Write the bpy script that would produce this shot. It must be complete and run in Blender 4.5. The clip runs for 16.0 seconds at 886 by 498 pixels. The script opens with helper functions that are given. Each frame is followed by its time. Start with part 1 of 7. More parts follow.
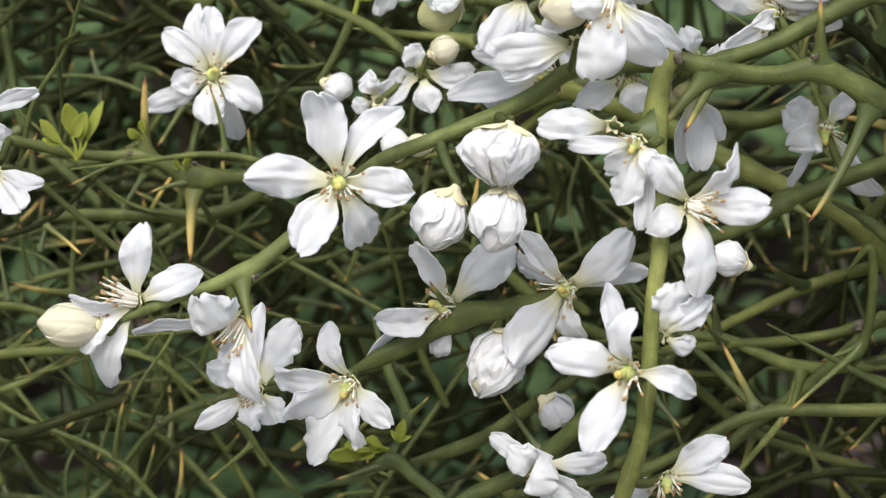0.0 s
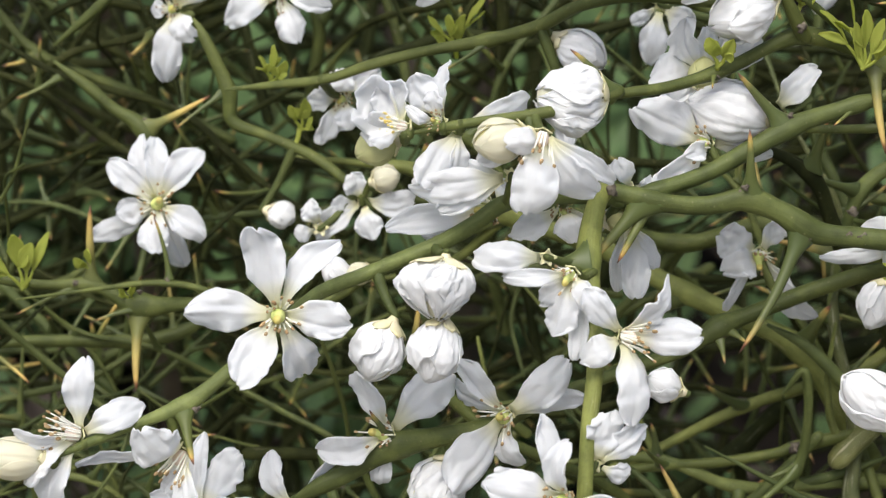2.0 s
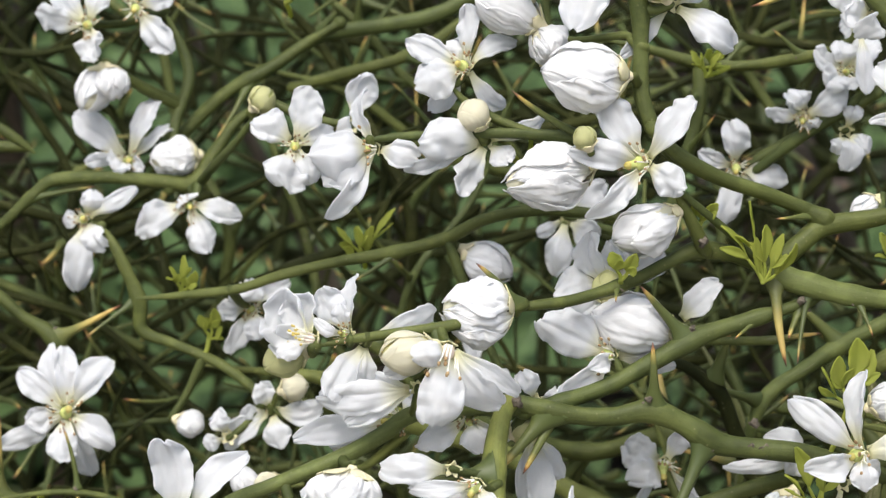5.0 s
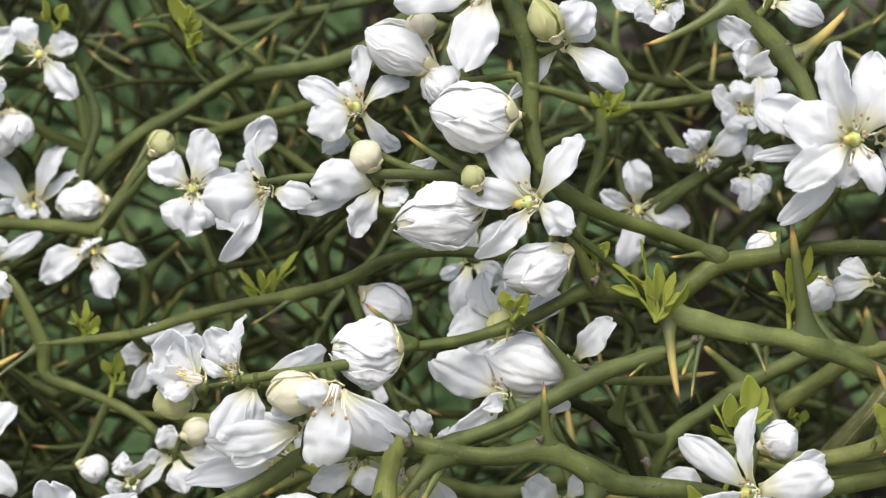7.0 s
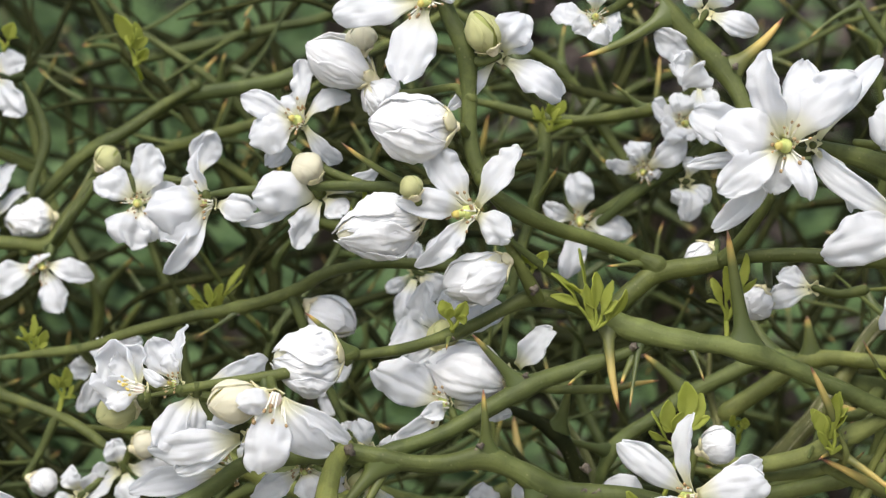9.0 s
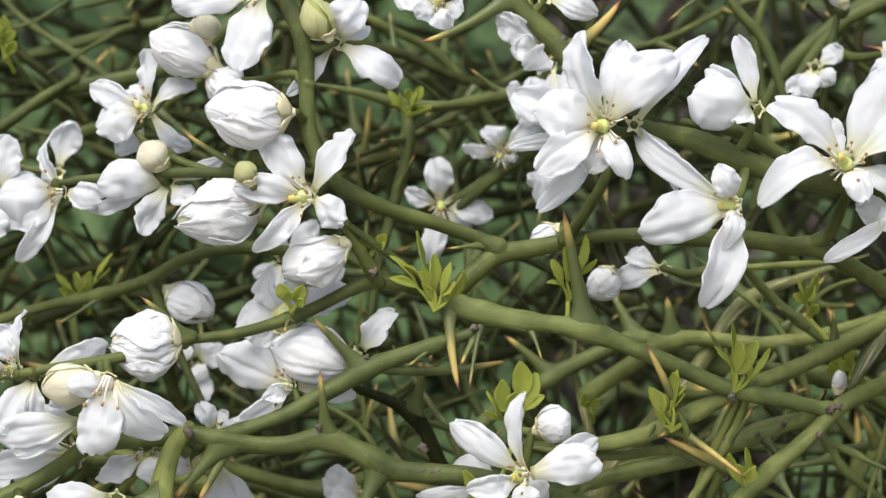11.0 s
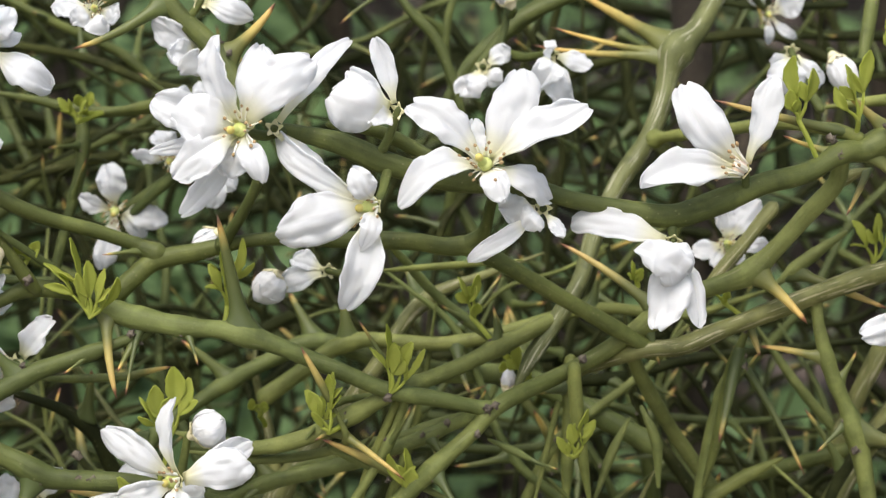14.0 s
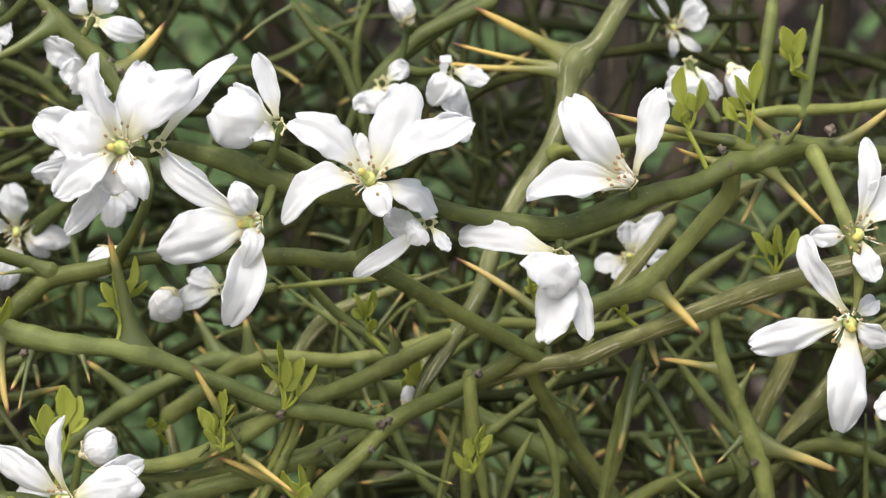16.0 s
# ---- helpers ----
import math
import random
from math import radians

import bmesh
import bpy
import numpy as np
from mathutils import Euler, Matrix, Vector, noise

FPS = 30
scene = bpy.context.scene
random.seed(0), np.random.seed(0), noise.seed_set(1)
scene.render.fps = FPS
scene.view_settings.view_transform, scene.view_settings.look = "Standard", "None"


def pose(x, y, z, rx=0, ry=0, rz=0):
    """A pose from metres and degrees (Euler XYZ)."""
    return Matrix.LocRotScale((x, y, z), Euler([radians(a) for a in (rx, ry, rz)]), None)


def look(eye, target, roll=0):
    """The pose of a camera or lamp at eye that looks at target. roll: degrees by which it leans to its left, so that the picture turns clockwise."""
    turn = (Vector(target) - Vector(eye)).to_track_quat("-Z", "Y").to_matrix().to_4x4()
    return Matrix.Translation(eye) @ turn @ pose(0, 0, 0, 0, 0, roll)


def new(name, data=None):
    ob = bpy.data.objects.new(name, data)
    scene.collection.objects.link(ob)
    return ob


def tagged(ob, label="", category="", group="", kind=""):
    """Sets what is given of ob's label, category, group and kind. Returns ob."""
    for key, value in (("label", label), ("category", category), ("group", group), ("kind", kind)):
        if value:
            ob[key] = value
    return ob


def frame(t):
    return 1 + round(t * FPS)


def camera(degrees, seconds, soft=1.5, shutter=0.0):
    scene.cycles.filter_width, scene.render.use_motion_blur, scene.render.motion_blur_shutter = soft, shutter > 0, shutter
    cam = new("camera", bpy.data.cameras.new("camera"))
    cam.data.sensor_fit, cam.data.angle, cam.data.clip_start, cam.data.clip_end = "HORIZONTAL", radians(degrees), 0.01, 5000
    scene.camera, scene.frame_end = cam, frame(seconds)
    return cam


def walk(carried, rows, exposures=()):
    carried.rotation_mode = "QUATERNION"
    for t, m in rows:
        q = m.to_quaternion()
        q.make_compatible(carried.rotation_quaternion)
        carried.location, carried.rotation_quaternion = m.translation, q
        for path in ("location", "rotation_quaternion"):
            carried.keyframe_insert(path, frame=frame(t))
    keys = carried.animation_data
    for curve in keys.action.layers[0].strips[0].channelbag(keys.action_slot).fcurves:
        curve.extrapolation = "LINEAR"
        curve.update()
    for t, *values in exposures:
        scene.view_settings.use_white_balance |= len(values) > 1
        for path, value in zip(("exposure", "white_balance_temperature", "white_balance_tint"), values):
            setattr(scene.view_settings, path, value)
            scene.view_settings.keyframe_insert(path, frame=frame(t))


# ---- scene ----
cam = camera(20.0, 16.0, soft=1.3)
cam.data.dof.use_dof, cam.data.dof.focus_distance, cam.data.dof.aperture_fstop = True, 0.645, 19.0
PATH = [
    (0, (0.00072, -0.61042, 0.84275), (-0.02017, 0.28611, 0.40025), 0.795),
    (0.5, (0.00379, -0.61239, 0.84367), (-0.02062, 0.28736, 0.40793), 0.532),
    (1, (0.00207, -0.60991, 0.84808), (-0.01572, 0.29125, 0.41496), 0.355),
    (1.5, (0.00940, -0.61021, 0.85481), (-0.01088, 0.29316, 0.42645), 0.300),
    (2, (0.00922, -0.61409, 0.85896), (-0.00111, 0.29628, 0.44528), 0.604),
    (2.5, (0.01048, -0.61551, 0.85607), (0.00894, 0.30188, 0.45808), 0.861),
    (3, (0.02624, -0.61519, 0.86244), (0.01334, 0.30407, 0.46899), 0.682),
    (3.5, (0.01623, -0.61817, 0.86207), (0.01528, 0.30710, 0.48276), 1.169),
    (4, (0.01136, -0.62046, 0.86171), (0.01566, 0.31170, 0.49969), 1.459),
    (4.5, (0.02244, -0.62153, 0.86045), (0.02097, 0.31649, 0.51389), 1.134),
    (5, (0.01160, -0.61906, 0.86697), (0.03317, 0.32003, 0.52398), 1.476),
    (5.2, (0.01123, -0.62072, 0.86606), (0.03645, 0.32055, 0.52934), 1.556),
    (7.3, (0.04576, -0.62196, 0.86181), (0.06067, 0.32577, 0.54309), 0.875),
    (7.5, (0.04314, -0.62244, 0.86252), (0.06132, 0.32540, 0.54428), 0.899),
    (8, (0.04262, -0.62483, 0.86199), (0.06875, 0.32419, 0.54785), 1.028),
    (8.2, (0.04651, -0.62665, 0.86094), (0.06961, 0.32339, 0.54968), 0.963),
    (10.3, (0.08306, -0.63648, 0.85392), (0.09826, 0.31684, 0.55234), -0.016),
    (10.5, (0.09737, -0.63800, 0.85469), (0.10021, 0.31506, 0.55193), -0.303),
    (11, (0.12796, -0.64083, 0.85443), (0.10501, 0.31188, 0.55142), -0.903),
    (11.5, (0.14242, -0.64060, 0.85653), (0.11434, 0.31175, 0.55282), -0.871),
    (12, (0.15731, -0.64020, 0.85473), (0.12451, 0.31368, 0.55635), -1.006),
    (12.5, (0.16981, -0.63831, 0.85337), (0.13888, 0.31619, 0.55676), -1.277),
    (13, (0.18964, -0.63804, 0.85116), (0.15948, 0.31651, 0.55466), -1.628),
    (13.5, (0.20650, -0.63911, 0.85052), (0.18361, 0.31430, 0.54971), -1.806),
    (14, (0.19181, -0.64089, 0.85412), (0.21123, 0.31173, 0.55058), -1.130),
    (14.5, (0.19757, -0.64128, 0.85287), (0.22586, 0.31290, 0.55497), -1.059),
    (15, (0.20491, -0.64146, 0.85121), (0.23561, 0.31452, 0.55936), -1.275),
    (15.5, (0.21070, -0.64140, 0.84915), (0.23869, 0.31516, 0.55894), -1.504),
    (16, (0.22669, -0.64205, 0.84984), (0.23767, 0.31403, 0.55694), -1.944),
]
walk(cam, [(t, look(eye, target, roll)) for t, eye, target, roll in PATH], [(0, 0.46, 6330, 10), (5, 0.46, 6340, 10), (11, 0.47, 6320, 10), (16, 0.61, 6530, 10)])

# ---- light ----
SUN_HEIGHT, SUN_TURN = radians(65), radians(203)
world = bpy.data.worlds.new("sky")
scene.world = world
world.use_nodes = True
wn, wl = world.node_tree.nodes, world.node_tree.links
sky = wn.new("ShaderNodeTexSky")
sky.sky_type, sky.sun_disc = "NISHITA", False
sky.sun_elevation, sky.sun_rotation, sky.dust_density, sky.air_density = SUN_HEIGHT, SUN_TURN, 6.5, 1.25
wn["Background"].inputs["Strength"].default_value = 0.135
wl.new(sky.outputs["Color"], wn["Background"].inputs["Color"])
lamp = bpy.data.lights.new("sun", "SUN")
lamp.energy, lamp.angle, lamp.color = 1.8, radians(40), (0.94, 0.98, 1.0)
sun = new("sun", lamp)
sun.matrix_world = look((0, 0, 0), (-math.sin(SUN_TURN) * math.cos(SUN_HEIGHT), -math.cos(SUN_TURN) * math.cos(SUN_HEIGHT), -math.sin(SUN_HEIGHT)))

# ---- the hedge's face: millimetres along it, into it and up it ----
FACE = Matrix.Translation((0, 0, 0.62)) @ Matrix.Rotation(radians(-20), 4, "X")
FACE_NP = np.array(FACE)


def V(p):
    return FACE @ (Vector(p) / 1000)


def to_world(a):
    return np.asarray(a, float) / 1000 @ FACE_NP[:3, :3].T + FACE_NP[:3, 3]


# ---- materials ----
def material(name, rough=0.5):
    m = bpy.data.materials.new(name)
    m.use_nodes = True
    nt = m.node_tree
    p = nt.nodes["Principled BSDF"]
    p.inputs["Roughness"].default_value = rough
    return m, nt, p


def node(nt, kind, **values):
    n = nt.nodes.new(kind)
    for key, value in values.items():
        n.inputs[key].default_value = value
    return n


def ramp(nt, fac, stops):
    r = nt.nodes.new("ShaderNodeValToRGB")
    while len(r.color_ramp.elements) < len(stops):
        r.color_ramp.elements.new(0.5)
    for e, (at, c) in zip(r.color_ramp.elements, stops):
        e.position, e.color = at, (*c, 1)
    nt.links.new(fac, r.inputs["Fac"])
    return r.outputs["Color"]


def mixed(nt, fac, a, b, way="MIX"):
    n = nt.nodes.new("ShaderNodeMix")
    n.data_type, n.blend_type = "RGBA", way
    if isinstance(fac, float):
        n.inputs[0].default_value = fac
    else:
        nt.links.new(fac, n.inputs[0])
    for socket, c in ((n.inputs[6], a), (n.inputs[7], b)):
        if isinstance(c, tuple):
            socket.default_value = (*c, 1)
        else:
            nt.links.new(c, socket)
    return n.outputs[2]


def noise_of(nt, coords, scale, detail=3.0):
    n = node(nt, "ShaderNodeTexNoise", Scale=scale, Detail=detail)
    nt.links.new(coords, n.inputs["Vector"])
    return n.outputs["Fac"]


def bumped(nt, p, height, strength, distance=0.0004):
    b = node(nt, "ShaderNodeBump", Strength=strength, Distance=distance)
    nt.links.new(height, b.inputs["Height"])
    nt.links.new(b.outputs["Normal"], p.inputs["Normal"])


def uv_axis(nt):
    uv = nt.nodes.new("ShaderNodeUVMap")
    s = nt.nodes.new("ShaderNodeSeparateXYZ")
    nt.links.new(uv.outputs["UV"], s.inputs[0])
    return uv.outputs["UV"], s.outputs["X"], s.outputs["Y"]


def stretched(nt, coords, scale):
    n = nt.nodes.new("ShaderNodeMapping")
    n.inputs["Scale"].default_value = scale
    nt.links.new(coords, n.inputs["Vector"])
    return n.outputs["Vector"]


def petal_material(name, base, foot, glow):
    """Thin white petal: veins along it, a greenish foot, light passing through."""
    m, nt, p = material(name, 0.55)
    uv, across, along = uv_axis(nt)
    veins = noise_of(nt, stretched(nt, uv, (8, 1.4, 1)), 1.0, 3.0)
    where = nt.nodes.new("ShaderNodeTexCoord").outputs["Object"]
    blotch = noise_of(nt, where, 160.0)
    white = mixed(nt, ramp(nt, blotch, [(0.35, (0, 0, 0)), (0.75, (1, 1, 1))]), base, tuple(c * 0.95 for c in base))
    white = mixed(nt, ramp(nt, veins, [(0.55, (0, 0, 0)), (0.8, (0.25, 0.25, 0.25))]), white, tuple(c * 0.88 for c in base))
    c = mixed(nt, ramp(nt, along, [(0.02, (1, 1, 1)), (0.22, (0, 0, 0))]), white, foot)
    nt.links.new(c, p.inputs["Base Color"])
    p.inputs["Specular IOR Level"].default_value = 0.25
    fine = noise_of(nt, stretched(nt, uv, (22, 2.0, 1)), 1.0, 4.0)
    crease = noise_of(nt, where, 420.0, 3.0)
    add = nt.nodes.new("ShaderNodeMath")
    add.operation = "MULTIPLY_ADD"
    nt.links.new(fine, add.inputs[0])
    add.inputs[1].default_value = 0.7
    nt.links.new(veins, add.inputs[2])
    both = nt.nodes.new("ShaderNodeMath")
    both.operation = "MULTIPLY_ADD"
    nt.links.new(crease, both.inputs[0])
    both.inputs[1].default_value = 0.5
    nt.links.new(add.outputs[0], both.inputs[2])
    bumped(nt, p, both.outputs[0], 0.33, 0.0008)
    t = nt.nodes.new("ShaderNodeBsdfTranslucent")
    nt.links.new(c, t.inputs["Color"])
    mix = nt.nodes.new("ShaderNodeMixShader")
    mix.inputs[0].default_value = glow
    nt.links.new(p.outputs[0], mix.inputs[1])
    nt.links.new(t.outputs[0], mix.inputs[2])
    nt.links.new(mix.outputs[0], nt.nodes["Material Output"].inputs["Surface"])
    return m


def bark_material(name, dark, light, streak, rough=0.5, thin=0.64, gloss=0.35):
    m, nt, p = material(name, rough)
    uv, across, along = uv_axis(nt)
    info = nt.nodes.new("ShaderNodeObjectInfo")
    where = nt.nodes.new("ShaderNodeTexCoord").outputs["Object"]
    large = noise_of(nt, where, 35.0)
    c = mixed(nt, ramp(nt, large, [(0.3, (0, 0, 0)), (0.7, (1, 1, 1))]), dark, light)
    fine = noise_of(nt, stretched(nt, uv, (26, 150, 1)), 1.0, 4.0)
    c = mixed(nt, ramp(nt, fine, [(0.45, (0, 0, 0)), (0.75, (0.28, 0.28, 0.28))]), c, tuple(0.6 * v for v in dark))
    lines = noise_of(nt, stretched(nt, uv, (22, 70, 1)), 1.0, 4.0)
    c = mixed(nt, ramp(nt, lines, [(thin, (0, 0, 0)), (thin + 0.05, (streak, streak, streak))]), c, (0.40, 0.38, 0.27))
    patch = noise_of(nt, where, 130.0, 4.0)
    c = mixed(nt, ramp(nt, patch, [(0.50, (0, 0, 0)), (0.66, (0.45, 0.45, 0.45))]), c, tuple(1.45 * v for v in light))
    c = mixed(nt, ramp(nt, patch, [(0.30, (0.5, 0.5, 0.5)), (0.42, (0, 0, 0))]), c, tuple(0.6 * v for v in dark))
    grit = noise_of(nt, where, 1500.0, 2.0)
    c = mixed(nt, ramp(nt, grit, [(0.55, (0, 0, 0)), (0.75, (0.22, 0.22, 0.22))]), c, tuple(0.45 * v for v in dark))
    spots = node(nt, "ShaderNodeTexVoronoi", Scale=420.0)
    nt.links.new(where, spots.inputs["Vector"])
    c = mixed(nt, ramp(nt, spots.outputs["Distance"], [(0.0, (0.35, 0.35, 0.35)), (0.16, (0, 0, 0))]), c, (0.30, 0.29, 0.17))
    c = mixed(nt, 1.0, c, ramp(nt, info.outputs["Random"], [(0.0, (0.86, 0.90, 0.88)), (0.5, (1.02, 1.0, 0.94)), (1.0, (1.24, 1.18, 1.0))]), "MULTIPLY")
    nt.links.new(c, p.inputs["Base Color"])
    p.inputs["Specular IOR Level"].default_value = gloss
    bumped(nt, p, fine, 0.36, 0.0006)
    return m


def plain(name, a, b, scale, rough=0.6, bump=0.3, spec=0.3):
    m, nt, p = material(name, rough)
    where = nt.nodes.new("ShaderNodeTexCoord").outputs["Object"]
    n = noise_of(nt, where, scale)
    nt.links.new(mixed(nt, ramp(nt, n, [(0.3, (0, 0, 0)), (0.7, (1, 1, 1))]), a, b), p.inputs["Base Color"])
    p.inputs["Specular IOR Level"].default_value = spec
    bumped(nt, p, n, bump)
    return m


def thorn_material(name, stops):
    m, nt, p = material(name, 0.45)
    uv, across, along = uv_axis(nt)
    info = nt.nodes.new("ShaderNodeObjectInfo")
    where = nt.nodes.new("ShaderNodeTexCoord").outputs["Object"]
    n = noise_of(nt, where, 160.0)
    c = mixed(nt, ramp(nt, n, [(0.5, (0, 0, 0)), (0.8, (0.4, 0.4, 0.4))]), ramp(nt, along, stops), (0.07, 0.08, 0.025))
    c = mixed(nt, 1.0, c, ramp(nt, info.outputs["Random"], [(0.0, (0.75, 0.78, 0.8)), (1.0, (1.15, 1.12, 1.0))]), "MULTIPLY")
    nt.links.new(c, p.inputs["Base Color"])
    p.inputs["Specular IOR Level"].default_value = 0.35
    bumped(nt, p, n, 0.2)
    return m


def leaf_material(name, a, b, glow):
    m, nt, p = material(name, 0.5)
    where = nt.nodes.new("ShaderNodeTexCoord").outputs["Object"]
    geo = nt.nodes.new("ShaderNodeNewGeometry")
    uv, across, along = uv_axis(nt)
    n = noise_of(nt, where, 90.0)
    c = mixed(nt, ramp(nt, n, [(0.3, (0, 0, 0)), (0.7, (1, 1, 1))]), a, b)
    c = mixed(nt, ramp(nt, geo.outputs["Random Per Island"], [(0.0, (0, 0, 0)), (1.0, (0.6, 0.6, 0.6))]), c, tuple(0.55 * v for v in a))
    rib = node(nt, "ShaderNodeTexWave", Scale=7.0, Distortion=1.0)
    nt.links.new(uv, rib.inputs["Vector"])
    nt.links.new(c, p.inputs["Base Color"])
    p.inputs["Specular IOR Level"].default_value = 0.2
    bumped(nt, p, rib.outputs["Fac"], 0.2)
    t = nt.nodes.new("ShaderNodeBsdfTranslucent")
    nt.links.new(c, t.inputs["Color"])
    mix = nt.nodes.new("ShaderNodeMixShader")
    mix.inputs[0].default_value = glow
    nt.links.new(p.outputs[0], mix.inputs[1])
    nt.links.new(t.outputs[0], mix.inputs[2])
    nt.links.new(mix.outputs[0], nt.nodes["Material Output"].inputs["Surface"])
    return m


PETAL = petal_material("petal_white", (0.890, 0.896, 0.904), (0.86, 0.84, 0.60), 0.58)
BUD_WHITE = petal_material("bud_white", (0.905, 0.905, 0.900), (0.86, 0.83, 0.62), 0.40)
BUD_CREAM = petal_material("petal_cream", (0.87, 0.84, 0.68), (0.74, 0.71, 0.36), 0.5)
BUD_GREEN = petal_material("petal_green", (0.66, 0.66, 0.34), (0.50, 0.54, 0.18), 0.45)
GREEN_BARK = bark_material("green_bark", (0.044, 0.058, 0.0140), (0.095, 0.112, 0.033), 0.15, 0.55, 0.66, 0.25)
LIGHT_BARK = bark_material("light_bark", (0.082, 0.101, 0.026), (0.168, 0.188, 0.058), 0.2, 0.58, 0.63, 0.25)
OLD_BARK = bark_material("old_bark", (0.078, 0.087, 0.026), (0.148, 0.154, 0.056), 0.75, 0.6, 0.575)
# the green bark darkened, so its colour carries the shade inside the hedge
SHADED_BARK = bark_material("shaded_bark", (0.014, 0.017, 0.005), (0.032, 0.037, 0.011), 0.2, 0.75, 0.64, 0.1)
STEM_BARK = bark_material("stem_bark", (0.026, 0.020, 0.014), (0.055, 0.044, 0.032), 0.2, 0.8)
THORN = thorn_material("thorn_green", [(0.0, (0.070, 0.092, 0.026)), (0.70, (0.105, 0.120, 0.036)), (0.82, (0.34, 0.28, 0.085)), (0.89, (0.44, 0.28, 0.085)), (0.93, (0.20, 0.085, 0.045)), (1.0, (0.06, 0.03, 0.025))])
GOLD_THORN = thorn_material("thorn_gold", [(0.0, (0.085, 0.105, 0.032)), (0.34, (0.17, 0.170, 0.05)), (0.58, (0.50, 0.39, 0.12)), (0.86, (0.60, 0.40, 0.13)), (0.92, (0.24, 0.10, 0.05)), (1.0, (0.08, 0.035, 0.025))])
SCAR = plain("scar_cork", (0.050, 0.040, 0.030), (0.19, 0.16, 0.12), 700.0, 0.85, 0.9)
SEPAL = plain("sepal_cream", (0.60, 0.56, 0.30), (0.76, 0.68, 0.48), 250.0)
CALYX = plain("calyx_green", (0.60, 0.58, 0.30), (0.76, 0.70, 0.46), 250.0)
BLUSH = plain("blush_cream", (0.72, 0.56, 0.48), (0.78, 0.66, 0.54), 250.0)
FILAMENT = plain("filament_cream", (0.90, 0.88, 0.80), (0.84, 0.82, 0.68), 200.0)
ANTHER = plain("anther_tan", (0.27, 0.17, 0.08), (0.46, 0.33, 0.17), 300.0, 0.8)
GOLD = plain("anther_gold", (0.62, 0.46, 0.08), (0.70, 0.58, 0.20), 300.0, 0.7)
OVARY = plain("ovary_green", (0.42, 0.48, 0.13), (0.55, 0.58, 0.22), 300.0)
STIGMA = plain("stigma_yellow", (0.46, 0.38, 0.09), (0.55, 0.48, 0.16), 300.0)
LEAF = leaf_material("young_leaf", (0.47, 0.53, 0.085), (0.61, 0.65, 0.16), 0.55)
WEED = leaf_material("weed_leaf", (0.072, 0.122, 0.040), (0.140, 0.215, 0.078), 0.3)
# soil painted far darker than earth is, for the shade below the twigs
SHADED_SOIL = plain("soil", (0.006, 0.005, 0.004), (0.022, 0.017, 0.013), 30.0, 0.95, 1.0, 0.05)
# pale ground out of view, added to bounce light onto petals from below
BOUNCE_EARTH = plain("bounce_earth", (0.165, 0.149, 0.122), (0.27, 0.245, 0.202), 9.0, 0.95, 1.0, 0.05)
LITTER = plain("dry_litter", (0.040, 0.030, 0.023), (0.100, 0.078, 0.064), 60.0, 0.9, 0.5)


# ---- mesh helpers ----
def mesh_of(name, verts, faces, mats, uvs=None, slots=None):
    me = bpy.data.meshes.new(name)
    me.from_pydata(np.asarray(verts).tolist(), [], faces)
    for m in mats:
        me.materials.append(m)
    if uvs is not None:
        layer = me.uv_layers.new(name="UVMap")
        order = np.empty(len(me.loops), int)
        me.loops.foreach_get("vertex_index", order)
        layer.data.foreach_set("uv", np.asarray(uvs, np.float32)[order].ravel())
    if slots is not None:
        me.polygons.foreach_set("material_index", slots)
    me.polygons.foreach_set("use_smooth", [True] * len(me.polygons))
    return me


def part(name, me, parent, label=""):
    ob = new(name, me)
    ob.parent = parent
    return tagged(ob, label) if label else ob


def thing(name, at, label, category, group):
    ob = new(name)
    ob.empty_display_size = 0.005
    ob.location = at
    return tagged(ob, label, category, group)


def spline(points, steps):
    """A smooth line through the rows of points, with all their columns."""
    p = np.asarray(points, float)
    p = np.vstack([2 * p[0] - p[1], p, 2 * p[-1] - p[-2]])
    out = []
    for i in range(1, len(p) - 2):
        for u in np.linspace(0, 1, steps, endpoint=False):
            out.append(0.5 * (2 * p[i] + (p[i + 1] - p[i - 1]) * u + (2 * p[i - 1] - 5 * p[i] + 4 * p[i + 1] - p[i + 2]) * u**2
                              + (3 * p[i] - p[i - 1] - 3 * p[i + 1] + p[i + 2]) * u**3))
    return np.array(out + [p[-2]])


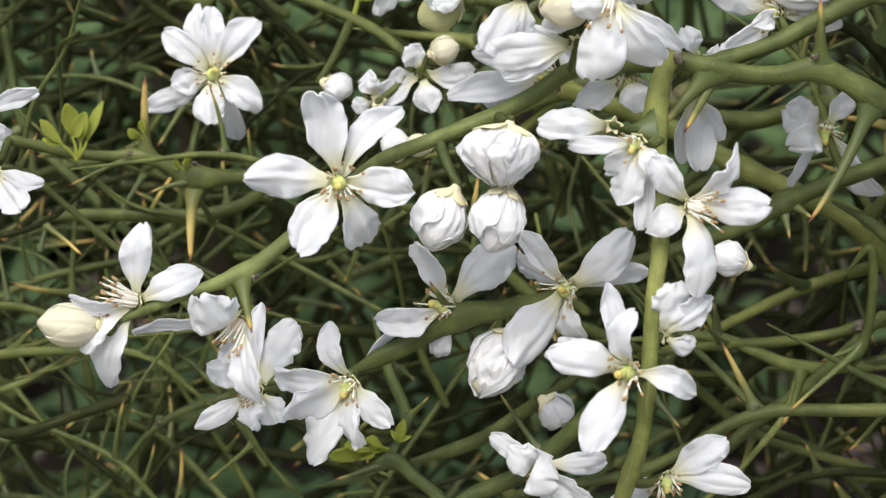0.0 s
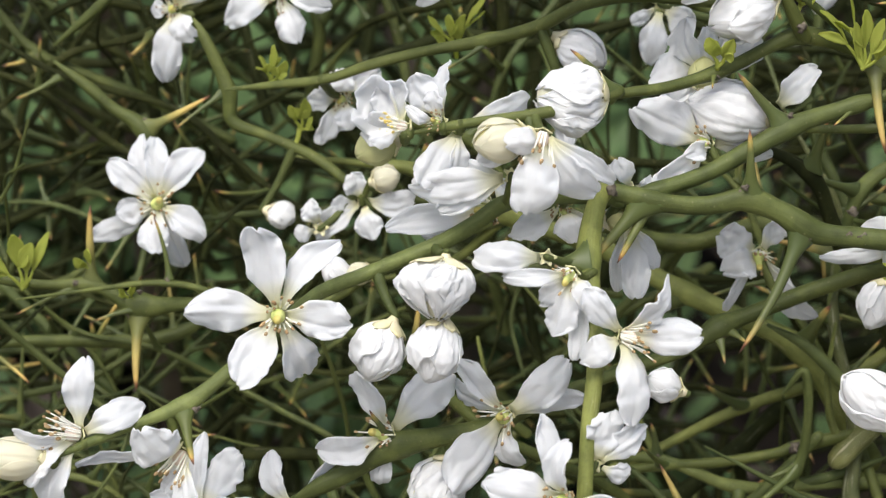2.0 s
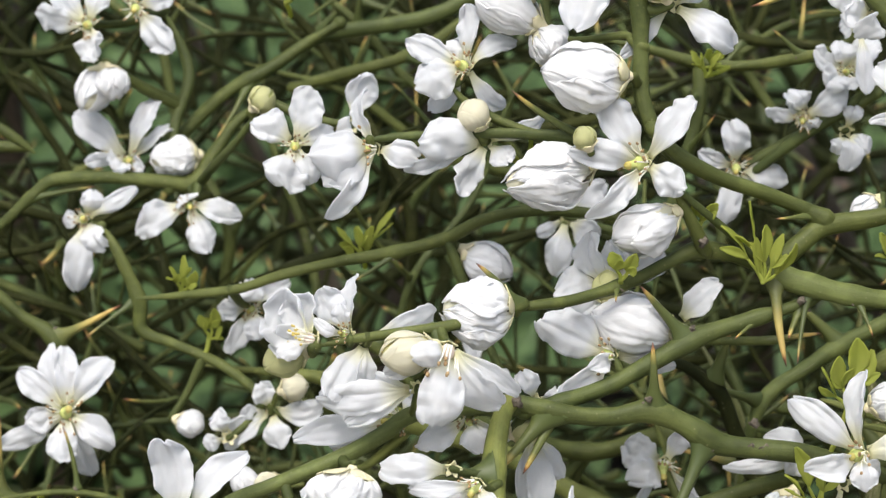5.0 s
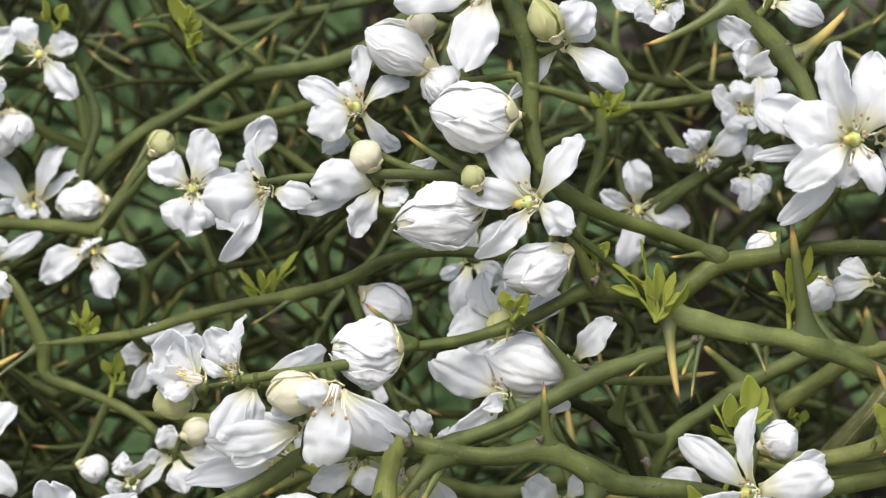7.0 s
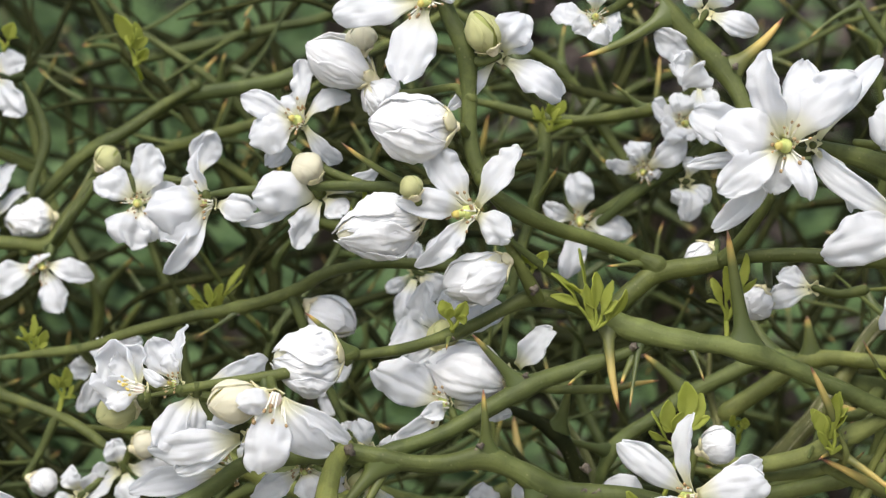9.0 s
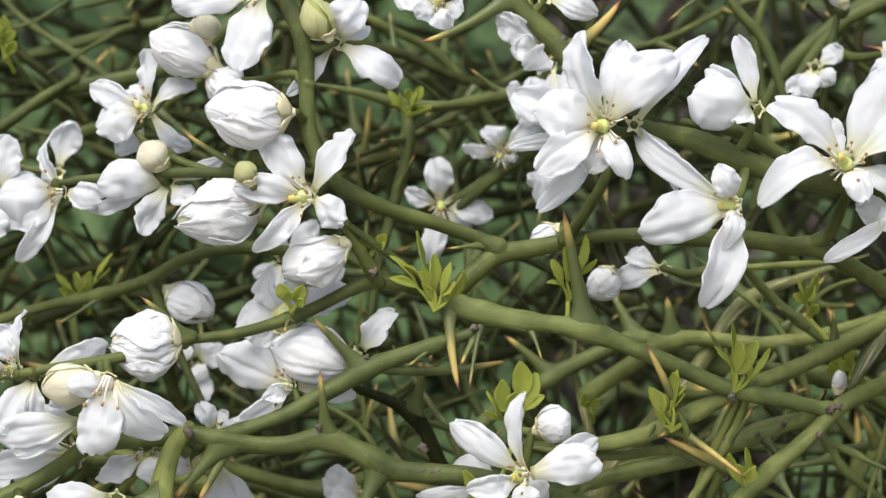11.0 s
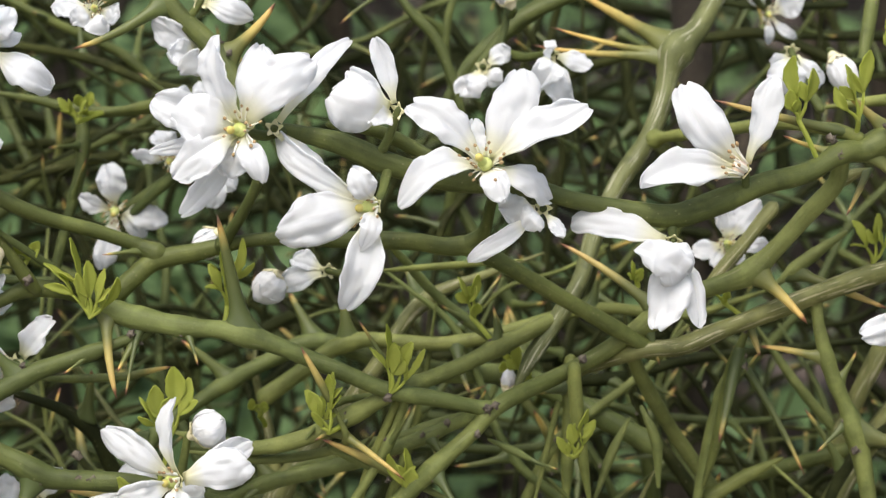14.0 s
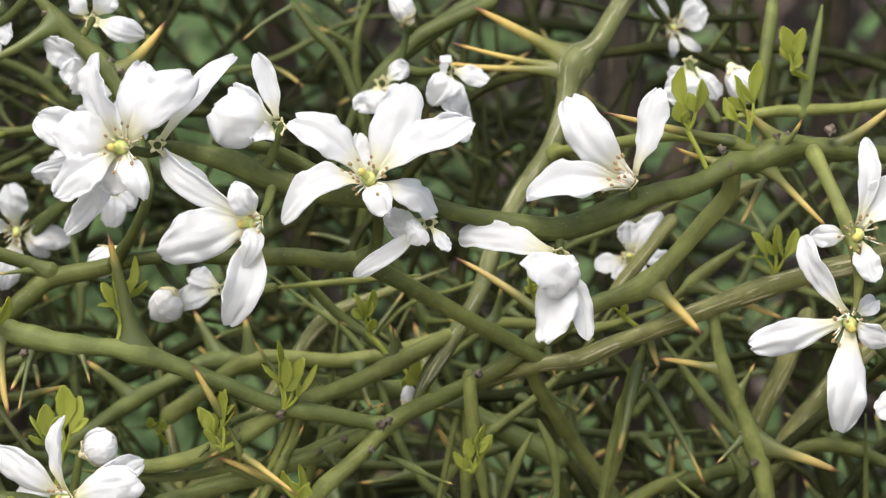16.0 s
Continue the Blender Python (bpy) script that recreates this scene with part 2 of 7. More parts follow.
def tube(line, radii, sides=10, wobble=0.0, seed=0, caps=True):
    """Vertices, faces and uvs of a tube round a line, with rounded ends."""
    line, radii = np.asarray(line, float), np.asarray(radii, float)
    way = np.gradient(line, axis=0)
    way /= np.linalg.norm(way, axis=1)[:, None] + 1e-12
    side = np.cross(way[0], (0.3, 0.2, 1.0))
    side /= np.linalg.norm(side)
    gone = np.r_[0, np.cumsum(np.linalg.norm(np.diff(line, axis=0), axis=1))]
    if caps:
        a, b = radii[0], radii[-1]
        line = np.vstack([line[0] - way[0] * a * 1.1, line[0] - way[0] * a * 0.95, line[0] - way[0] * a * 0.6, line,
                          line[-1] + way[-1] * b * 0.6, line[-1] + way[-1] * b * 0.95, line[-1] + way[-1] * b * 1.1])
        way = np.vstack([way[0], way[0], way[0], way, way[-1], way[-1], way[-1]])
        radii = np.r_[a * 0.2, a * 0.5, a * 0.82, radii, b * 0.82, b * 0.5, b * 0.2]
        gone = np.r_[[gone[0]] * 3, gone, [gone[-1]] * 3]
    rng = np.random.RandomState(seed % 100000)
    angle = np.linspace(0, 2 * np.pi, sides, endpoint=False)
    phase, lump = rng.rand(3) * 6.28, rng.randn(len(line), sides) * wobble * 0.35
    verts, uvs = [], []
    for k in range(len(line)):
        side = side - way[k] * (side @ way[k])
        side /= np.linalg.norm(side) + 1e-12
        up = np.cross(way[k], side)
        r = radii[k] * (1 + wobble * np.sin(2 * angle + phase[0] + gone[k] * 50) + wobble * np.sin(3 * angle + phase[2] + gone[k] * 25) + wobble * np.sin(gone[k] * 260 + phase[1]) + lump[k])
        verts.append(line[k] + np.outer(np.cos(angle) * r, side) + np.outer(np.sin(angle) * r, up))
        uvs.append(np.stack([angle / 6.2832, np.full(sides, gone[k])], 1))
    n = len(line)
    faces = [(k * sides + j, k * sides + (j + 1) % sides, (k + 1) * sides + (j + 1) % sides, (k + 1) * sides + j) for k in range(n - 1) for j in range(sides)]
    faces += [tuple(range(sides))[::-1], tuple((n - 1) * sides + j for j in range(sides))]
    return np.vstack(verts), faces, np.vstack(uvs)


def joined(pieces):
    """Several (vertices, faces, uvs, slot) as one."""
    verts, faces, uvs, slots, base = [], [], [], [], 0
    for v, f, u, s in pieces:
        verts.append(v)
        uvs.append(u)
        faces += [tuple(i + base for i in q) for q in f]
        slots += [s] * len(f)
        base += len(v)
    return np.vstack(verts), faces, np.vstack(uvs), slots


def ball(at, rx, axis=(0, 0, 1), long=1.0, rings=5, sides=7):
    axis = Vector(axis).normalized()
    q = Vector((0, 0, 1)).rotation_difference(axis).to_matrix()
    verts = [np.array(at) + np.array(q @ Vector((0, 0, -rx * long)))]
    for i in range(1, rings):
        a = math.pi * i / rings
        for j in range(sides):
            b = 2 * math.pi * j / sides
            verts.append(np.array(at) + np.array(q @ Vector((rx * math.sin(a) * math.cos(b), rx * math.sin(a) * math.sin(b), -rx * long * math.cos(a)))))
    verts.append(np.array(at) + np.array(q @ Vector((0, 0, rx * long))))
    last = len(verts) - 1
    faces = [(0, 1 + (j + 1) % sides, 1 + j) for j in range(sides)]
    for i in range(rings - 2):
        a, b = 1 + i * sides, 1 + (i + 1) * sides
        faces += [(a + j, a + (j + 1) % sides, b + (j + 1) % sides, b + j) for j in range(sides)]
    a = 1 + (rings - 2) * sides
    faces += [(a + j, a + (j + 1) % sides, last) for j in range(sides)]
    return np.array(verts), faces, np.zeros((len(verts), 2))


def sheet(grid, thick):
    """A closed thin shell from a grid of points (rows along, columns across)."""
    n, m, _ = grid.shape
    du, dv = np.gradient(grid, axis=0), np.gradient(grid, axis=1)
    normal = np.cross(du, dv)
    normal /= np.linalg.norm(normal, axis=2)[..., None] + 1e-12
    verts = np.vstack([(grid + normal * thick / 2).reshape(-1, 3), (grid - normal * thick / 2).reshape(-1, 3)])
    uv = np.stack(np.meshgrid(np.linspace(0, 1, m), np.linspace(0, 1, n)), -1).reshape(-1, 2)
    half = n * m
    faces = []
    for i in range(n - 1):
        for j in range(m - 1):
            a, b, c, d = i * m + j, i * m + j + 1, (i + 1) * m + j + 1, (i + 1) * m + j
            faces += [(d, c, b, a), (half + a, half + b, half + c, half + d)]
    edge = [j for j in range(m)] + [i * m + m - 1 for i in range(1, n)] + [(n - 1) * m + j for j in range(m - 2, -1, -1)] + [i * m for i in range(n - 2, 0, -1)]
    for a, b in zip(edge, edge[1:] + edge[:1]):
        faces.append((a, b, half + b, half + a))
    return verts, faces, np.vstack([uv, uv])


# ---- parts of the plants ----
def petal_grid(foot, tip, toward, width, arch, twist, seed, crinkle=1.0, n=23, m=17, hollow=None):
    """One petal in metres: a narrow claw that widens to a spoon-shaped blade with a blunt ragged end, creased along its veins, its rim wavy and partly rolled."""
    rng = random.Random(seed)
    foot, tip, toward = np.array(foot), np.array(tip), np.array(toward)
    long = np.linalg.norm(tip - foot)
    ahead = (tip - foot) / (long + 1e-9)
    out = toward - ahead * (toward @ ahead)
    out /= np.linalg.norm(out) + 1e-9
    across = np.cross(ahead, out)
    a = radians(twist)
    across, out = across * math.cos(a) + out * math.sin(a), out * math.cos(a) - across * math.sin(a)
    bow = rng.uniform(-0.07, 0.07) * long * crinkle
    sway = rng.uniform(-0.06, 0.06) * long * crinkle
    cup = rng.uniform(-0.28, 0.28) * crinkle
    cup = cup if hollow is None else hollow
    wide, claw, blunt, reach = rng.uniform(0.54, 0.66), rng.uniform(0.28, 0.40), rng.uniform(1.9, 2.8), rng.uniform(0.32, 0.48)
    round_end = rng.uniform(0.10, 0.40)
    off = Vector((rng.uniform(0, 50), rng.uniform(0, 50), rng.uniform(0, 50)))
    curl = rng.uniform(-0.18, 0.26) * long * crinkle
    side, roll = rng.choice((-1, 1)), rng.choice((0.0, 0.15, 0.4, 0.9)) * crinkle
    nick_at, nick = rng.uniform(-0.6, 0.6), rng.choice((0.0, 0.0, 0.0, 0.0, 0.04, 0.09)) * width * crinkle
    fold_at, fold = rng.uniform(-0.6, 0.6), rng.uniform(-0.0015, 0.0015) * crinkle
    skew = rng.uniform(-0.28, 0.28)
    turn = radians(rng.uniform(-48, 48)) * crinkle
    fine = min(1.0, width / 0.011)
    grid = np.zeros((n, m, 3))
    for i in range(n):
        u = i / (n - 1)
        s = 1 - (1 - u) ** 1.75
        rise = min(1.0, max(0.0, (s - 0.05) / reach))
        body = (claw + (1 - claw) * rise * rise * (3 - 2 * rise)) * (0.84 + 0.16 * min(1.0, s / wide))
        if s > wide:
            body *= (1 - (0.975 * (s - wide) / (1 - wide)) ** blunt) ** (1 / blunt)
        w = body * width / 2
        spine = foot + ahead * long * s + out * (arch * 4 * s * (1 - s) + sway * math.sin(2 * math.pi * s) * s - curl * max(0.0, s - 0.55) ** 2 * 5) + across * bow * 4 * s * (1 - s)
        b = turn * (s - 0.4)
        ax, ou = across * math.cos(b) + out * math.sin(b), out * math.cos(b) - across * math.sin(b)
        grow = min(1, s * 1.8)
        for j in range(m):
            v = 2 * j / (m - 1) - 1
            q = Vector((s * 2.2, v * 1.3, 0)) + off
            rim = v * v
            wave = noise.noise(q) * 0.0010 + (noise.noise(Vector((s * 5.5, v * 1.1, 7)) + off) * 0.0032 + noise.noise(Vector((s * 11, v * 1.3, 2)) + off) * 0.0014) * rim
            vein = Vector((s * 2.4, v * 5.0, 3)) + off
            crease = (0.5 - abs(noise.noise(vein))) * 0.00030 + (0.5 - abs(noise.noise(vein * 1.9))) * 0.00016 * (0.3 + s)
            pucker = noise.noise(Vector((s * 4.2, v * 2.1, 11)) + off) * 0.0012 + (0.35 - abs(noise.noise(Vector((s * 5.5, v * 3.6, 17)) + off))) * 0.0009
            ribs = math.sin(v * 13 + 4 * noise.noise(Vector((s * 2, v, 21)) + off)) * 0.00010
            wave += crease + pucker + ribs + fold * max(0.0, 1 - abs(v - fold_at) / 0.22)
            edge = 1 + (0.10 * noise.noise(Vector((s * 3.2, v * 0.6 + 9, 0)) + off) + 0.055 * noise.noise(Vector((s * 11, v + 5, 0)) + off)) * (s > 0.25) * crinkle
            rolled = roll * max(0.0, side * v - 0.45) ** 2 * w
            tipward = s ** 5 * (0.10 * noise.noise(Vector((v * 1.7, 3, 0)) + off) + 0.02 * noise.noise(Vector((v * 5.0, 8, 0)) + off)) * width * crinkle - s ** 8 * nick * max(0.0, 1 - abs(v - nick_at) / 0.3)
            grid[i, j] = (spine + ax * (v * w * edge - side * rolled * 0.4) + ou * (cup * v * v * w + rolled + wave * crinkle * grow * fine)
                          + ahead * ((skew * v - round_end * v * v) * w * s ** 4 + tipward))
    return grid


def stalk(parent, foot, end, r=0.0011):
    line = spline([foot, (np.array(foot) + np.array(end)) / 2 + np.array((0, 0, -0.0015)), end], 4)
    v, f, u = tube(line, np.linspace(r, r * 1.3, len(line)), 8, 0.05)
    part("stalk", mesh_of("stalk", v, f, [GREEN_BARK], u), parent, "short green flower stalk")


def calyx(parent, at, toward, r, seed, hug=0.35):
    """Five small pointed sepals spread behind the petals."""
    rng = random.Random(seed)
    z = Vector(toward).normalized()
    x = z.orthogonal().normalized()
    pieces = []
    for k in range(5):
        a = 2 * math.pi * (k + rng.uniform(-0.1, 0.1)) / 5
        d = x * math.cos(a) + z.cross(x) * math.sin(a)
        side = z.cross(d)
        lift, wide = rng.uniform(0.7, 1.2) * hug, rng.uniform(0.34, 0.46)
        grid = np.zeros((7, 5, 3))
        for i in range(7):
            t = i / 6
            for j in range(5):
                w = j / 2 - 1
                grid[i, j] = Vector(at) + d * r * (0.2 + 0.9 * t) + side * r * wide * w * (1 - t ** 1.8 * 0.94) + z * r * (lift * t - 0.25 + 0.12 * w * w)
        pieces.append((*sheet(grid, 0.0003), 0))
    v, f, u = ball(Vector(at) - z * r * 0.2, r * 0.42, z, 0.8)
    pieces.append((v, f, u, 0))
    v, f, u, s = joined(pieces)
    part("calyx", mesh_of("calyx", v, f, [CALYX], u, s), parent, "yellow-green calyx")


def heart(parent, toward, gold, seed, size=1.0, bunched=False):
    """The stamens and the pistil in the middle of an open blossom."""
    rng = random.Random(seed)
    z = Vector(toward).normalized()
    x = z.orthogonal().normalized()
    y = z.cross(x)
    for k in range(20):
        a = 2 * math.pi * k / 20 + rng.uniform(-0.6, 0.6)
        ring = x * math.cos(a) + y * math.sin(a)
        d = (ring * rng.uniform(0.1, 0.55 if bunched else 1.25) + z).normalized()
        tall = rng.choice((0.0026, 0.0040, 0.0052, 0.0062)) * rng.uniform(0.85, 1.15)
        tall = rng.uniform(0.0056, 0.0092) if bunched else tall
        start = ring * rng.uniform(0.0016, 0.0024)
        end = start + d * tall
        line = spline([start, start + d * tall * 0.5 + z * rng.uniform(0.0002, 0.0010), end], 2)
        v, f, u = tube(line, np.linspace(0.00027, 0.00015, len(line)), 5)
        stamen = part("stamen", mesh_of("stamen", v * size, f, [FILAMENT], u), parent)
        v, f, u = ball(end, rng.uniform(0.00042, 0.00058) if bunched else rng.uniform(0.00038, 0.00054), d, rng.uniform(1.2, 1.8), 4, 6)
        part("anther", mesh_of("anther", v * size, f, [GOLD if gold else ANTHER], u), stamen, "golden anther" if gold else "tan anther")
    if bunched:
        v, f, u = ball(z * 0.0010, 0.0019, z, 1.2, 7, 10)
        part("filament_tube", mesh_of("filament_tube", v * size, f, [BLUSH], u), parent, "pinkish cream foot of the stamens")
        return
    lean = Vector((rng.uniform(-0.35, 0.35), 0, rng.uniform(-0.35, 0.35)))
    line = spline([z * 0.0, z * 0.0022 + lean * 0.0012, (z + lean) * 0.0036], 3)
    v, f, u, s = joined([(*ball(z * 0.0011, 0.0019, z, 1.0, 8, 12), 0), (*tube(line, np.linspace(0.0014, 0.0010, len(line)), 9), 0)])
    pistil = part("pistil", mesh_of("pistil", v * size, f, [OVARY], u, s), parent, "green ovary and style")
    v, f, u = ball((z + lean) * 0.0040, 0.00112, z + lean, 1.1, 7, 10)
    part("stigma", mesh_of("stigma", v * size, f, [STIGMA], u), pistil, "yellow stigma")


count = 0


def flower(at, petals, facing, foot, stamens, gold):
    global count
    count += 1
    at_w, foot_w = V(at), V(foot)
    toward = np.array((FACE.to_3x3() @ Vector(facing)).normalized())
    viewer = np.array((FACE.to_3x3() @ Vector((0, -1, 0))).normalized())
    label = ("open white citrus blossom with %d petals and %s stamens" % (len(petals), "golden" if gold else "cream")) if stamens else "white citrus blossom with %d loose crinkled petals" % len(petals)
    ob = thing("blossom", at_w, label, "blossom", "blossoms on the hedge")
    for k, (dx, dy, dz, width, arch, twist, *hollow) in enumerate(petals):
        seed = count * 31 + k
        rng = random.Random(seed)
        tip = np.array(FACE.to_3x3() @ (Vector((dx, dy, dz)) / 1000))
        foot_p = tip / (np.linalg.norm(tip) + 1e-9) * 0.0020 - toward * 0.0006
        arch = (rng.uniform(-0.5, 3.0) if arch is None else arch) / 1000
        twist = rng.uniform(-24, 24) if twist is None else twist
        face = viewer * 0.75 + toward * 0.25
        g = petal_grid(foot_p, tip, face, width / 1000 * 0.96, arch, twist, seed, hollow=hollow[0] if hollow else None)
        v, f, u = sheet(g, 0.00035)
        part("petal", mesh_of("petal", v, f, [PETAL], u), ob)
    if stamens:
        heart(ob, toward, gold, count, min(1.0, max(0.55, sum(math.dist((0, 0, 0), q[:3]) for q in petals) / len(petals) / 19)), stamens == 2)
    calyx(ob, Vector(-toward * 0.0012), toward, 0.0022, count * 7)
    stalk(ob, np.array(-toward * 0.0014), np.array(foot_w - at_w))


def bud(base, tip, width, colour, crumpled, foot):
    """A closed bud: a few broad petals wrapped unevenly round each other, held by clasping sepals."""
    global count
    count += 1
    mat, words = {"white": (BUD_WHITE, "plump white"), "cream": (BUD_CREAM, "pale cream"), "green": (BUD_GREEN, "small greenish yellow")}[colour]
    a, b, f_w = V(base), V(tip), V(foot)
    ob = thing("flower_bud", a, "%s citrus flower bud, %s" % (words, "crumpled and about to open" if crumpled else "closed, on a thorny twig"), "flower bud", "buds on the hedge")
    z = (b - a).normalized()
    long, half = (b - a).length, width / 2000
    x = z.orthogonal().normalized()
    y = z.cross(x)
    rng = random.Random(count * 13)
    calm = 1.0 if colour == "white" else 0.35
    wild, wraps = (2.4, 9) if crumpled else (1.1 * calm, 6)
    whole = Vector((rng.uniform(0, 60), rng.uniform(0, 60), rng.uniform(0, 60)))
    lop = (x * rng.uniform(-1, 1) + y * rng.uniform(-1, 1)) * half * 0.10 * wild

    pear = rng.uniform(0.80, 0.95) if crumpled else rng.uniform(0.90, 1.22)

    def shell(s, phi):
        """Radius of the whole bud, lopsided and faintly lobed."""
        around = Vector((math.cos(phi), math.sin(phi), s * 2.0))
        return half * math.sin(math.pi * min(0.985, max(0.012, s) ** pear)) ** 0.64 * (1 + 0.07 * wild * noise.noise(around + whole) + 0.055 * wild * noise.noise(around * 2.3 + whole))

    v, f, u = ball(z * long * 0.5, half * 0.72, z, long * 0.45 / (half * 0.72), 10, 14)
    part("bud_core", mesh_of("bud_core", v, f, [mat], u), ob)
    n, m = 24, 37
    for k in range(wraps):
        off = Vector((rng.uniform(0, 60), rng.uniform(0, 60), rng.uniform(0, 60)))
        turn = 2 * math.pi * (k * 0.61) + rng.uniform(-0.5, 0.5)
        inner = k < 3
        if crumpled:
            lift, end, span = 0.80 + 0.22 * k / wraps + rng.uniform(0, 0.03), rng.uniform(0.86, 1.0), rng.uniform(0.55, 1.0)
        elif inner:
            lift, end, span = 0.82 + 0.03 * k, rng.uniform(0.985, 1.0), rng.uniform(1.2, 1.6)
        else:
            lift, end, span = 0.92 + (0.03 + 0.025 * calm) * (k - 3), rng.uniform(0.84, 0.985), rng.uniform(0.72, 1.15)
        spiral = rng.uniform(-0.9, 0.9)
        loose = rng.choice((0.0, 0.05, 0.14)) * calm
        lean = rng.uniform(-0.22, 0.22)
        flare = rng.uniform(0.05, 0.14) * calm
        ribs = rng.uniform(12, 19)
        grid = np.zeros((n, m, 3))
        for i in range(n):
            t = i / (n - 1)
            hold = span * min(1.0, 0.40 + 1.5 * t) * (1.0 if t < 0.6 else 1 - (0.5 if crumpled else 0.2 if inner else 0.42) * ((t - 0.6) / 0.4) ** 2)
            for j in range(m):
                w = 2 * j / (m - 1) - 1
                ragged = 1 + 0.05 * wild * noise.noise(Vector((w * 2.2, 2, 0)) + off) * t - (0.10 if crumpled else 0.03 if inner else 0.16) * w * w * t ** 3 + (0 if inner else lean * w * t ** 3 * 0.5)
                s = 0.02 + t * (min(1.0, end * ragged) - 0.02)
                phi = turn + w * hold * (1 + 0.10 * wild * noise.noise(Vector((t * 3.5, w * 0.4, 1)) + off)) + spiral * s
                vein = Vector((t * 1.6, w * 4.2, 0)) + off
                push = lift + wild * (0.034 * (0.4 - abs(noise.noise(vein))) + 0.020 * (0.4 - abs(noise.noise(Vector((t * 2.4, w * 9.5, 0)) + off))) + 0.05 * noise.noise(Vector((t * 2, w * 1.6, 5)) + off))
                push += 0.22 * calm * max(0.0, abs(w) - 0.72) * (0.4 + wild * noise.noise(Vector((t * 3, w, 4)) + off)) + loose * max(0.0, t - 0.55) ** 2 * 2
                push += 0.05 * (0.3 - abs(noise.noise(Vector((phi * 2.6, s * 1.3, 9)) + off)))
                if not crumpled:
                    push += calm * (0.020 * math.sin(w * ribs + 5 * noise.noise(Vector((t * 1.5, w * 1.4, 3)) + off)) + 0.10 * (0.3 - abs(noise.noise(Vector((t * 1.3, w * 3.0, 6)) + off)))) * math.sin(math.pi * min(1.0, 0.12 + 0.88 * t))
                    push += 0 if inner else flare * max(0.0, t - 0.7) * 2.2 + 0.12 * calm * max(0.0, abs(w) - 0.8)
                here = Vector((math.cos(phi) * half, math.sin(phi) * half, long * s)) + off
                push += (0.20 if crumpled else 0.14 * calm) * (0.3 - abs(noise.noise(here * 300))) + (0.12 if crumpled else 0.06 * calm) * (0.3 - abs(noise.noise(here * 650)))
                grid[i, j] = z * long * s + lop * math.sin(math.pi * min(1.0, s)) + (x * math.cos(phi) + y * math.sin(phi)) * shell(s, phi) * push
        v, f, u = sheet(grid, 0.0003)
        part("petal", mesh_of("petal", v, f, [mat], u), ob)
    pieces = []
    high = min(0.34, (rng.uniform(0.0032, 0.0050) if long > 0.013 and not crumpled else rng.uniform(0.0020, 0.0032)) / long)
    for k in range(5):
        turn = 2 * math.pi * (k + rng.uniform(-0.15, 0.15)) / 5
        tall, spread = high * rng.uniform(0.75, 1.1), rng.choice((0.0, 0.02, 0.08))
        grid = np.zeros((7, 7, 3))
        for i in range(7):
            t = i / 6
            for j in range(7):
                w = 2 * j / 6 - 1
                s = 0.004 + tall * t * (1 - 0.12 * w * w)
                phi = turn + w * 0.60 * (1 - t ** 3.2) ** 0.5 + 0.02 * w
                grid[i, j] = z * long * s + lop * math.sin(math.pi * s) + (x * math.cos(phi) + y * math.sin(phi)) * (shell(s, phi) * 1.05 + 0.0003 + spread * half * t * t)
        pieces.append((*sheet(grid, 0.0004), 0))
    line = [-z * 0.0012, -z * 0.0004, z * 0.0006, z * long * 0.04]
    pieces.append((*tube(np.array(line), np.array((0.0009, 0.0014, 0.0019, half * 0.34)), 10), 0))
    v, f, u, s = joined(pieces)
    part("calyx", mesh_of("calyx", v, f, [SEPAL], u, s), ob, "cream-green calyx of clasping sepals")
    stalk(ob, np.array(-z * 0.0016), np.array(f_w - a))


AXES, BARKS = {}, {}


def branch(points, old, nodes=(), steps=9):
    """A thorny green branch: swollen where the thorns sit, with an uneven skin."""
    global count
    count += 1
    p = np.array(points, float)
    line = spline(p, steps)
    for q in nodes:
        line[:, 3] *= 1 + 0.24 * np.exp(-(np.linalg.norm(line[:, :3] - np.array(q), axis=1) / (1.7 * np.maximum(line[:, 3], 0.8))) ** 2)
    at = V(p[0][:3])
    ob = thing("thorny_branch", at, ("smooth olive-green thorny branch of a citrus hedge", "old thorny branch with pale streaks along its olive bark", "light yellow-green thorny branch of a citrus hedge", "olive thorny twig inside the hedge, bark darkened as in shade")[old], "branch", "branches of the hedge")
    w = to_world(line[:, :3]) - np.array(at)
    AXES[ob.name] = np.column_stack([to_world(line[:, :3]), np.maximum(line[:, 3], 0.6) / 1000])
    v, f, u = tube(w, np.maximum(line[:, 3], 0.3) / 1000, 16, 0.028 if old != 1 else 0.05, count)
    BARKS[ob.name] = (GREEN_BARK, OLD_BARK, LIGHT_BARK, SHADED_BARK)[old]
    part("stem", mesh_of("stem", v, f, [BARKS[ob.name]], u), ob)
    return ob


def offshoot(parent, rows):
    """A side twig that leaves a branch at one of its nodes."""
    line = spline(rows, 3)
    v, f, u = tube(to_world(line[:, :3]) - np.array(parent.location), np.maximum(line[:, 3], 0.4) / 1000, 9, 0.02, len(rows) + int(abs(rows[0][0] * 7)))
    part("side_twig", mesh_of("side_twig", v, f, [BARKS[parent.name]], u), parent)


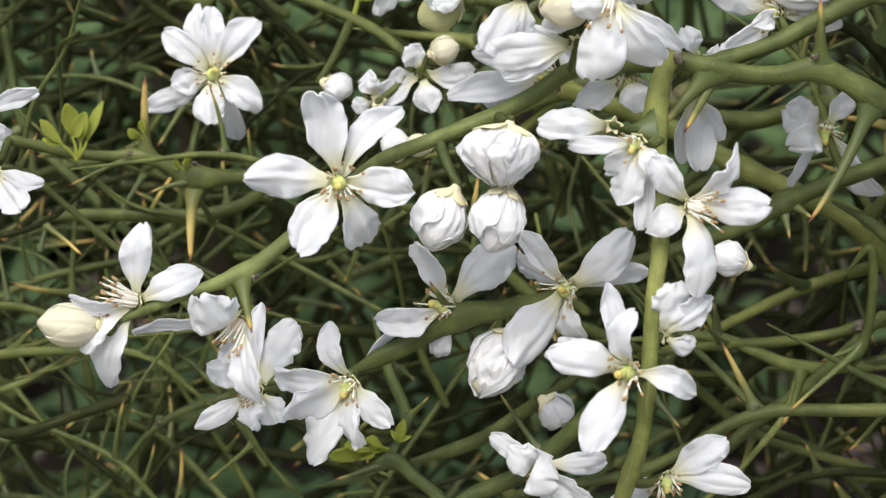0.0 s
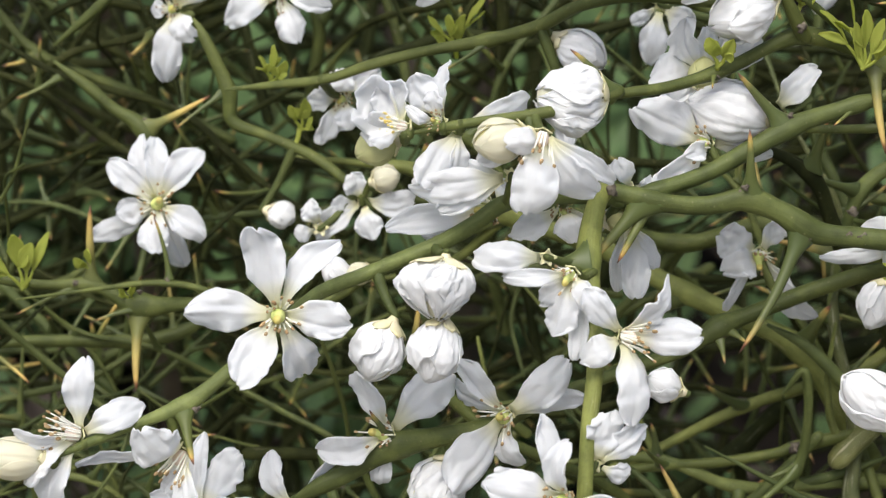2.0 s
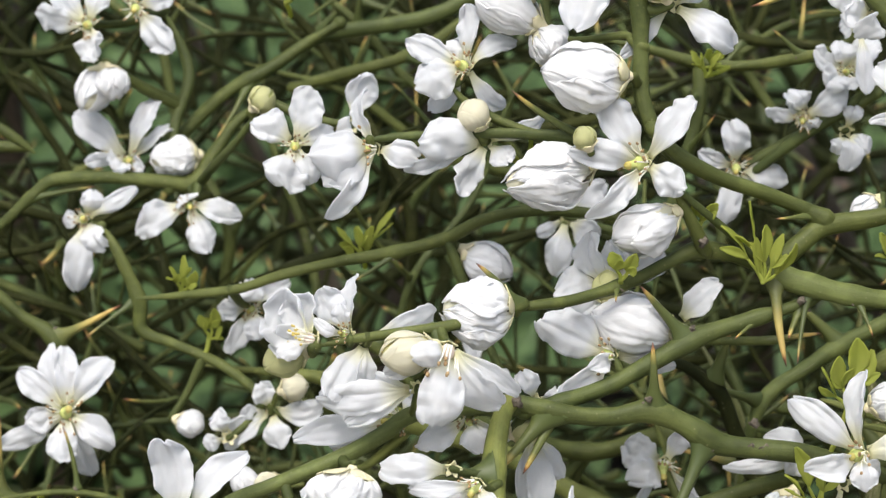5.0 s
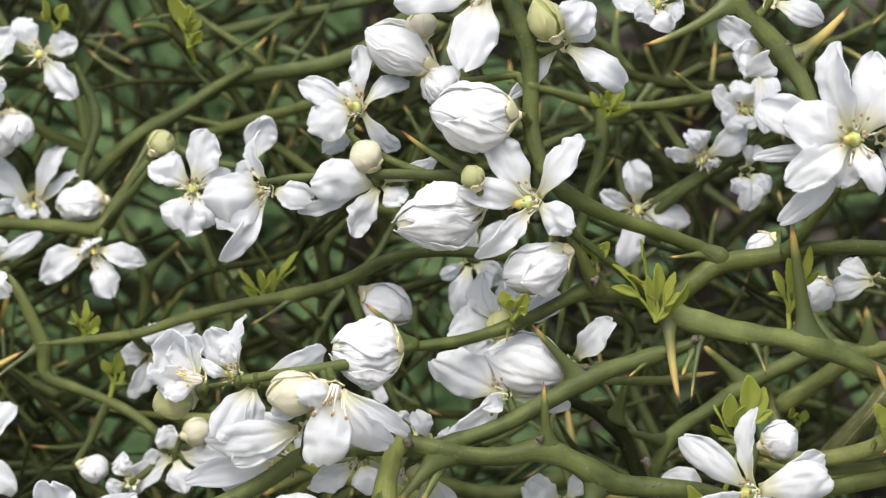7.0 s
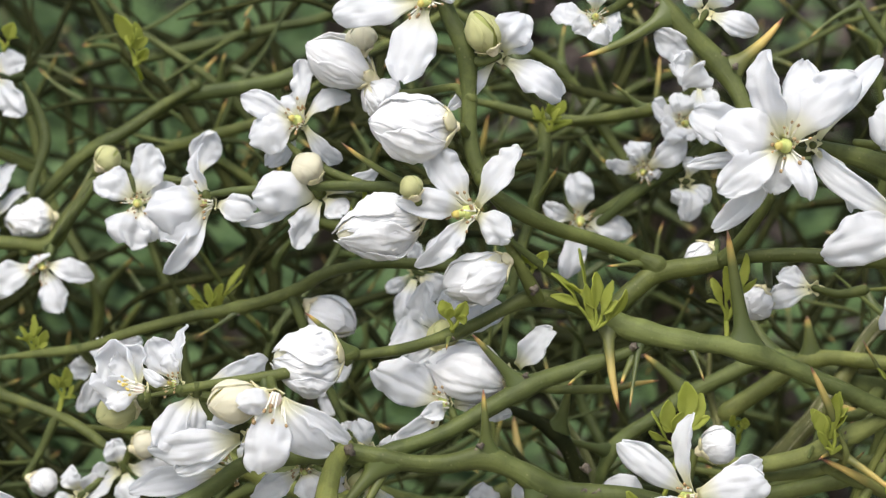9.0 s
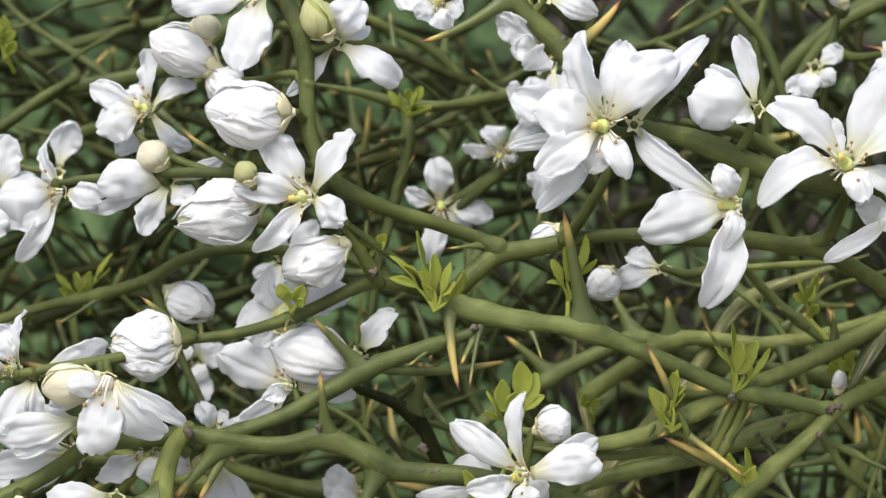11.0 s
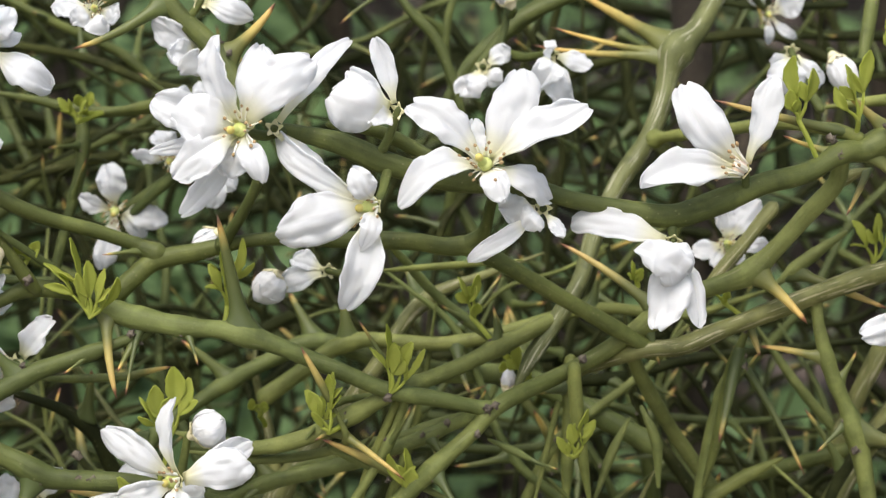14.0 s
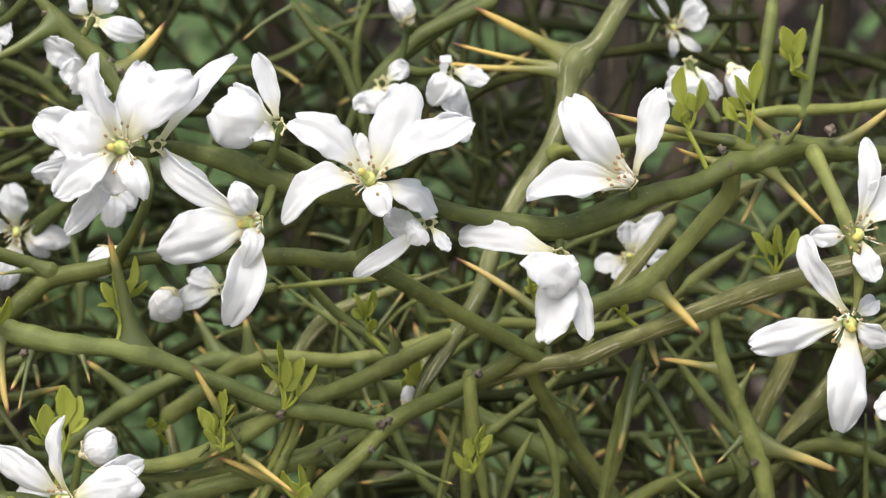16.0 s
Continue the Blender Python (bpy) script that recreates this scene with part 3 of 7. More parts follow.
def thorn_shape(a, b, width, seed, sides=8, flare=0.7, along=None, hold=0.0, spread=1.2):
    """A straight tapering spine; its foot spreads along the branch that bears it."""
    rng = random.Random(seed)
    a, b = np.array(a), np.array(b)
    long = np.linalg.norm(b - a)
    bow = np.array([rng.uniform(-1, 1) for _ in range(3)]) * long * 0.05
    s = np.linspace(0, 1, 14) ** 1.5
    line = a + np.outer(s, b - a) + np.outer(4 * s * (1 - s), bow)
    r = width / 2 * ((1 - s) ** 0.56 * 0.95 + flare * np.exp(-s * 9)) + 0.00008
    v, f, u = tube(line, r, sides, 0.02, seed, caps=False)
    u[:, 1] /= u[:, 1].max() + 1e-9
    if along is not None:
        gone = u[:, 1] * long
        web = spread * np.exp(-(gone / (hold * 1.35)) ** 2)
        ahead = (b - a) / long
        across = along - ahead * (along @ ahead)
        across /= np.linalg.norm(across) + 1e-9
        lie = (v - line[0]) @ across
        most = np.maximum(np.abs(lie), hold * 1.8)
        v = v + np.outer(np.clip(lie * (1 + web), -most, most) - lie, along / max(0.6, along @ across))
        side = np.cross(across, ahead)
        off = (v - line[0]) @ side
        most = hold * (0.86 + 0.5 * np.maximum(0.0, gone / hold - 0.8))
        v = v + np.outer(np.clip(off, -most, most) - off, side)
    return v, f, u


def thorn(parent, a, b, width, gold, flare=0.5, spread=1.2):
    at = np.array(parent.location)
    axis = AXES[parent.name]
    i = int(np.argmin(np.linalg.norm(axis[:, :3] - np.array(V(a)), axis=1)))
    way = axis[min(i + 1, len(axis) - 1), :3] - axis[max(i - 1, 0), :3]
    v, f, u = thorn_shape(np.array(V(a)) - at, np.array(V(b)) - at, width / 1000, int(abs(a[0] * 91 + b[2] * 37)), 10, flare, way / (np.linalg.norm(way) + 1e-9), axis[i, 3], spread)
    part("thorn", mesh_of("thorn", v, f, [GOLD_THORN if gold else THORN], u), parent, "long ochre thorn, green at its foot and brown at its tip" if gold else "long green thorn with a brown tip")


def scar(parent, p, r):
    at = np.array(parent.location)
    v, f, u = ball(np.zeros(3), r / 1000, (0.3, -1, 0.2), 0.6, 9, 12)
    v = np.array([q * 0.66 * (1 + 1.1 * noise.noise(Vector(q) * 1300 + Vector((p[0], 0, 0)))) for q in v]) + np.array(V(p)) - at
    part("node_scar", mesh_of("node_scar", v, f, [SCAR], u), parent, "rough grey-brown bud scar")


def leaflet(foot, tip, width, seed):
    toward = np.array(FACE.to_3x3() @ Vector((0.1, -0.8, 0.5)))
    rng = random.Random(seed)
    n, m = 13, 9
    foot, tip = np.array(foot), np.array(tip)
    long = np.linalg.norm(tip - foot)
    ahead = (tip - foot) / long
    out = toward - ahead * (toward @ ahead)
    out /= np.linalg.norm(out)
    across = np.cross(ahead, out)
    a = radians(rng.uniform(-60, 60))
    across, out = across * math.cos(a) + out * math.sin(a), out * math.cos(a) - across * math.sin(a)
    grid = np.zeros((n, m, 3))
    fold, droop, bend = rng.uniform(0.0, 0.45), rng.uniform(-0.12, 0.2) * long, rng.uniform(-0.12, 0.12) * long
    full, notch, off = rng.uniform(0.46, 0.60), rng.uniform(0.0, 0.06), rng.uniform(0, 50)
    for i in range(n):
        s = 1 - (1 - i / (n - 1)) ** 1.4
        w = width / 2 * (0.10 + 0.90 * math.sin(math.pi / 2 * min(1.0, s / full)) ** 1.25)
        if s > full:
            w *= max(0.10, 1 - ((s - full) / (1 - full)) ** 1.9) ** 0.7
        for j in range(m):
            t = 2 * j / (m - 1) - 1
            edge = 1 + 0.07 * math.sin(s * 26 + off) * abs(t) ** 3
            ripple = 0.0005 * noise.noise(Vector((s * 4 + off, t * 1.5, 0))) * abs(t)
            grid[i, j] = (foot + ahead * (long * s - notch * w * (1 - abs(t)) * s ** 6) + across * (t * w * edge + bend * 4 * s * (1 - s))
                          + out * (fold * abs(t) * w - droop * s * s + ripple))
    return sheet(grid, 0.0003)


def sprig(at, leaflets, foot):
    """A tuft of young leaves, three leaflets on a short stalk each."""
    global count
    count += 1
    a, f_w = V(at), V(foot)
    ob = thing("leaf_sprig", a, "young yellow-green sprig of %d leaves, sprouting from a twig" % len(leaflets), "leaves", "young leaf sprigs")
    pieces = []
    for k, (dx, dy, dz, width) in enumerate(leaflets):
        tip = np.array(FACE.to_3x3() @ (Vector((dx, dy, dz)) / 1000))
        mid = tip * (0.42 if k else 0.36)
        mid = mid + np.array((0.0, 0, -0.0006 * k))
        line = spline([np.zeros(3), mid * 0.55 + np.array((0.0004, 0, 0)), mid], 3)
        pieces.append((*tube(line, np.linspace(0.0006, 0.0004, len(line)), 6), 0))
        rng = random.Random(count * 17 + k)
        v, f, u = leaflet(mid, tip, width / 1000 * 0.90, count * 17 + k)
        part("leaflet", mesh_of("leaflet", v, f, [LEAF], u), ob)
        long = tip - mid
        away = np.cross(long, np.array(FACE.to_3x3() @ Vector((0, -1, 0))))
        for way in (-1, 1):
            if np.linalg.norm(tip) > 0.0055 and rng.random() < 0.5:
                small = mid + long * rng.uniform(0.40, 0.62) + way * away * rng.uniform(0.26, 0.44) + np.array((0, -0.0006, 0))
                v, f, u = leaflet(mid, small, width / 1000 * rng.uniform(0.55, 0.72), count * 17 + k + 50 * way)
                part("leaflet", mesh_of("leaflet", v, f, [LEAF], u), ob)
    root = np.array(f_w - a)
    line = spline([root, root * 0.5 + np.array((0.0003, 0, 0)), np.zeros(3)], 3)
    pieces.append((*tube(line, np.full(len(line), 0.0007), 6), 0))
    v, f, u, s = joined(pieces)
    part("leaf_stalk", mesh_of("leaf_stalk", v, f, [LEAF], u, s), ob)


# ---- ground and the depth of the hedge ----
def ground():
    n = 90
    xs = np.sign(np.linspace(-1, 1, n)) * np.abs(np.linspace(-1, 1, n)) ** 4 * 300
    verts = []
    for y in xs:
        for x in xs:
            near = math.exp(-(x * x + y * y) / 60)
            verts.append((x, y + 1.5, 0.05 * near * noise.noise(Vector((x * 1.7, y * 1.7, 0))) + 0.02 * near * noise.noise(Vector((x * 6, y * 6, 3)))))
    faces = [(j * n + i, j * n + i + 1, (j + 1) * n + i + 1, (j + 1) * n + i) for j in range(n - 1) for i in range(n - 1)]
    # the ground in front of the hedge gets the pale light-bouncing material
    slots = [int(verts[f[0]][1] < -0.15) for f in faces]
    ob = new("ground", mesh_of("ground", verts, faces, [SHADED_SOIL, BOUNCE_EARTH], None, slots))
    tagged(ob, "bare soil darkened as shade under hedge, added bounce earth before it", "ground", kind="structure")


ground()


def weeds(name, seed, amount, box, sizes, mat, label, category, flat):
    rng = random.Random(seed)
    pieces = []
    for _ in range(amount):
        x, y = rng.gauss((box[0] + box[1]) / 2, (box[1] - box[0]) / 3.2), rng.gauss((box[2] + box[3]) / 2, (box[3] - box[2]) / 3.2)
        if math.hypot(x - 0.15, y + 0.25) < 0.45:
            continue
        if not flat and noise.noise(Vector((x * 2.2, y * 2.2, 7))) < -0.42:
            continue
        if not flat and x > 0.12 + 0.1 * noise.noise(Vector((y * 3, x, 1))) and rng.random() < 0.86:
            continue
        z = rng.uniform(0.0, 0.05) if flat else rng.uniform(0.02, 0.20)
        a = rng.uniform(0, 6.283)
        size = rng.uniform(*sizes)
        tip = np.array((math.cos(a), math.sin(a), rng.uniform(-0.2, 0.7))) * size
        foot = np.array((x, y, z))
        up = np.array((rng.uniform(-0.4, 0.4), rng.uniform(-0.7, 0.2), 1.0))
        ahead = tip / np.linalg.norm(tip)
        across = np.cross(ahead, up)
        across /= np.linalg.norm(across)
        w = size * rng.uniform(0.3, 0.5)
        rows = [foot, foot + tip * 0.3 + across * w * 0.45, foot + tip * 0.7 + across * w * 0.42, foot + tip, foot + tip * 0.7 - across * w * 0.42, foot + tip * 0.3 - across * w * 0.45, foot + tip * 0.5 - up * 0.12 * w]
        pieces.append((np.array(rows), [(0, 1, 6), (1, 2, 6), (2, 3, 6), (3, 4, 6), (4, 5, 6), (5, 0, 6)], np.array([(0.5, 0), (1, .3), (1, .7), (.5, 1), (0, .7), (0, .3), (.5, .5)]), 0))
    v, f, u, s = joined(pieces)
    tagged(new(name, mesh_of(name, v, f, [mat], u, s)), label, category, kind="stuff")


weeds("weeds", 3, 9000, (-1.3, 1.7, 0.5, 3.4), (0.03, 0.08), WEED, "low green weeds growing on the soil behind the hedge", "weeds", False)
weeds("weeds", 5, 17000, (-0.8, 1.1, 0.25, 2.2), (0.03, 0.07), WEED, "low green weeds growing on the soil below the hedge", "weeds", False)
weeds("weeds", 6, 7000, (-5.5, 6.0, -4.0, 8.0), (0.05, 0.11), WEED, "scattered green weeds on the open soil round the hedge", "weeds", False)
weeds("leaf_litter", 4, 2600, (-1.6, 2.0, 0.2, 3.8), (0.03, 0.07), LITTER, "dry brown fallen leaves on the soil", "leaf litter", True)


def twig_path(rng, x, y, z, steps, stride):
    a = rng.gauss(1.2, 0.9) if rng.random() < 0.6 else rng.gauss(2.7, 0.6)
    turn = rng.uniform(-0.2, 0.2)
    zig = rng.choice((-1, 1))
    pts = [np.array((x, y, z), float)]
    for _ in range(steps):
        zig = -zig
        a += turn + zig * rng.uniform(0.1, 0.6) + rng.uniform(-0.2, 0.2)
        step = rng.uniform(*stride)
        pts.append(pts[-1] + np.array((math.cos(a) * step, rng.uniform(-9, 9), math.sin(a) * step)))
    return pts


def kinked(points):
    """A line that runs straight between its nodes and bends sharply at them."""
    p = np.asarray(points, float)
    rows = [p[0]]
    for a, b in zip(p[:-1], p[1:]):
        rows += [a + (b - a) * 0.16, a + (b - a) * 0.5, a + (b - a) * 0.84]
    return np.array(rows + [p[-1]])


def outward(points, i, rng):
    """The way in which a thorn points at a node: out of the bend, a little forward."""
    p = np.asarray(points, float)[:, :3]
    before, after = p[i] - p[i - 1], p[i + 1] - p[i]
    d = before / np.linalg.norm(before) - after / np.linalg.norm(after)
    d = d / (np.linalg.norm(d) + 1e-6) + 0.45 * before / np.linalg.norm(before)
    d = d + np.array((rng.uniform(-0.3, 0.3), rng.uniform(-0.5, 0.3), rng.uniform(-0.3, 0.3)))
    return d / np.linalg.norm(d)


def inner_twigs(seed, amount, box, depth, radius, kinds, top):
    """Single thorny twigs just behind the hedge's face."""
    rng = random.Random(seed)
    while amount > 0:
        pts = twig_path(rng, rng.uniform(*box[:2]), rng.uniform(*depth), rng.uniform(*box[2:]), rng.randint(4, 6), (24, 42))
        if max(p[2] for p in pts) > top:
            continue
        amount -= 1
        r = rng.uniform(*radius)
        radii = np.append(np.linspace(r, r * rng.uniform(0.45, 0.7), len(pts) - 1), 0.3)
        rows = np.column_stack([pts, radii])
        b = branch(kinked(rows), rng.choice(kinds), [q[:3] for q in rows[1:-1]], 4)
        for i in range(1, len(rows) - 1):
            long = rng.uniform(9, 24)
            thorn(b, rows[i, :3], rows[i, :3] + outward(rows, i, rng) * long, max(1.6, rows[i, 3] * rng.uniform(1.3, 1.9)), rng.random() < 0.14, 0.3, 0.5)
            if rng.random() < 0.35:
                scar(b, rows[i, :3] + np.array((rng.uniform(-1, 1), -0.8 * rows[i, 3], rng.uniform(-1, 1))), rng.uniform(0.7, 1.3))
            if rng.random() < 0.3:
                side = outward(rows, i, rng)
                fork = [rows[i, :3]]
                for _ in range(3):
                    side = side + np.array((rng.uniform(-0.5, 0.5), rng.uniform(-0.3, 0.3), rng.uniform(-0.5, 0.5)))
                    fork.append(fork[-1] + side / np.linalg.norm(side) * rng.uniform(14, 26))
                offshoot(b, kinked(np.column_stack([fork, np.linspace(rows[i, 3] * 0.75, 0.5, 4)])))


def tangle(name, seed, amount, depth, radius, thorns, span=(-260, 480, -280, 150)):
    """Twigs behind the hedge's face, curving and crossing each other."""
    rng = random.Random(seed)
    stems, spikes = [], []
    for k in range(amount):
        x, z, y = rng.uniform(*span[:2]), rng.uniform(*span[2:]), rng.uniform(*depth)
        pts = twig_path(rng, x, y, z, rng.randint(4, 6), (28, 48))
        r0 = rng.uniform(*radius)
        rows = np.column_stack([np.array(pts), np.linspace(r0, r0 * rng.uniform(0.45, 0.8), len(pts))])
        line = spline(kinked(rows), 2)
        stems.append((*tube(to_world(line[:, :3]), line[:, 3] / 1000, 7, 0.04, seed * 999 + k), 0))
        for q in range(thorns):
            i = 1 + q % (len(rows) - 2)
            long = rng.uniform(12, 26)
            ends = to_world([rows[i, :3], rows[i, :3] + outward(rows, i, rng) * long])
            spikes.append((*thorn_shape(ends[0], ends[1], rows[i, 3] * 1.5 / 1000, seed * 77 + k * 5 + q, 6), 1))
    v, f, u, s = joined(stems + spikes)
    tagged(new(name, mesh_of(name, v, f, [SHADED_BARK, THORN], u, s)), "tangle of thorny olive twigs in the hedge, darkened as in shade", "twigs", kind="stuff")


# the branches of the hedge's face: points of the axis with the radius there
b = branch([(-94.5, -38, -87.9, 0.4), (-84.9, -37, -83.6, 1.2), (-74.6, -36, -79.5, 1.3), (-64.4, -34, -75.6, 1.9), (-58.9, -33, -72.7, 1.9), (-49.4, -30, -64.8, 1.8), (-39.9, -27, -56.4, 1.8), (-29, -25, -46.7, 1.8), (-16.4, -24, -41.2, 1.9), (0.3, -22, -34.2, 2.2), (10.1, -20, -28.8, 2.3), (18.5, -18, -23.1, 2.2), (31.3, -16, -21.4, 2.2), (40.2, -15.4, -21, 2.3), (45.5, -15, -20.7, 2.6)], 2, [(-61.6, -33.5, -74.1)])
thorn(b, (-61.6, -33.5, -74.1), (-58.5, -40, -88.4), 3.63, False, 0.19)
scar(b, (-58.6, -34.9, -75.2), 1.31)
b = branch([(40.4, -15, -19.8, 2.1), (44.1, -15, -19.8, 2.5), (58.1, -15, -22.6, 2.4), (69.9, -14, -23.2, 2.4), (80.2, -14, -21.5, 2.7), (89.2, -13, -24.8, 2.7), (98.3, -12, -29.8, 2.8), (110.2, -12, -31.1, 2.7), (122.1, -12, -32.4, 2.7), (135.5, -12, -35.9, 2.3), (147.8, -10, -38.8, 2), (166.9, -5, -40.5, 0.6)], 0, [(94.9, -12.4, -27.9), (54.6, -15, -21.9), (81.4, -13.9, -21.9)])
thorn(b, (94.9, -12.4, -27.9), (78.6, -20, -60.6), 3.99, False, 0.51)
thorn(b, (54.6, -15, -21.9), (40.8, -20, -37.3), 4.6, False, 0.30)
thorn(b, (81.4, -13.9, -21.9), (80, -20, -3.3), 3.23, False, 0.78)
scar(b, (79.5, -18, -18.3), 1.31)
scar(b, (107.2, -13.7, -30.8), 1.78)
scar(b, (110.2, -13.6, -31.1), 2.23)
scar(b, (107, -18, -24.1), 1.97)
scar(b, (96.4, -13.9, -31.6), 1.44)
scar(b, (49.3, -16.4, -20.2), 1.50)
scar(b, (78.8, -15.6, -19.6), 1.16)
b = branch([(47.9, -14, -22, 2.6), (51.7, -13.3, -21, 1.8), (58.2, -12, -19.4, 1.9), (70.2, -10, -15.2, 2.2), (82.1, -8, -8.6, 2.3), (94.1, -6, -2.1, 2.4), (104.8, -4, 1.5, 2.1), (115.4, -3, 4.9, 1.7), (123, -2, 7.5, 1.5), (127.5, -2, 10.8, 1.8)], 0, [(57, -12.3, -19.8), (91.1, -6.5, -3.7), (122.1, -2.1, 7.2), (110.1, -3.5, 3.2)])
thorn(b, (57, -12.3, -19.8), (47.2, -18, -38.2), 3.83, False, 0.11)
thorn(b, (91.1, -6.5, -3.7), (77.2, -13, 11), 3.57, False, 0.46)
thorn(b, (122.1, -2.1, 7.2), (117, -8, -2.4), 2.40, False, 0.42)
thorn(b, (110.1, -3.5, 3.2), (102.7, -9, -2.6), 1.50, False, 1.00)
scar(b, (121.9, -4, 7.3), 1.57)
scar(b, (120.8, -6, 7.7), 1.60)
scar(b, (58.7, -13.4, -22.6), 1.38)
scar(b, (91.6, -8, -0.3), 1.28)
scar(b, (123, -3.4, 5.2), 0.86)
scar(b, (108.2, -5, 3.1), 0.70)
b = branch([(112.4, -2, 16.2, 2.4), (119.3, -3, 12.7, 2.8), (134.5, -5, 9.2, 2.5), (145.1, -6, 8, 2.6), (152.7, -6, 6, 2.8), (161.7, -7, 2.6, 2.5), (175.2, -7, -3.3, 2.3), (188.7, -7, -9.1, 2.3), (202.4, -6, -12, 2.2), (212, -3.9, -14.3, 2), (216.3, -3, -15.3, 2.6)], 2, [(150.8, -6, 6.5), (114.1, -2.3, 15.3), (123.1, -3.5, 11.8), (134.5, -5, 9.2)])
thorn(b, (150.8, -6, 6.5), (144.8, -12, 38.9), 5.16, False, 0.20)
thorn(b, (114.1, -2.3, 15.3), (116.6, -8, -9.7), 3.37, True, 0.57)
thorn(b, (123.1, -3.5, 11.8), (119.2, -10, -8.9), 1.53, False, 1.00)
thorn(b, (134.5, -5, 9.2), (138.8, -11, -1.5), 1.52, False, 1.00)
scar(b, (189.1, -11, -11.2), 1.58)
scar(b, (215.9, -6, -15.2), 1.82)
scar(b, (217.8, -8, -14.2), 1.59)
scar(b, (146.5, -7.4, 8.3), 1.50)
scar(b, (111.8, -3.6, 12.8), 1.21)
scar(b, (123.7, -5.2, 9.2), 0.70)
scar(b, (134.2, -7, 6.8), 0.70)
b = branch([(44, -20, 4.8, 1.5), (46.8, -19.1, 5.1, 1.3), (50.5, -18, 5.6, 1.4), (60.7, -15, 7.2, 1.6), (75.4, -10, 12.1, 1.7), (85.8, -6, 17.4, 1.8), (93.4, -4, 20.6, 2.4), (102.5, -3, 19.7, 2.2), (113.2, -2, 17, 2.5), (120.8, -1, 22.8, 2.6), (127, 0, 27.4, 2.8), (139.3, 0, 29.7, 2.4), (151.5, -2, 32, 2), (165.2, -4, 32.4, 2), (175.7, -6, 31.6, 2.4), (195.2, -8, 30.6, 2.5), (205.7, -8, 28.8, 2.5), (212.5, -8, 28.5, 2.7), (224, -6, 22.1, 2.3), (236.9, 0, 14.5, 2.2), (250.1, 6, 6.8, 2.3), (259.2, 9.5, 1.4, 2.2), (263.2, 11, -1, 2.6)], 0, [(71.8, -11.3, 10.9)])
thorn(b, (71.8, -11.3, 10.9), (70.5, -18, 6.7), 1.18, False, 1.00)
scar(b, (72.4, -13.2, 9.8), 0.70)
b = branch([(210.2, -8, 28.9, 2.3), (215.7, -12, 32.3, 1.8), (217.4, -22, 38.5, 1.5), (218.3, -30.1, 41.8, 1.4), (218.7, -33, 42.9, 2)], 0)
scar(b, (218, -23, 38.9), 0.60)
scar(b, (215, -13.2, 32.7), 0.55)
b = branch([(79.8, -15, 51.6, 2.3), (82.3, -14.5, 49.1, 1.7), (85, -14, 46.4, 1.9), (90.9, -12, 42.7, 2.2), (99.8, -8, 39, 2.1), (110.3, -4, 36.1, 2), (120.9, -1, 32.3, 2), (123.3, -0.6, 31.1, 1.9), (127, 0, 29.2, 2.9)], 0, [(124, -0.5, 30.8)])
thorn(b, (124, -0.5, 30.8), (113.3, -6, 29.1), 1.54, False, 1.00)
scar(b, (122.6, -2, 29.4), 0.70)
b = branch([(65.7, -10, 113.5, 0.7), (68.6, -12, 102.9, 2), (70.9, -12, 95.5, 2.2), (75.4, -12, 85.9, 2.7), (76.3, -12, 74.8, 2.2), (76.7, -12, 61.4, 2.2), (80.2, -12, 51.1, 2.2), (82.4, -11.6, 48.5, 2.1), (85.5, -11, 45, 2)], 0)
scar(b, (77.1, -13.4, 75.3), 0.82)
scar(b, (74.4, -13.8, 86.4), 0.82)
b = branch([(85.8, -14, 36.3, 1), (89.1, -12, 30.5, 1.5), (93.4, -8, 23.2, 2), (95.2, -6, 20.3, 1.7)], 0)
scar(b, (93.9, -10, 22.5), 2.00)
b = branch([(87.1, -16, 35.5, 1.1), (88.3, -15.1, 34.6, 0.8), (92.8, -12, 31.3, 1), (102.6, -6, 24.1, 1.2), (105.4, -4.8, 22, 1.2), (107.5, -4, 20.5, 2.1)], 0)
scar(b, (103.1, -6.7, 24.4), 0.60)
scar(b, (92.4, -12.7, 31.5), 0.50)
b = branch([(3.9, 3, 47.9, 0.4), (12.9, 3, 49.2, 1.2), (23.4, 2, 49.8, 1.3), (35.3, 0, 50.5, 1.4), (48.6, -4, 50.3, 1.5), (63.2, -8, 48.9, 1.7), (77.8, -12, 45, 1.6)], 0, [(65.1, -8.5, 48.4)])
thorn(b, (65.1, -8.5, 48.4), (42.7, -14, 61.2), 2.67, False, 0.36)
scar(b, (62.7, -9.4, 47.4), 0.96)
b = branch([(26.9, 2, 63.4, 0.4), (32.2, 2, 58.2, 1.2), (39.8, 1, 54.2, 1.3), (47.3, -1.9, 51.2, 1.4), (50.2, -3, 50.1, 1.6)], 0)
scar(b, (40.3, 0.2, 54.6), 0.60)
scar(b, (31.8, 1.2, 58.4), 0.50)
b = branch([(-60.6, 55, 3.6, 0.4), (-45.9, 52, 5.2, 1.2), (-31.2, 48, 7.1, 1.4), (-18.3, 44, 11.4, 1.5), (-2.3, 40, 15.5, 1.6), (13.5, 36, 18.4, 1.8), (27.6, 32, 22.6, 1.8), (38.3, 28, 28.1, 1.7), (52.1, 24, 30.8, 1.6), (68.9, 20, 29.8, 1.5), (86.4, 10, 26.9, 0.4)], 0, [(13.5, 36, 18.4)])
thorn(b, (13.5, 36, 18.4), (1.1, 30, 9.9), 1.58, False, 1.00)
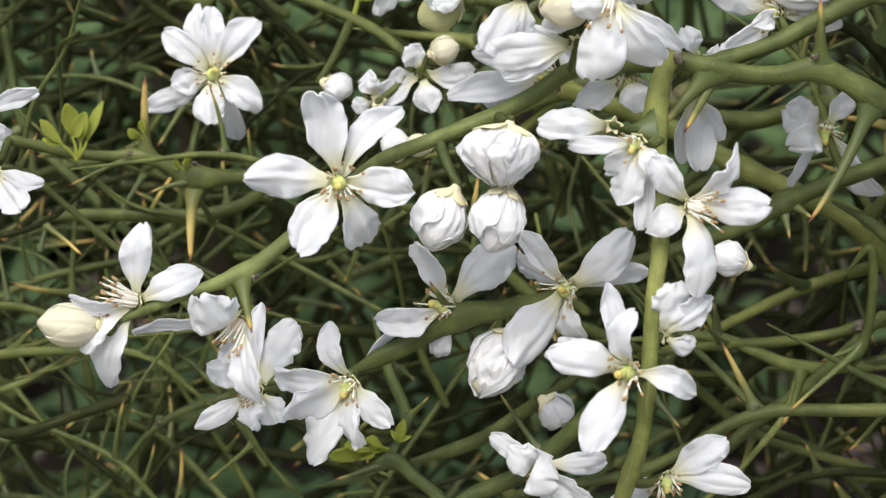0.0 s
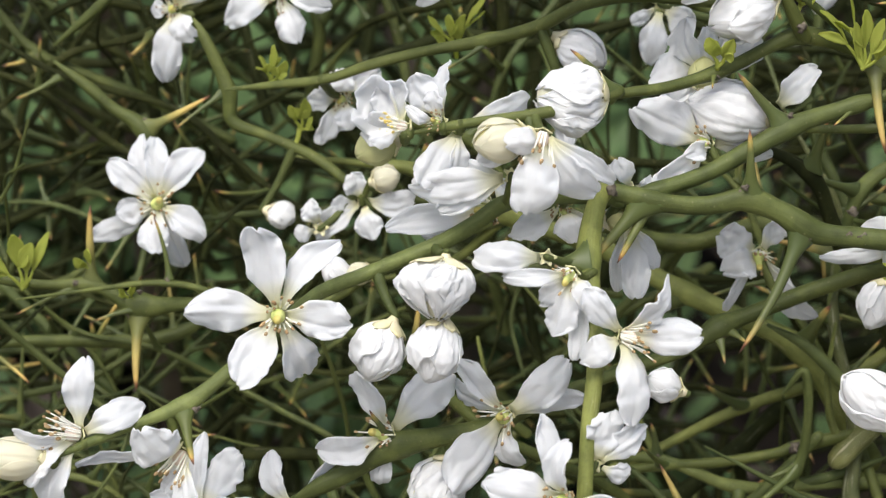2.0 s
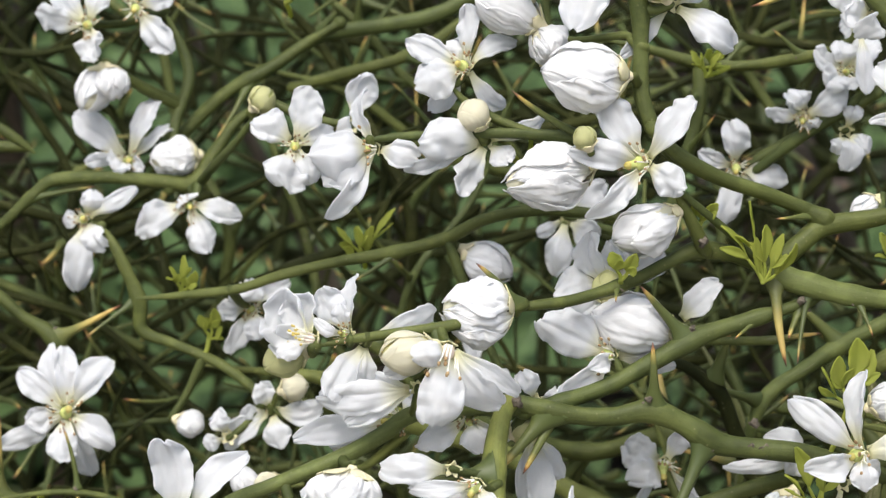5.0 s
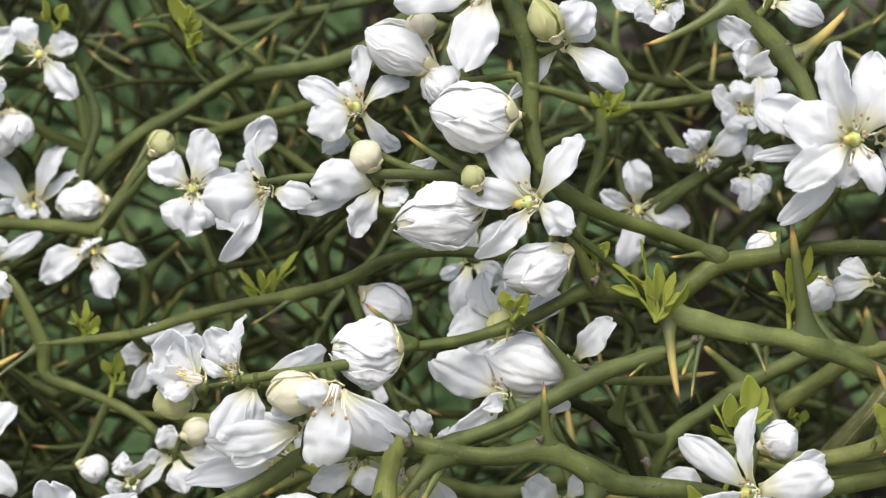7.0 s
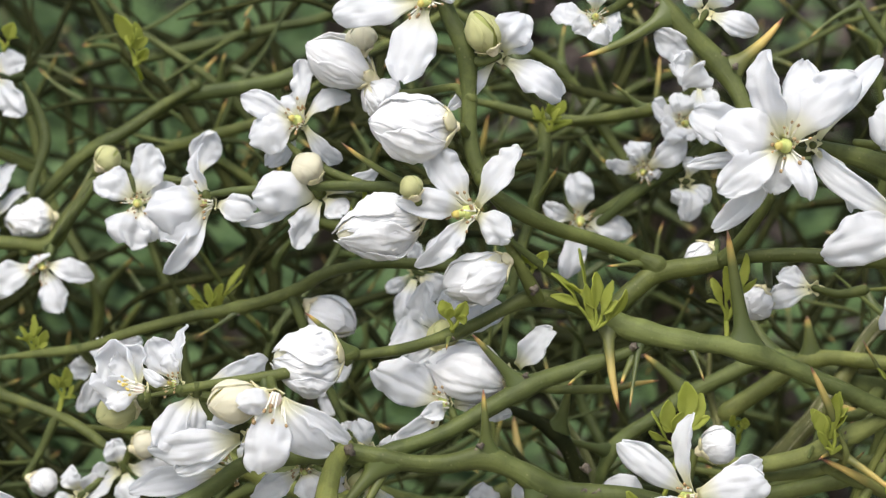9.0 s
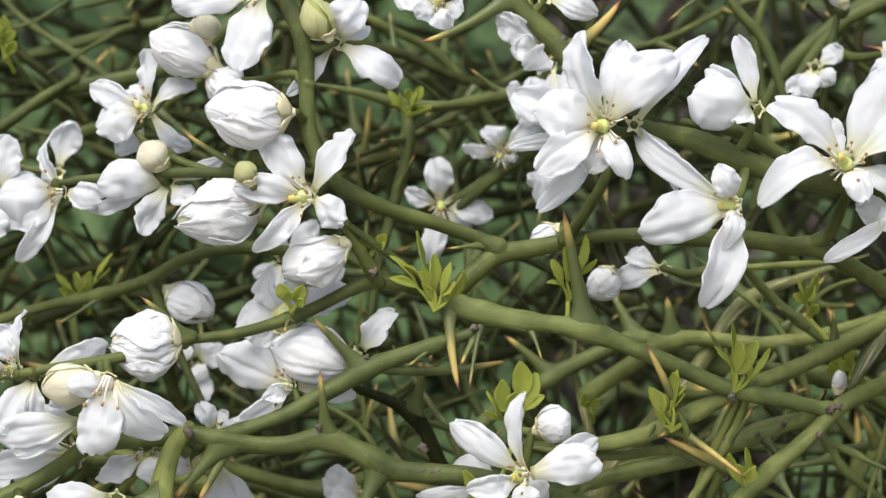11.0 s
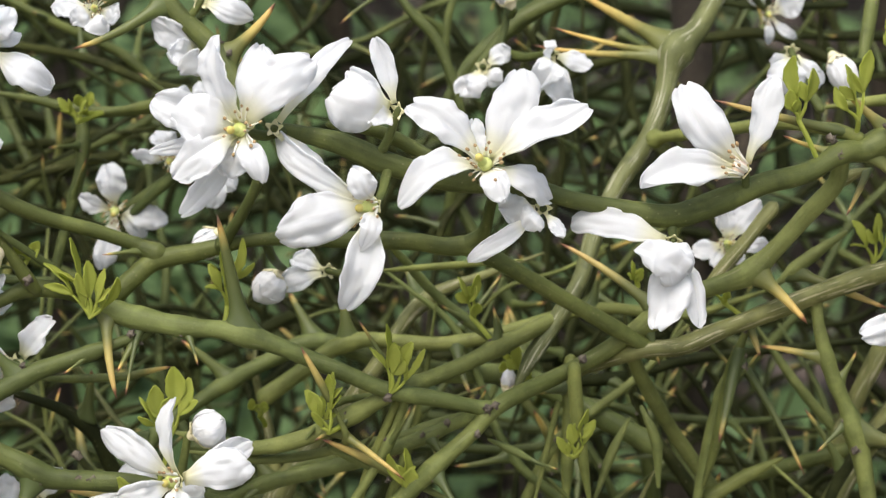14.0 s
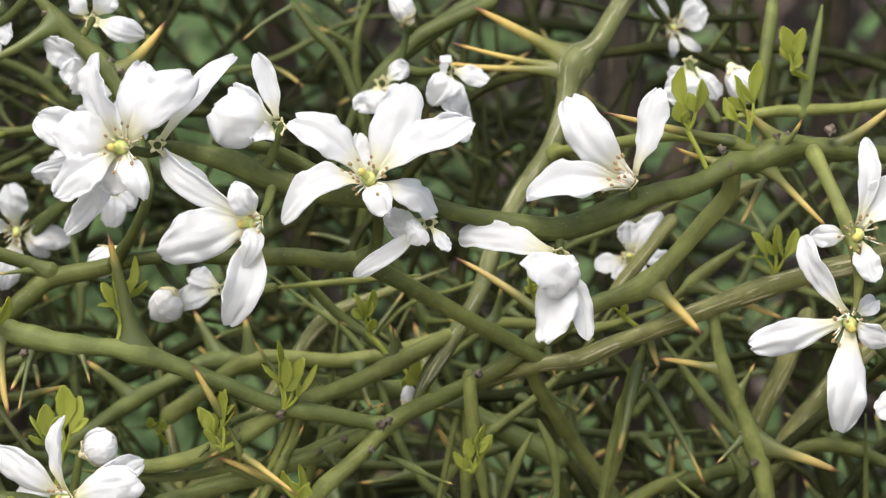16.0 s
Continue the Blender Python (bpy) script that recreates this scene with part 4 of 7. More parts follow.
scar(b, (12.9, 34.8, 16.5), 0.70)
b = branch([(-113, 78, 15.5, 0.5), (-102.9, 76, 24, 1.4), (-93, 75, 33.3, 1.6), (-86.5, 75, 37.9, 1.9), (-70, 76, 38.8, 1.9), (-55.1, 77, 37.9, 2.2), (-46, 78, 38.1, 2.9), (-40.5, 80, 46.9, 2), (-34.1, 82, 56.4, 1.7), (-28.4, 84, 60.8, 0.5)], 0, [(-94.2, 75.1, 32.2)])
thorn(b, (-94.2, 75.1, 32.2), (-74.1, 69, 36), 1.66, False, 0.96)
scar(b, (-93.1, 74.2, 33.6), 0.70)
b = branch([(-63.1, 90, 41.8, 0.6), (-51.5, 90, 52.2, 1.9), (-38.1, 90, 65.2, 2), (-24.7, 90, 73.1, 2), (-14.7, 92, 80.6, 1.8), (-6.9, 94.3, 85.7, 1.3), (-4.7, 95, 87.2, 2.2)], 0, [(-31.4, 90, 69.1)])
thorn(b, (-31.4, 90, 69.1), (-40.8, 84, 50.5), 2.04, False, 1.00)
scar(b, (-30.9, 88.7, 66.8), 0.73)
b = branch([(-17.4, 97, 78.9, 1.5), (-8.1, 97, 84.2, 2.2), (9, 97, 87.1, 2.4), (22.7, 97, 90, 2.4), (34.6, 97, 96.2, 2.2), (46.4, 97, 105.9, 2.2)], 0)
scar(b, (23.6, 95.5, 90.5), 0.90)
scar(b, (8.1, 95.5, 87.6), 0.71)
b = branch([(-93.6, 78, 45.9, 0.5), (-100.4, 78, 50.8, 1.7), (-110.5, 78, 57.2, 0.7)], 0)
scar(b, (-99.7, 76.9, 51.2), 0.65)
b = branch([(-53.5, 78, 36.6, 2.4), (-53.4, 79, 39.7, 1.5), (-52.7, 84, 55.3, 1.7), (-49.1, 88, 69.1, 1.9), (-51.9, 90, 79.4, 1.5), (-57.2, 90, 89.4, 0.5)], 0)
scar(b, (-48.3, 86.8, 69.6), 0.72)
scar(b, (-53.4, 82.9, 55.6), 0.52)
b = branch([(-111, 66, 10.7, 0.6), (-101, 66, 3.4, 1.7), (-94.4, 66, -2.2, 1.8), (-85.3, 66, -8.6, 2.3), (-79, 64, -23.2, 1.3), (-76.8, 62, -41, 0.4)], 0, [(-85.3, 66, -8.6)])
thorn(b, (-85.3, 66, -8.6), (-65.2, 60, 1.8), 2.96, True, 0.63)
scar(b, (-84.4, 64.7, -5.7), 1.06)
b = branch([(-71.7, 64, 24.5, 0.4), (-67.3, 62, 18, 1.5), (-60.5, 62, 3.4, 2), (-59.2, 62, -5.5, 1.8), (-49.6, 61, -9.4, 1.5), (-36.4, 60, -14.9, 1.5), (-26.4, 58, -21.9, 1.4), (-18, 56, -29.8, 0.4)], 0, [(-60.5, 62, 3.4)])
thorn(b, (-60.5, 62, 3.4), (-75.1, 56, -8), 1.63, False, 1.00)
scar(b, (-61.1, 60.7, 1.4), 0.70)
b = branch([(-148.3, 50, -46.8, 0.6), (-138.9, 51, -48.2, 1.6), (-129.6, 52, -49.7, 1.6), (-120, 52, -51.8, 1.6), (-110.4, 52, -52.6, 1.5), (-99.5, 53, -52.4, 1.6), (-93.1, 53, -54.5, 1.9), (-84.3, 53, -58.4, 2.7), (-68.4, 46, -56.8, 1.8), (-52.1, 38, -57.8, 1.5), (-39.1, 30, -57.6, 0.5)], 0, [(-97.9, 53, -52.9), (-84.3, 53, -58.4), (-84.3, 53, -58.4), (-100.8, 52.9, -52.4)])
thorn(b, (-97.9, 53, -52.9), (-97.5, 46, -29.4), 3.17, True, 0.20)
thorn(b, (-84.3, 53, -58.4), (-84.4, 47, -82), 3.82, True, 0.54)
thorn(b, (-84.3, 53, -58.4), (-96.6, 47, -62.3), 1.91, False, 1.00)
thorn(b, (-100.8, 52.9, -52.4), (-118.9, 46, -60.9), 1.59, False, 1.00)
scar(b, (-101.6, 46, -51.3), 1.18)
scar(b, (-83.5, 46, -53.7), 1.18)
scar(b, (-100.2, 51.9, -51.3), 1.14)
scar(b, (-87.1, 51.4, -60.9), 1.37)
scar(b, (-86.1, 51, -60.5), 0.70)
scar(b, (-102.7, 51.8, -51.9), 0.70)
b = branch([(-135.6, 85, -75.4, 0.4), (-125.6, 85, -73, 1.7), (-108.7, 84, -72.2, 2), (-90.4, 84, -72, 2), (-75.4, 84, -68.9, 1.9), (-59, 84, -57.6, 0.5)], 0)
scar(b, (-89.6, 82.7, -71.5), 0.76)
scar(b, (-109.5, 82.7, -71.8), 0.60)
b = branch([(-35.9, -7, -102.7, 0.8), (-28.6, -7, -98.7, 2.3), (-21.3, -7, -95.1, 2.5), (-14.7, -7, -91.0, 2.7), (-8.6, -7, -87.6, 3.1), (0.6, -6, -85.8, 2.7), (8.6, -4, -84.7, 2.5), (17.4, -1, -82.4, 2.3), (33.9, 6, -75.4, 1.8), (49, 12, -70.5, 1.8), (67.4, 20, -64.8, 2.1), (78, 22, -58.4, 2.3), (91.6, 24, -52.8, 2.3), (105, 26, -47.8, 2.2), (118.3, 24, -43.1, 2.1), (130.5, 10, -38.6, 0.6)], 0, [(-8.9, -7, -87.5), (78, 22, -58.4), (76.7, 21.8, -59.2)])
thorn(b, (-8.9, -7, -87.5), (-15.9, -15, -77.5), 2.33, False, 1.00)
thorn(b, (78, 22, -58.4), (84.9, 16, -62.2), 1.82, False, 1.00)
thorn(b, (76.7, 21.8, -59.2), (78.8, 16, -67.9), 1.82, False, 1.00)
scar(b, (-11, -8.9, -88.6), 0.84)
scar(b, (78.9, 19.8, -60.5), 0.70)
scar(b, (78.4, 19.8, -60.7), 0.70)
b = branch([(44.3, -15.0, -18.8, 2.4), (41.2, -22.0, -23.8, 2.5), (39.3, -30.0, -34.6, 2.8), (39.9, -36.0, -46.0, 2.3), (40.9, -41.0, -62.2, 2.1), (39.3, -44.0, -78.4, 2.0), (38.6, -46.0, -94.8, 2.0), (37.4, -46.0, -110.1, 2.1), (34.0, -45.0, -123.0, 2.2), (28.3, -42.0, -142.2, 0.9)], 2, [(39.3, -32, -35.5), (38.6, -46, -100)])
thorn(b, (39.3, -32, -35.5), (14.8, -37, -38.7), 3.06, False, 0.66)
thorn(b, (38.6, -46, -100), (46.4, -52, -107.4), 1.65, False, 1.00)
scar(b, (45.3, -20, -19.5), 2.18)
scar(b, (37.3, -33.3, -38.1), 1.10)
scar(b, (38.8, -47.4, -101.9), 0.70)
b = branch([(41.7, 51, -105, 0.4), (52.7, 51, -103.5, 1.2), (65.4, 51, -101.5, 1.4), (81.2, 51, -100.3, 1.5), (96.9, 51, -97.5, 1.6), (103.1, 51, -95.5, 1.9), (115.6, 51, -92.3, 1.8), (131.3, 51, -88.7, 0.6)], 0, [(65.4, 51, -101.5)])
thorn(b, (65.4, 51, -101.5), (57.4, 34, -93), 1.56, False, 0.84)
scar(b, (64, 49.5, -101.8), 0.70)
b = branch([(86.9, 55, -114.5, 1.2), (91.6, 55, -110.8, 1.4), (99.4, 55, -108, 1.5), (112, 55, -105, 1.6), (129.3, 55, -98.9, 0.6)], 0)
scar(b, (100, 54, -107.7), 0.60)
scar(b, (91, 54.1, -110.6), 0.50)
b = branch([(60.3, 52, -139, 0.6), (68, 52, -130.7, 1.8), (77.3, 52, -122, 1.8), (87.9, 50, -113.7, 1.8), (99.8, 48, -101.8, 1.6), (108.6, 46, -91.8, 1.6)], 0, [(77.3, 52, -122)])
thorn(b, (77.3, 52, -122), (68.5, 46, -115.1), 1.60, False, 1.00)
scar(b, (75.4, 50.6, -122), 0.70)
b = branch([(-21.4, 52, -137.1, 0.5), (-11.8, 52, -134.4, 1.8), (-2.3, 50, -130.2, 1.9), (8.7, 46, -121.9, 1.8), (19.4, 40, -113.7, 1.6), (29.7, 30, -104, 0.5)], 0)
scar(b, (9.4, 44.8, -121.5), 0.67)
scar(b, (-3, 48.8, -129.8), 0.58)
b = branch([(-12.3, 12, -142.9, 0.7), (-3.3, 12, -138, 2.2), (8.7, 10, -131.9, 2.3), (20.4, 8, -121.3, 2.4), (29, 6, -111.6, 2.3), (36, 0, -105.2, 1.9), (39.8, -30, -95.9, 0.5)], 0, [(14.5, 9, -126.6)])
thorn(b, (14.5, 9, -126.6), (2.1, 12, -109.5), 1.83, False, 1.00)
scar(b, (12.1, 8.5, -125.6), 0.70)
b = branch([(-47.1, 32, -141.3, 0.4), (-36.3, 32, -138.3, 1.5), (-27, 32, -133.3, 2), (-19, 30, -138.2, 1.7), (-9.5, 28, -145.5, 1.7), (0, 26, -154.2, 0.6)], 0, [(-27, 32, -133.3)])
thorn(b, (-27, 32, -133.3), (-42.1, 26, -138), 1.87, False, 1.00)
scar(b, (-28.3, 30.6, -135.2), 0.70)
b = branch([(-27, 32, -133.3, 2.1), (-26, 32.9, -130.9, 1.3), (-22.7, 36, -122.1, 1.5), (-27.8, 40, -110.2, 1.6), (-33.1, 46, -95.3, 0.6)], 0, [(-22.7, 36, -122.1)])
thorn(b, (-22.7, 36, -122.1), (-16.4, 30, -114.6), 1.56, False, 0.98)
scar(b, (-22.8, 34.7, -120.4), 0.70)
b = branch([(164.5, -38, 58.6, 1.8), (178.2, -38, 55, 2.9), (191.1, -38, 49.2, 3.1), (207, -36, 44.9, 3.1), (226, -34, 42.7, 2.6), (237.7, -32, 39.3, 2.3), (251, -30, 36.4, 2.6), (264.3, -29, 34.3, 3.2), (276.4, -28, 37.6, 3.3), (289, -24, 42.4, 3.0), (302, -18, 45.5, 2.7), (312.1, -13, 50.9, 2.6), (318.7, -10, 51.7, 2.5), (328.4, -8, 55.2, 2.9), (342.6, -6, 54.1, 2.6), (358.5, -4, 52, 2.4), (374.9, 0, 48.8, 2.4)], 0, [(312.1, -13, 50.9), (328.4, -8, 55.2), (319.9, -9.8, 52.2), (340.8, -6.3, 54.2), (323.6, -9, 53.5)])
thorn(b, (312.1, -13, 50.9), (296.1, -17, 55.8), 2.13, True, 1.00)
thorn(b, (328.4, -8, 55.2), (312.2, -14, 68.8), 3.36, True, 0.81)
thorn(b, (319.9, -9.8, 52.2), (337.5, -14, 32.1), 2.74, True, 0.94)
thorn(b, (340.8, -6.3, 54.2), (357.6, -14, 66.2), 3.05, True, 0.84)
thorn(b, (323.6, -9, 53.5), (331, -16, 62.1), 2.13, False, 1.00)
scar(b, (309.7, -14, 54.7), 2.04)
scar(b, (311.2, -16, 49.9), 2.04)
scar(b, (339.1, -12, 58.9), 2.27)
scar(b, (324.3, -14, 58), 1.36)
scar(b, (309.3, -14.5, 50.1), 0.77)
scar(b, (328, -9.8, 58.8), 1.21)
scar(b, (323, -11, 51.7), 0.99)
scar(b, (344.1, -8.1, 53.7), 1.10)
scar(b, (323.8, -11.3, 56.2), 0.77)
b = branch([(175.9, -30, 60.5, 1.0), (188.3, -30, 58.4, 1.8), (198.5, -28, 53.4, 1.9), (208.6, -32, 47.4, 1.3)], 0)
scar(b, (199, -28.9, 53.8), 0.60)
scar(b, (187.8, -30.9, 58.7), 0.50)
b = branch([(301.4, 60, 121.4, 3.1), (290.3, 56, 105.8, 3.1), (282.7, 52, 93.7, 3.1), (275.1, 49, 86, 3), (271.1, 46, 71.7, 2.8), (265.7, 42, 59.9, 2.8), (256.8, 38, 47.5, 2.8), (249.4, 32, 33.6, 2.8), (243.8, 26, 19.1, 2.6), (236.1, 24, 7.3, 2.5), (229.8, 20, -1.2, 2.4), (224.7, 18, -9.8, 0.7)], 1, [(276.1, 49.4, 87), (275.1, 49, 86), (275.1, 49, 86)])
thorn(b, (276.1, 49.4, 87), (245.8, 43, 104.2), 4.31, True, 0.53)
thorn(b, (275.1, 49, 86), (233.5, 43, 88.8), 2.65, True, 1.00)
thorn(b, (275.1, 49, 86), (239, 44, 94.1), 2.32, True, 1.00)
scar(b, (272, 47.8, 85.6), 1.50)
scar(b, (272.4, 47.5, 88.2), 0.95)
scar(b, (272, 47.5, 84.9), 0.84)
b = branch([(365.4, 16, 28.1, 2.9), (345.9, 15, 23.8, 2.9), (334.5, 14, 21.4, 2.9), (316.6, 12, 16.6, 2.9), (297.4, 11, 10.1, 2.7), (281.4, 10, 4.6, 2.7), (270.3, 10, 0.4, 2.7), (259.3, 10, -0.5, 2.4), (247.3, 18, -4.1, 1.9), (234.8, 24, -9.3, 0.6)], 1)
scar(b, (282.4, 8.3, 5.3), 1.02)
scar(b, (296.3, 9.3, 10.6), 0.81)
b = branch([(312.8, -10, 49.6, 2.5), (311.6, -5, 43.1, 2.6), (304.4, 0, 35.2, 2.5), (295.3, 4, 25.5, 2.5), (287.6, 6, 19.3, 2.8), (273.6, 8, 14.6, 2.4), (259.5, 10, 6.2, 2.4), (246.8, 11, -1.7, 2.3), (234, 8, -7.6, 2.3), (219.5, -2, -13.9, 2.5), (210.9, -3, -22, 2.2), (200.7, -2, -30.9, 2.4), (191.3, 0, -39.8, 2.4), (180.3, 2, -51.8, 2.4)], 2, [(289.5, 5.5, 20.9), (264.8, 9.3, 9.3), (261.3, 9.8, 7.2), (200.7, -2, -30.9)])
thorn(b, (289.5, 5.5, 20.9), (303.7, 0, 5.6), 4.04, True, 0.47)
thorn(b, (264.8, 9.3, 9.3), (237.3, 14, 30.2), 3.17, True, 0.63)
thorn(b, (261.3, 9.8, 7.2), (264.1, 9, -4.6), 1.88, False, 1.00)
thorn(b, (200.7, -2, -30.9), (210.8, -8, -47.5), 2.13, False, 1.00)
scar(b, (242.6, 6, -2.4), 1.63)
scar(b, (212.8, -6, -21.7), 1.36)
scar(b, (293.5, 3.9, 21.1), 1.45)
scar(b, (264.4, 8.7, 12.6), 1.14)
scar(b, (263.2, 8.8, 5.3), 0.70)
scar(b, (200.5, -3.5, -33.6), 0.77)
b = branch([(308.2, 14, 13, 2.9), (308.7, 14, 9.3, 1.7), (309.8, 14, 1.2, 1.9), (313, 15, -9.9, 1.9), (317.6, 16, -21.1, 2.3), (320.5, 17, -32.2, 2.7), (322.2, 18, -43.3, 2.4), (324.8, 20, -59.2, 2.4)], 2, [(311.4, 14.5, -4.4), (318.7, 16.4, -25.2), (313.6, 15.1, -11.3), (317.6, 16, -21.1)])
thorn(b, (311.4, 14.5, -4.4), (292.7, 16, -0.2), 2.54, True, 0.59)
thorn(b, (318.7, 16.4, -25.2), (341.6, 12, -33.4), 4.42, True, 0.24)
thorn(b, (313.6, 15.1, -11.3), (319.5, 14, -2.2), 1.90, False, 1.00)
thorn(b, (317.6, 16, -21.1), (307.1, 12, -30), 1.89, False, 1.00)
scar(b, (318.5, 14, -29.6), 1.88)
scar(b, (309.3, 14, -5.8), 0.92)
scar(b, (319.7, 15.1, -29.1), 1.50)
scar(b, (313.4, 14.3, -9), 0.70)
scar(b, (315, 14.6, -21.3), 0.70)
b = branch([(299.7, 70, 6.1, 0.4), (310.2, 70, -10.3, 1.5), (321.6, 70, -25, 1.5), (328.2, 70, -32, 1.5)], 2)
scar(b, (322.2, 69.1, -24.7), 0.60)
scar(b, (309.7, 69.1, -10), 0.50)
b = branch([(129.7, 12, -19.4, 0.5), (142, 6, -22.4, 1.7), (152.7, 3, -24.2, 2), (166.3, 0, -21.6, 2.2), (180, -2, -15.5, 2.2), (192, -4, -9.5, 2.2), (206.8, 5, -4.4, 2.3), (223.6, 15, 3.2, 2.4), (230.5, 20.6, 6.3, 2.4), (234.7, 24, 8.1, 2.6)], 2, [(219.4, 12.5, 1.3), (193.9, -2.9, -8.9), (173.2, -1, -18.6), (180, -2, -15.5)])
thorn(b, (219.4, 12.5, 1.3), (218.7, 9, 12.8), 2.19, False, 1.00)
thorn(b, (193.9, -2.9, -8.9), (181.8, -6, 9.7), 1.84, False, 1.00)
thorn(b, (173.2, -1, -18.6), (193.1, -9, -33.4), 2.43, True, 0.92)
thorn(b, (180, -2, -15.5), (169.3, -9, -22.1), 2.13, False, 1.00)
scar(b, (217.6, 11, 3.4), 0.79)
scar(b, (193.9, -3.9, -6.4), 0.70)
scar(b, (175.9, -2.4, -18.3), 0.88)
scar(b, (177.6, -3.8, -15.1), 0.77)
b = branch([(134.3, 4, -24.6, 0.4), (146.6, 5, -26.7, 1.2), (158.9, 6, -27.4, 1.3), (174.3, 6, -25.2, 1.3), (177.5, -4, -21.5, 1), (174.3, -8, -13.1, 0.4)], 2, [(174.3, -8, -13.1)])
thorn(b, (174.3, -8, -13.1), (166.4, -14, 2.8), 2.72, True, 0.10)
b = branch([(173.6, 6, -24.9, 1.4), (176, 5.4, -26.1, 1.3), (181.8, 4, -28.7, 1.6), (190.9, 3, -32.3, 1.5), (206, 2, -40.3, 0.6)], 2, [(190.9, 3, -32.3)])
thorn(b, (190.9, 3, -32.3), (171, -3, -22.1), 3.37, True, 0.10)
scar(b, (188.6, 2.1, -33.9), 1.21)
b = branch([(139, 22, -41, 0.7), (153.2, 21, -35.1, 2), (164.2, 20, -32.5, 2.2), (179.8, 18, -28.9, 2), (196.9, 16, -23.6, 1.9), (210.5, 12, -18, 1.7), (218, 4, -16, 1.6)], 2, [(210.5, 12, -18), (179.8, 18, -28.9), (200.3, 15, -22.2), (153.2, 21, -35.1)])
thorn(b, (210.5, 12, -18), (216, 6, -9.8), 1.55, False, 1.00)
thorn(b, (179.8, 18, -28.9), (185.7, 12, -20.6), 1.57, False, 1.00)
thorn(b, (200.3, 15, -22.2), (205.4, 9, -29.9), 2.19, False, 0.78)
thorn(b, (153.2, 21, -35.1), (145.1, 15, -43), 1.89, False, 1.00)
scar(b, (205, 10, -18.9), 1.51)
scar(b, (198.2, 13, -22.2), 1.17)
scar(b, (210.3, 10.5, -16.1), 0.70)
scar(b, (181.7, 16.3, -28.2), 0.70)
scar(b, (202.5, 13.4, -22.5), 0.79)
scar(b, (151, 19.4, -35.3), 0.70)
b = branch([(194.4, -3, -10.3, 2.2), (193.5, -2.3, -12.8, 1.2), (190.8, 0, -20.2, 1.3), (184.7, 2, -31, 1.3), (178.6, 4, -40.2, 1.2), (172.5, 6, -51, 0.4)], 2, [(188.5, 0.8, -24.3), (174.8, 5.3, -47)])
thorn(b, (188.5, 0.8, -24.3), (195.1, -6, -13.9), 1.53, False, 0.81)
thorn(b, (174.8, 5.3, -47), (170.6, 0, -54.4), 1.54, False, 0.65)
scar(b, (188.1, -0.3, -22.7), 0.70)
b = branch([(123, 3, 108.5, 0.7), (133.8, 3, 95.6, 2.4), (146, 2, 82.5, 2.7), (151.8, -5, 68.5, 2), (155.2, -12, 55.7, 1.6), (156.1, -14, 48, 1.4), (151.4, -8, 39.3, 1.6), (147.4, -4, 34, 1.7), (145.4, -2, 31.3, 2.3)], 0, [(146, 2, 82.5), (131.1, 3, 98.8)])
thorn(b, (146, 2, 82.5), (161.3, -3, 96.5), 3.94, True, 0.46)
thorn(b, (131.1, 3, 98.8), (106.1, -3, 85.2), 3.64, False, 0.40)
scar(b, (148.3, -2, 83.2), 1.35)
scar(b, (145.8, 0.5, 86.3), 1.42)
scar(b, (127.9, 1.7, 100.2), 1.31)
b = branch([(268, 40, 60.5, 3), (269.8, 36.5, 60.5, 1.7), (274.1, 28, 60.4, 1.8), (284.2, 18, 60.5, 1.8), (298.2, 5, 60.9, 1.7), (311.6, -8, 57.5, 1.7), (317.3, -10, 55.3, 1.8)], 2, [(311.6, -8, 57.5)])
thorn(b, (311.6, -8, 57.5), (278.1, -16, 65.8), 3.05, True, 0.25)
scar(b, (309.5, -9, 55.6), 1.10)
b = branch([(313.3, 24, 66.6, 0.4), (326.2, 24, 68.1, 1.4), (337.4, 24, 68.5, 1.8), (350.2, 24, 68.5, 1.5), (364.7, 24, 69.9, 1.5), (382.4, 24, 70.8, 0.5)], 2)
scar(b, (350.8, 23, 68.9), 0.60)
scar(b, (336.7, 22.8, 68.8), 0.54)
b = branch([(337.4, 24, 67.7, 1.9), (340.4, 24, 80.4, 1.4), (342.9, 24, 90.8, 1.1), (344.4, 24, 98, 0.3)], 2)
scar(b, (343.4, 23.3, 91.1), 0.60)
scar(b, (339.8, 23.1, 80.7), 0.50)
b = branch([(327.6, 40, 68.1, 0.5), (329.6, 42, 83.1, 1.8), (332.7, 44, 98.1, 2), (335.3, 46, 113.3, 0.7)], 2)
scar(b, (333.5, 42.7, 98.6), 0.75)
scar(b, (328.9, 40.8, 83.4), 0.55)
b = branch([(334, -14, 53.1, 2.3), (336.1, -22, 44.8, 1.9), (339.9, -27, 32.4, 1.9), (342.1, -28, 20.5, 1.6), (340.7, -26, 8.8, 0.4)], 2)
scar(b, (340.6, -28.2, 32.9), 0.72)
scar(b, (335.3, -23.2, 45.2), 0.58)
b = branch([(256.5, 14, -0.4, 2.4), (257.8, 17.3, -2.9, 1.9), (260.7, 25, -8.5, 2.1), (268.7, 40, -21, 2.1), (276.5, 48, -32.1, 2.1), (284.6, 50, -43.9, 2.1), (294, 50, -59, 0.7)], 2)
scar(b, (269.5, 38.6, -20.5), 0.80)
scar(b, (259.9, 23.7, -8.1), 0.62)
b = branch([(240.3, 20, -3.1, 1.9), (239.6, 20, -15.7, 2), (238.7, 20, -29.9, 1.9), (237.5, 20, -45.5, 0.7)], 2, [(240, 20, -9.4)])
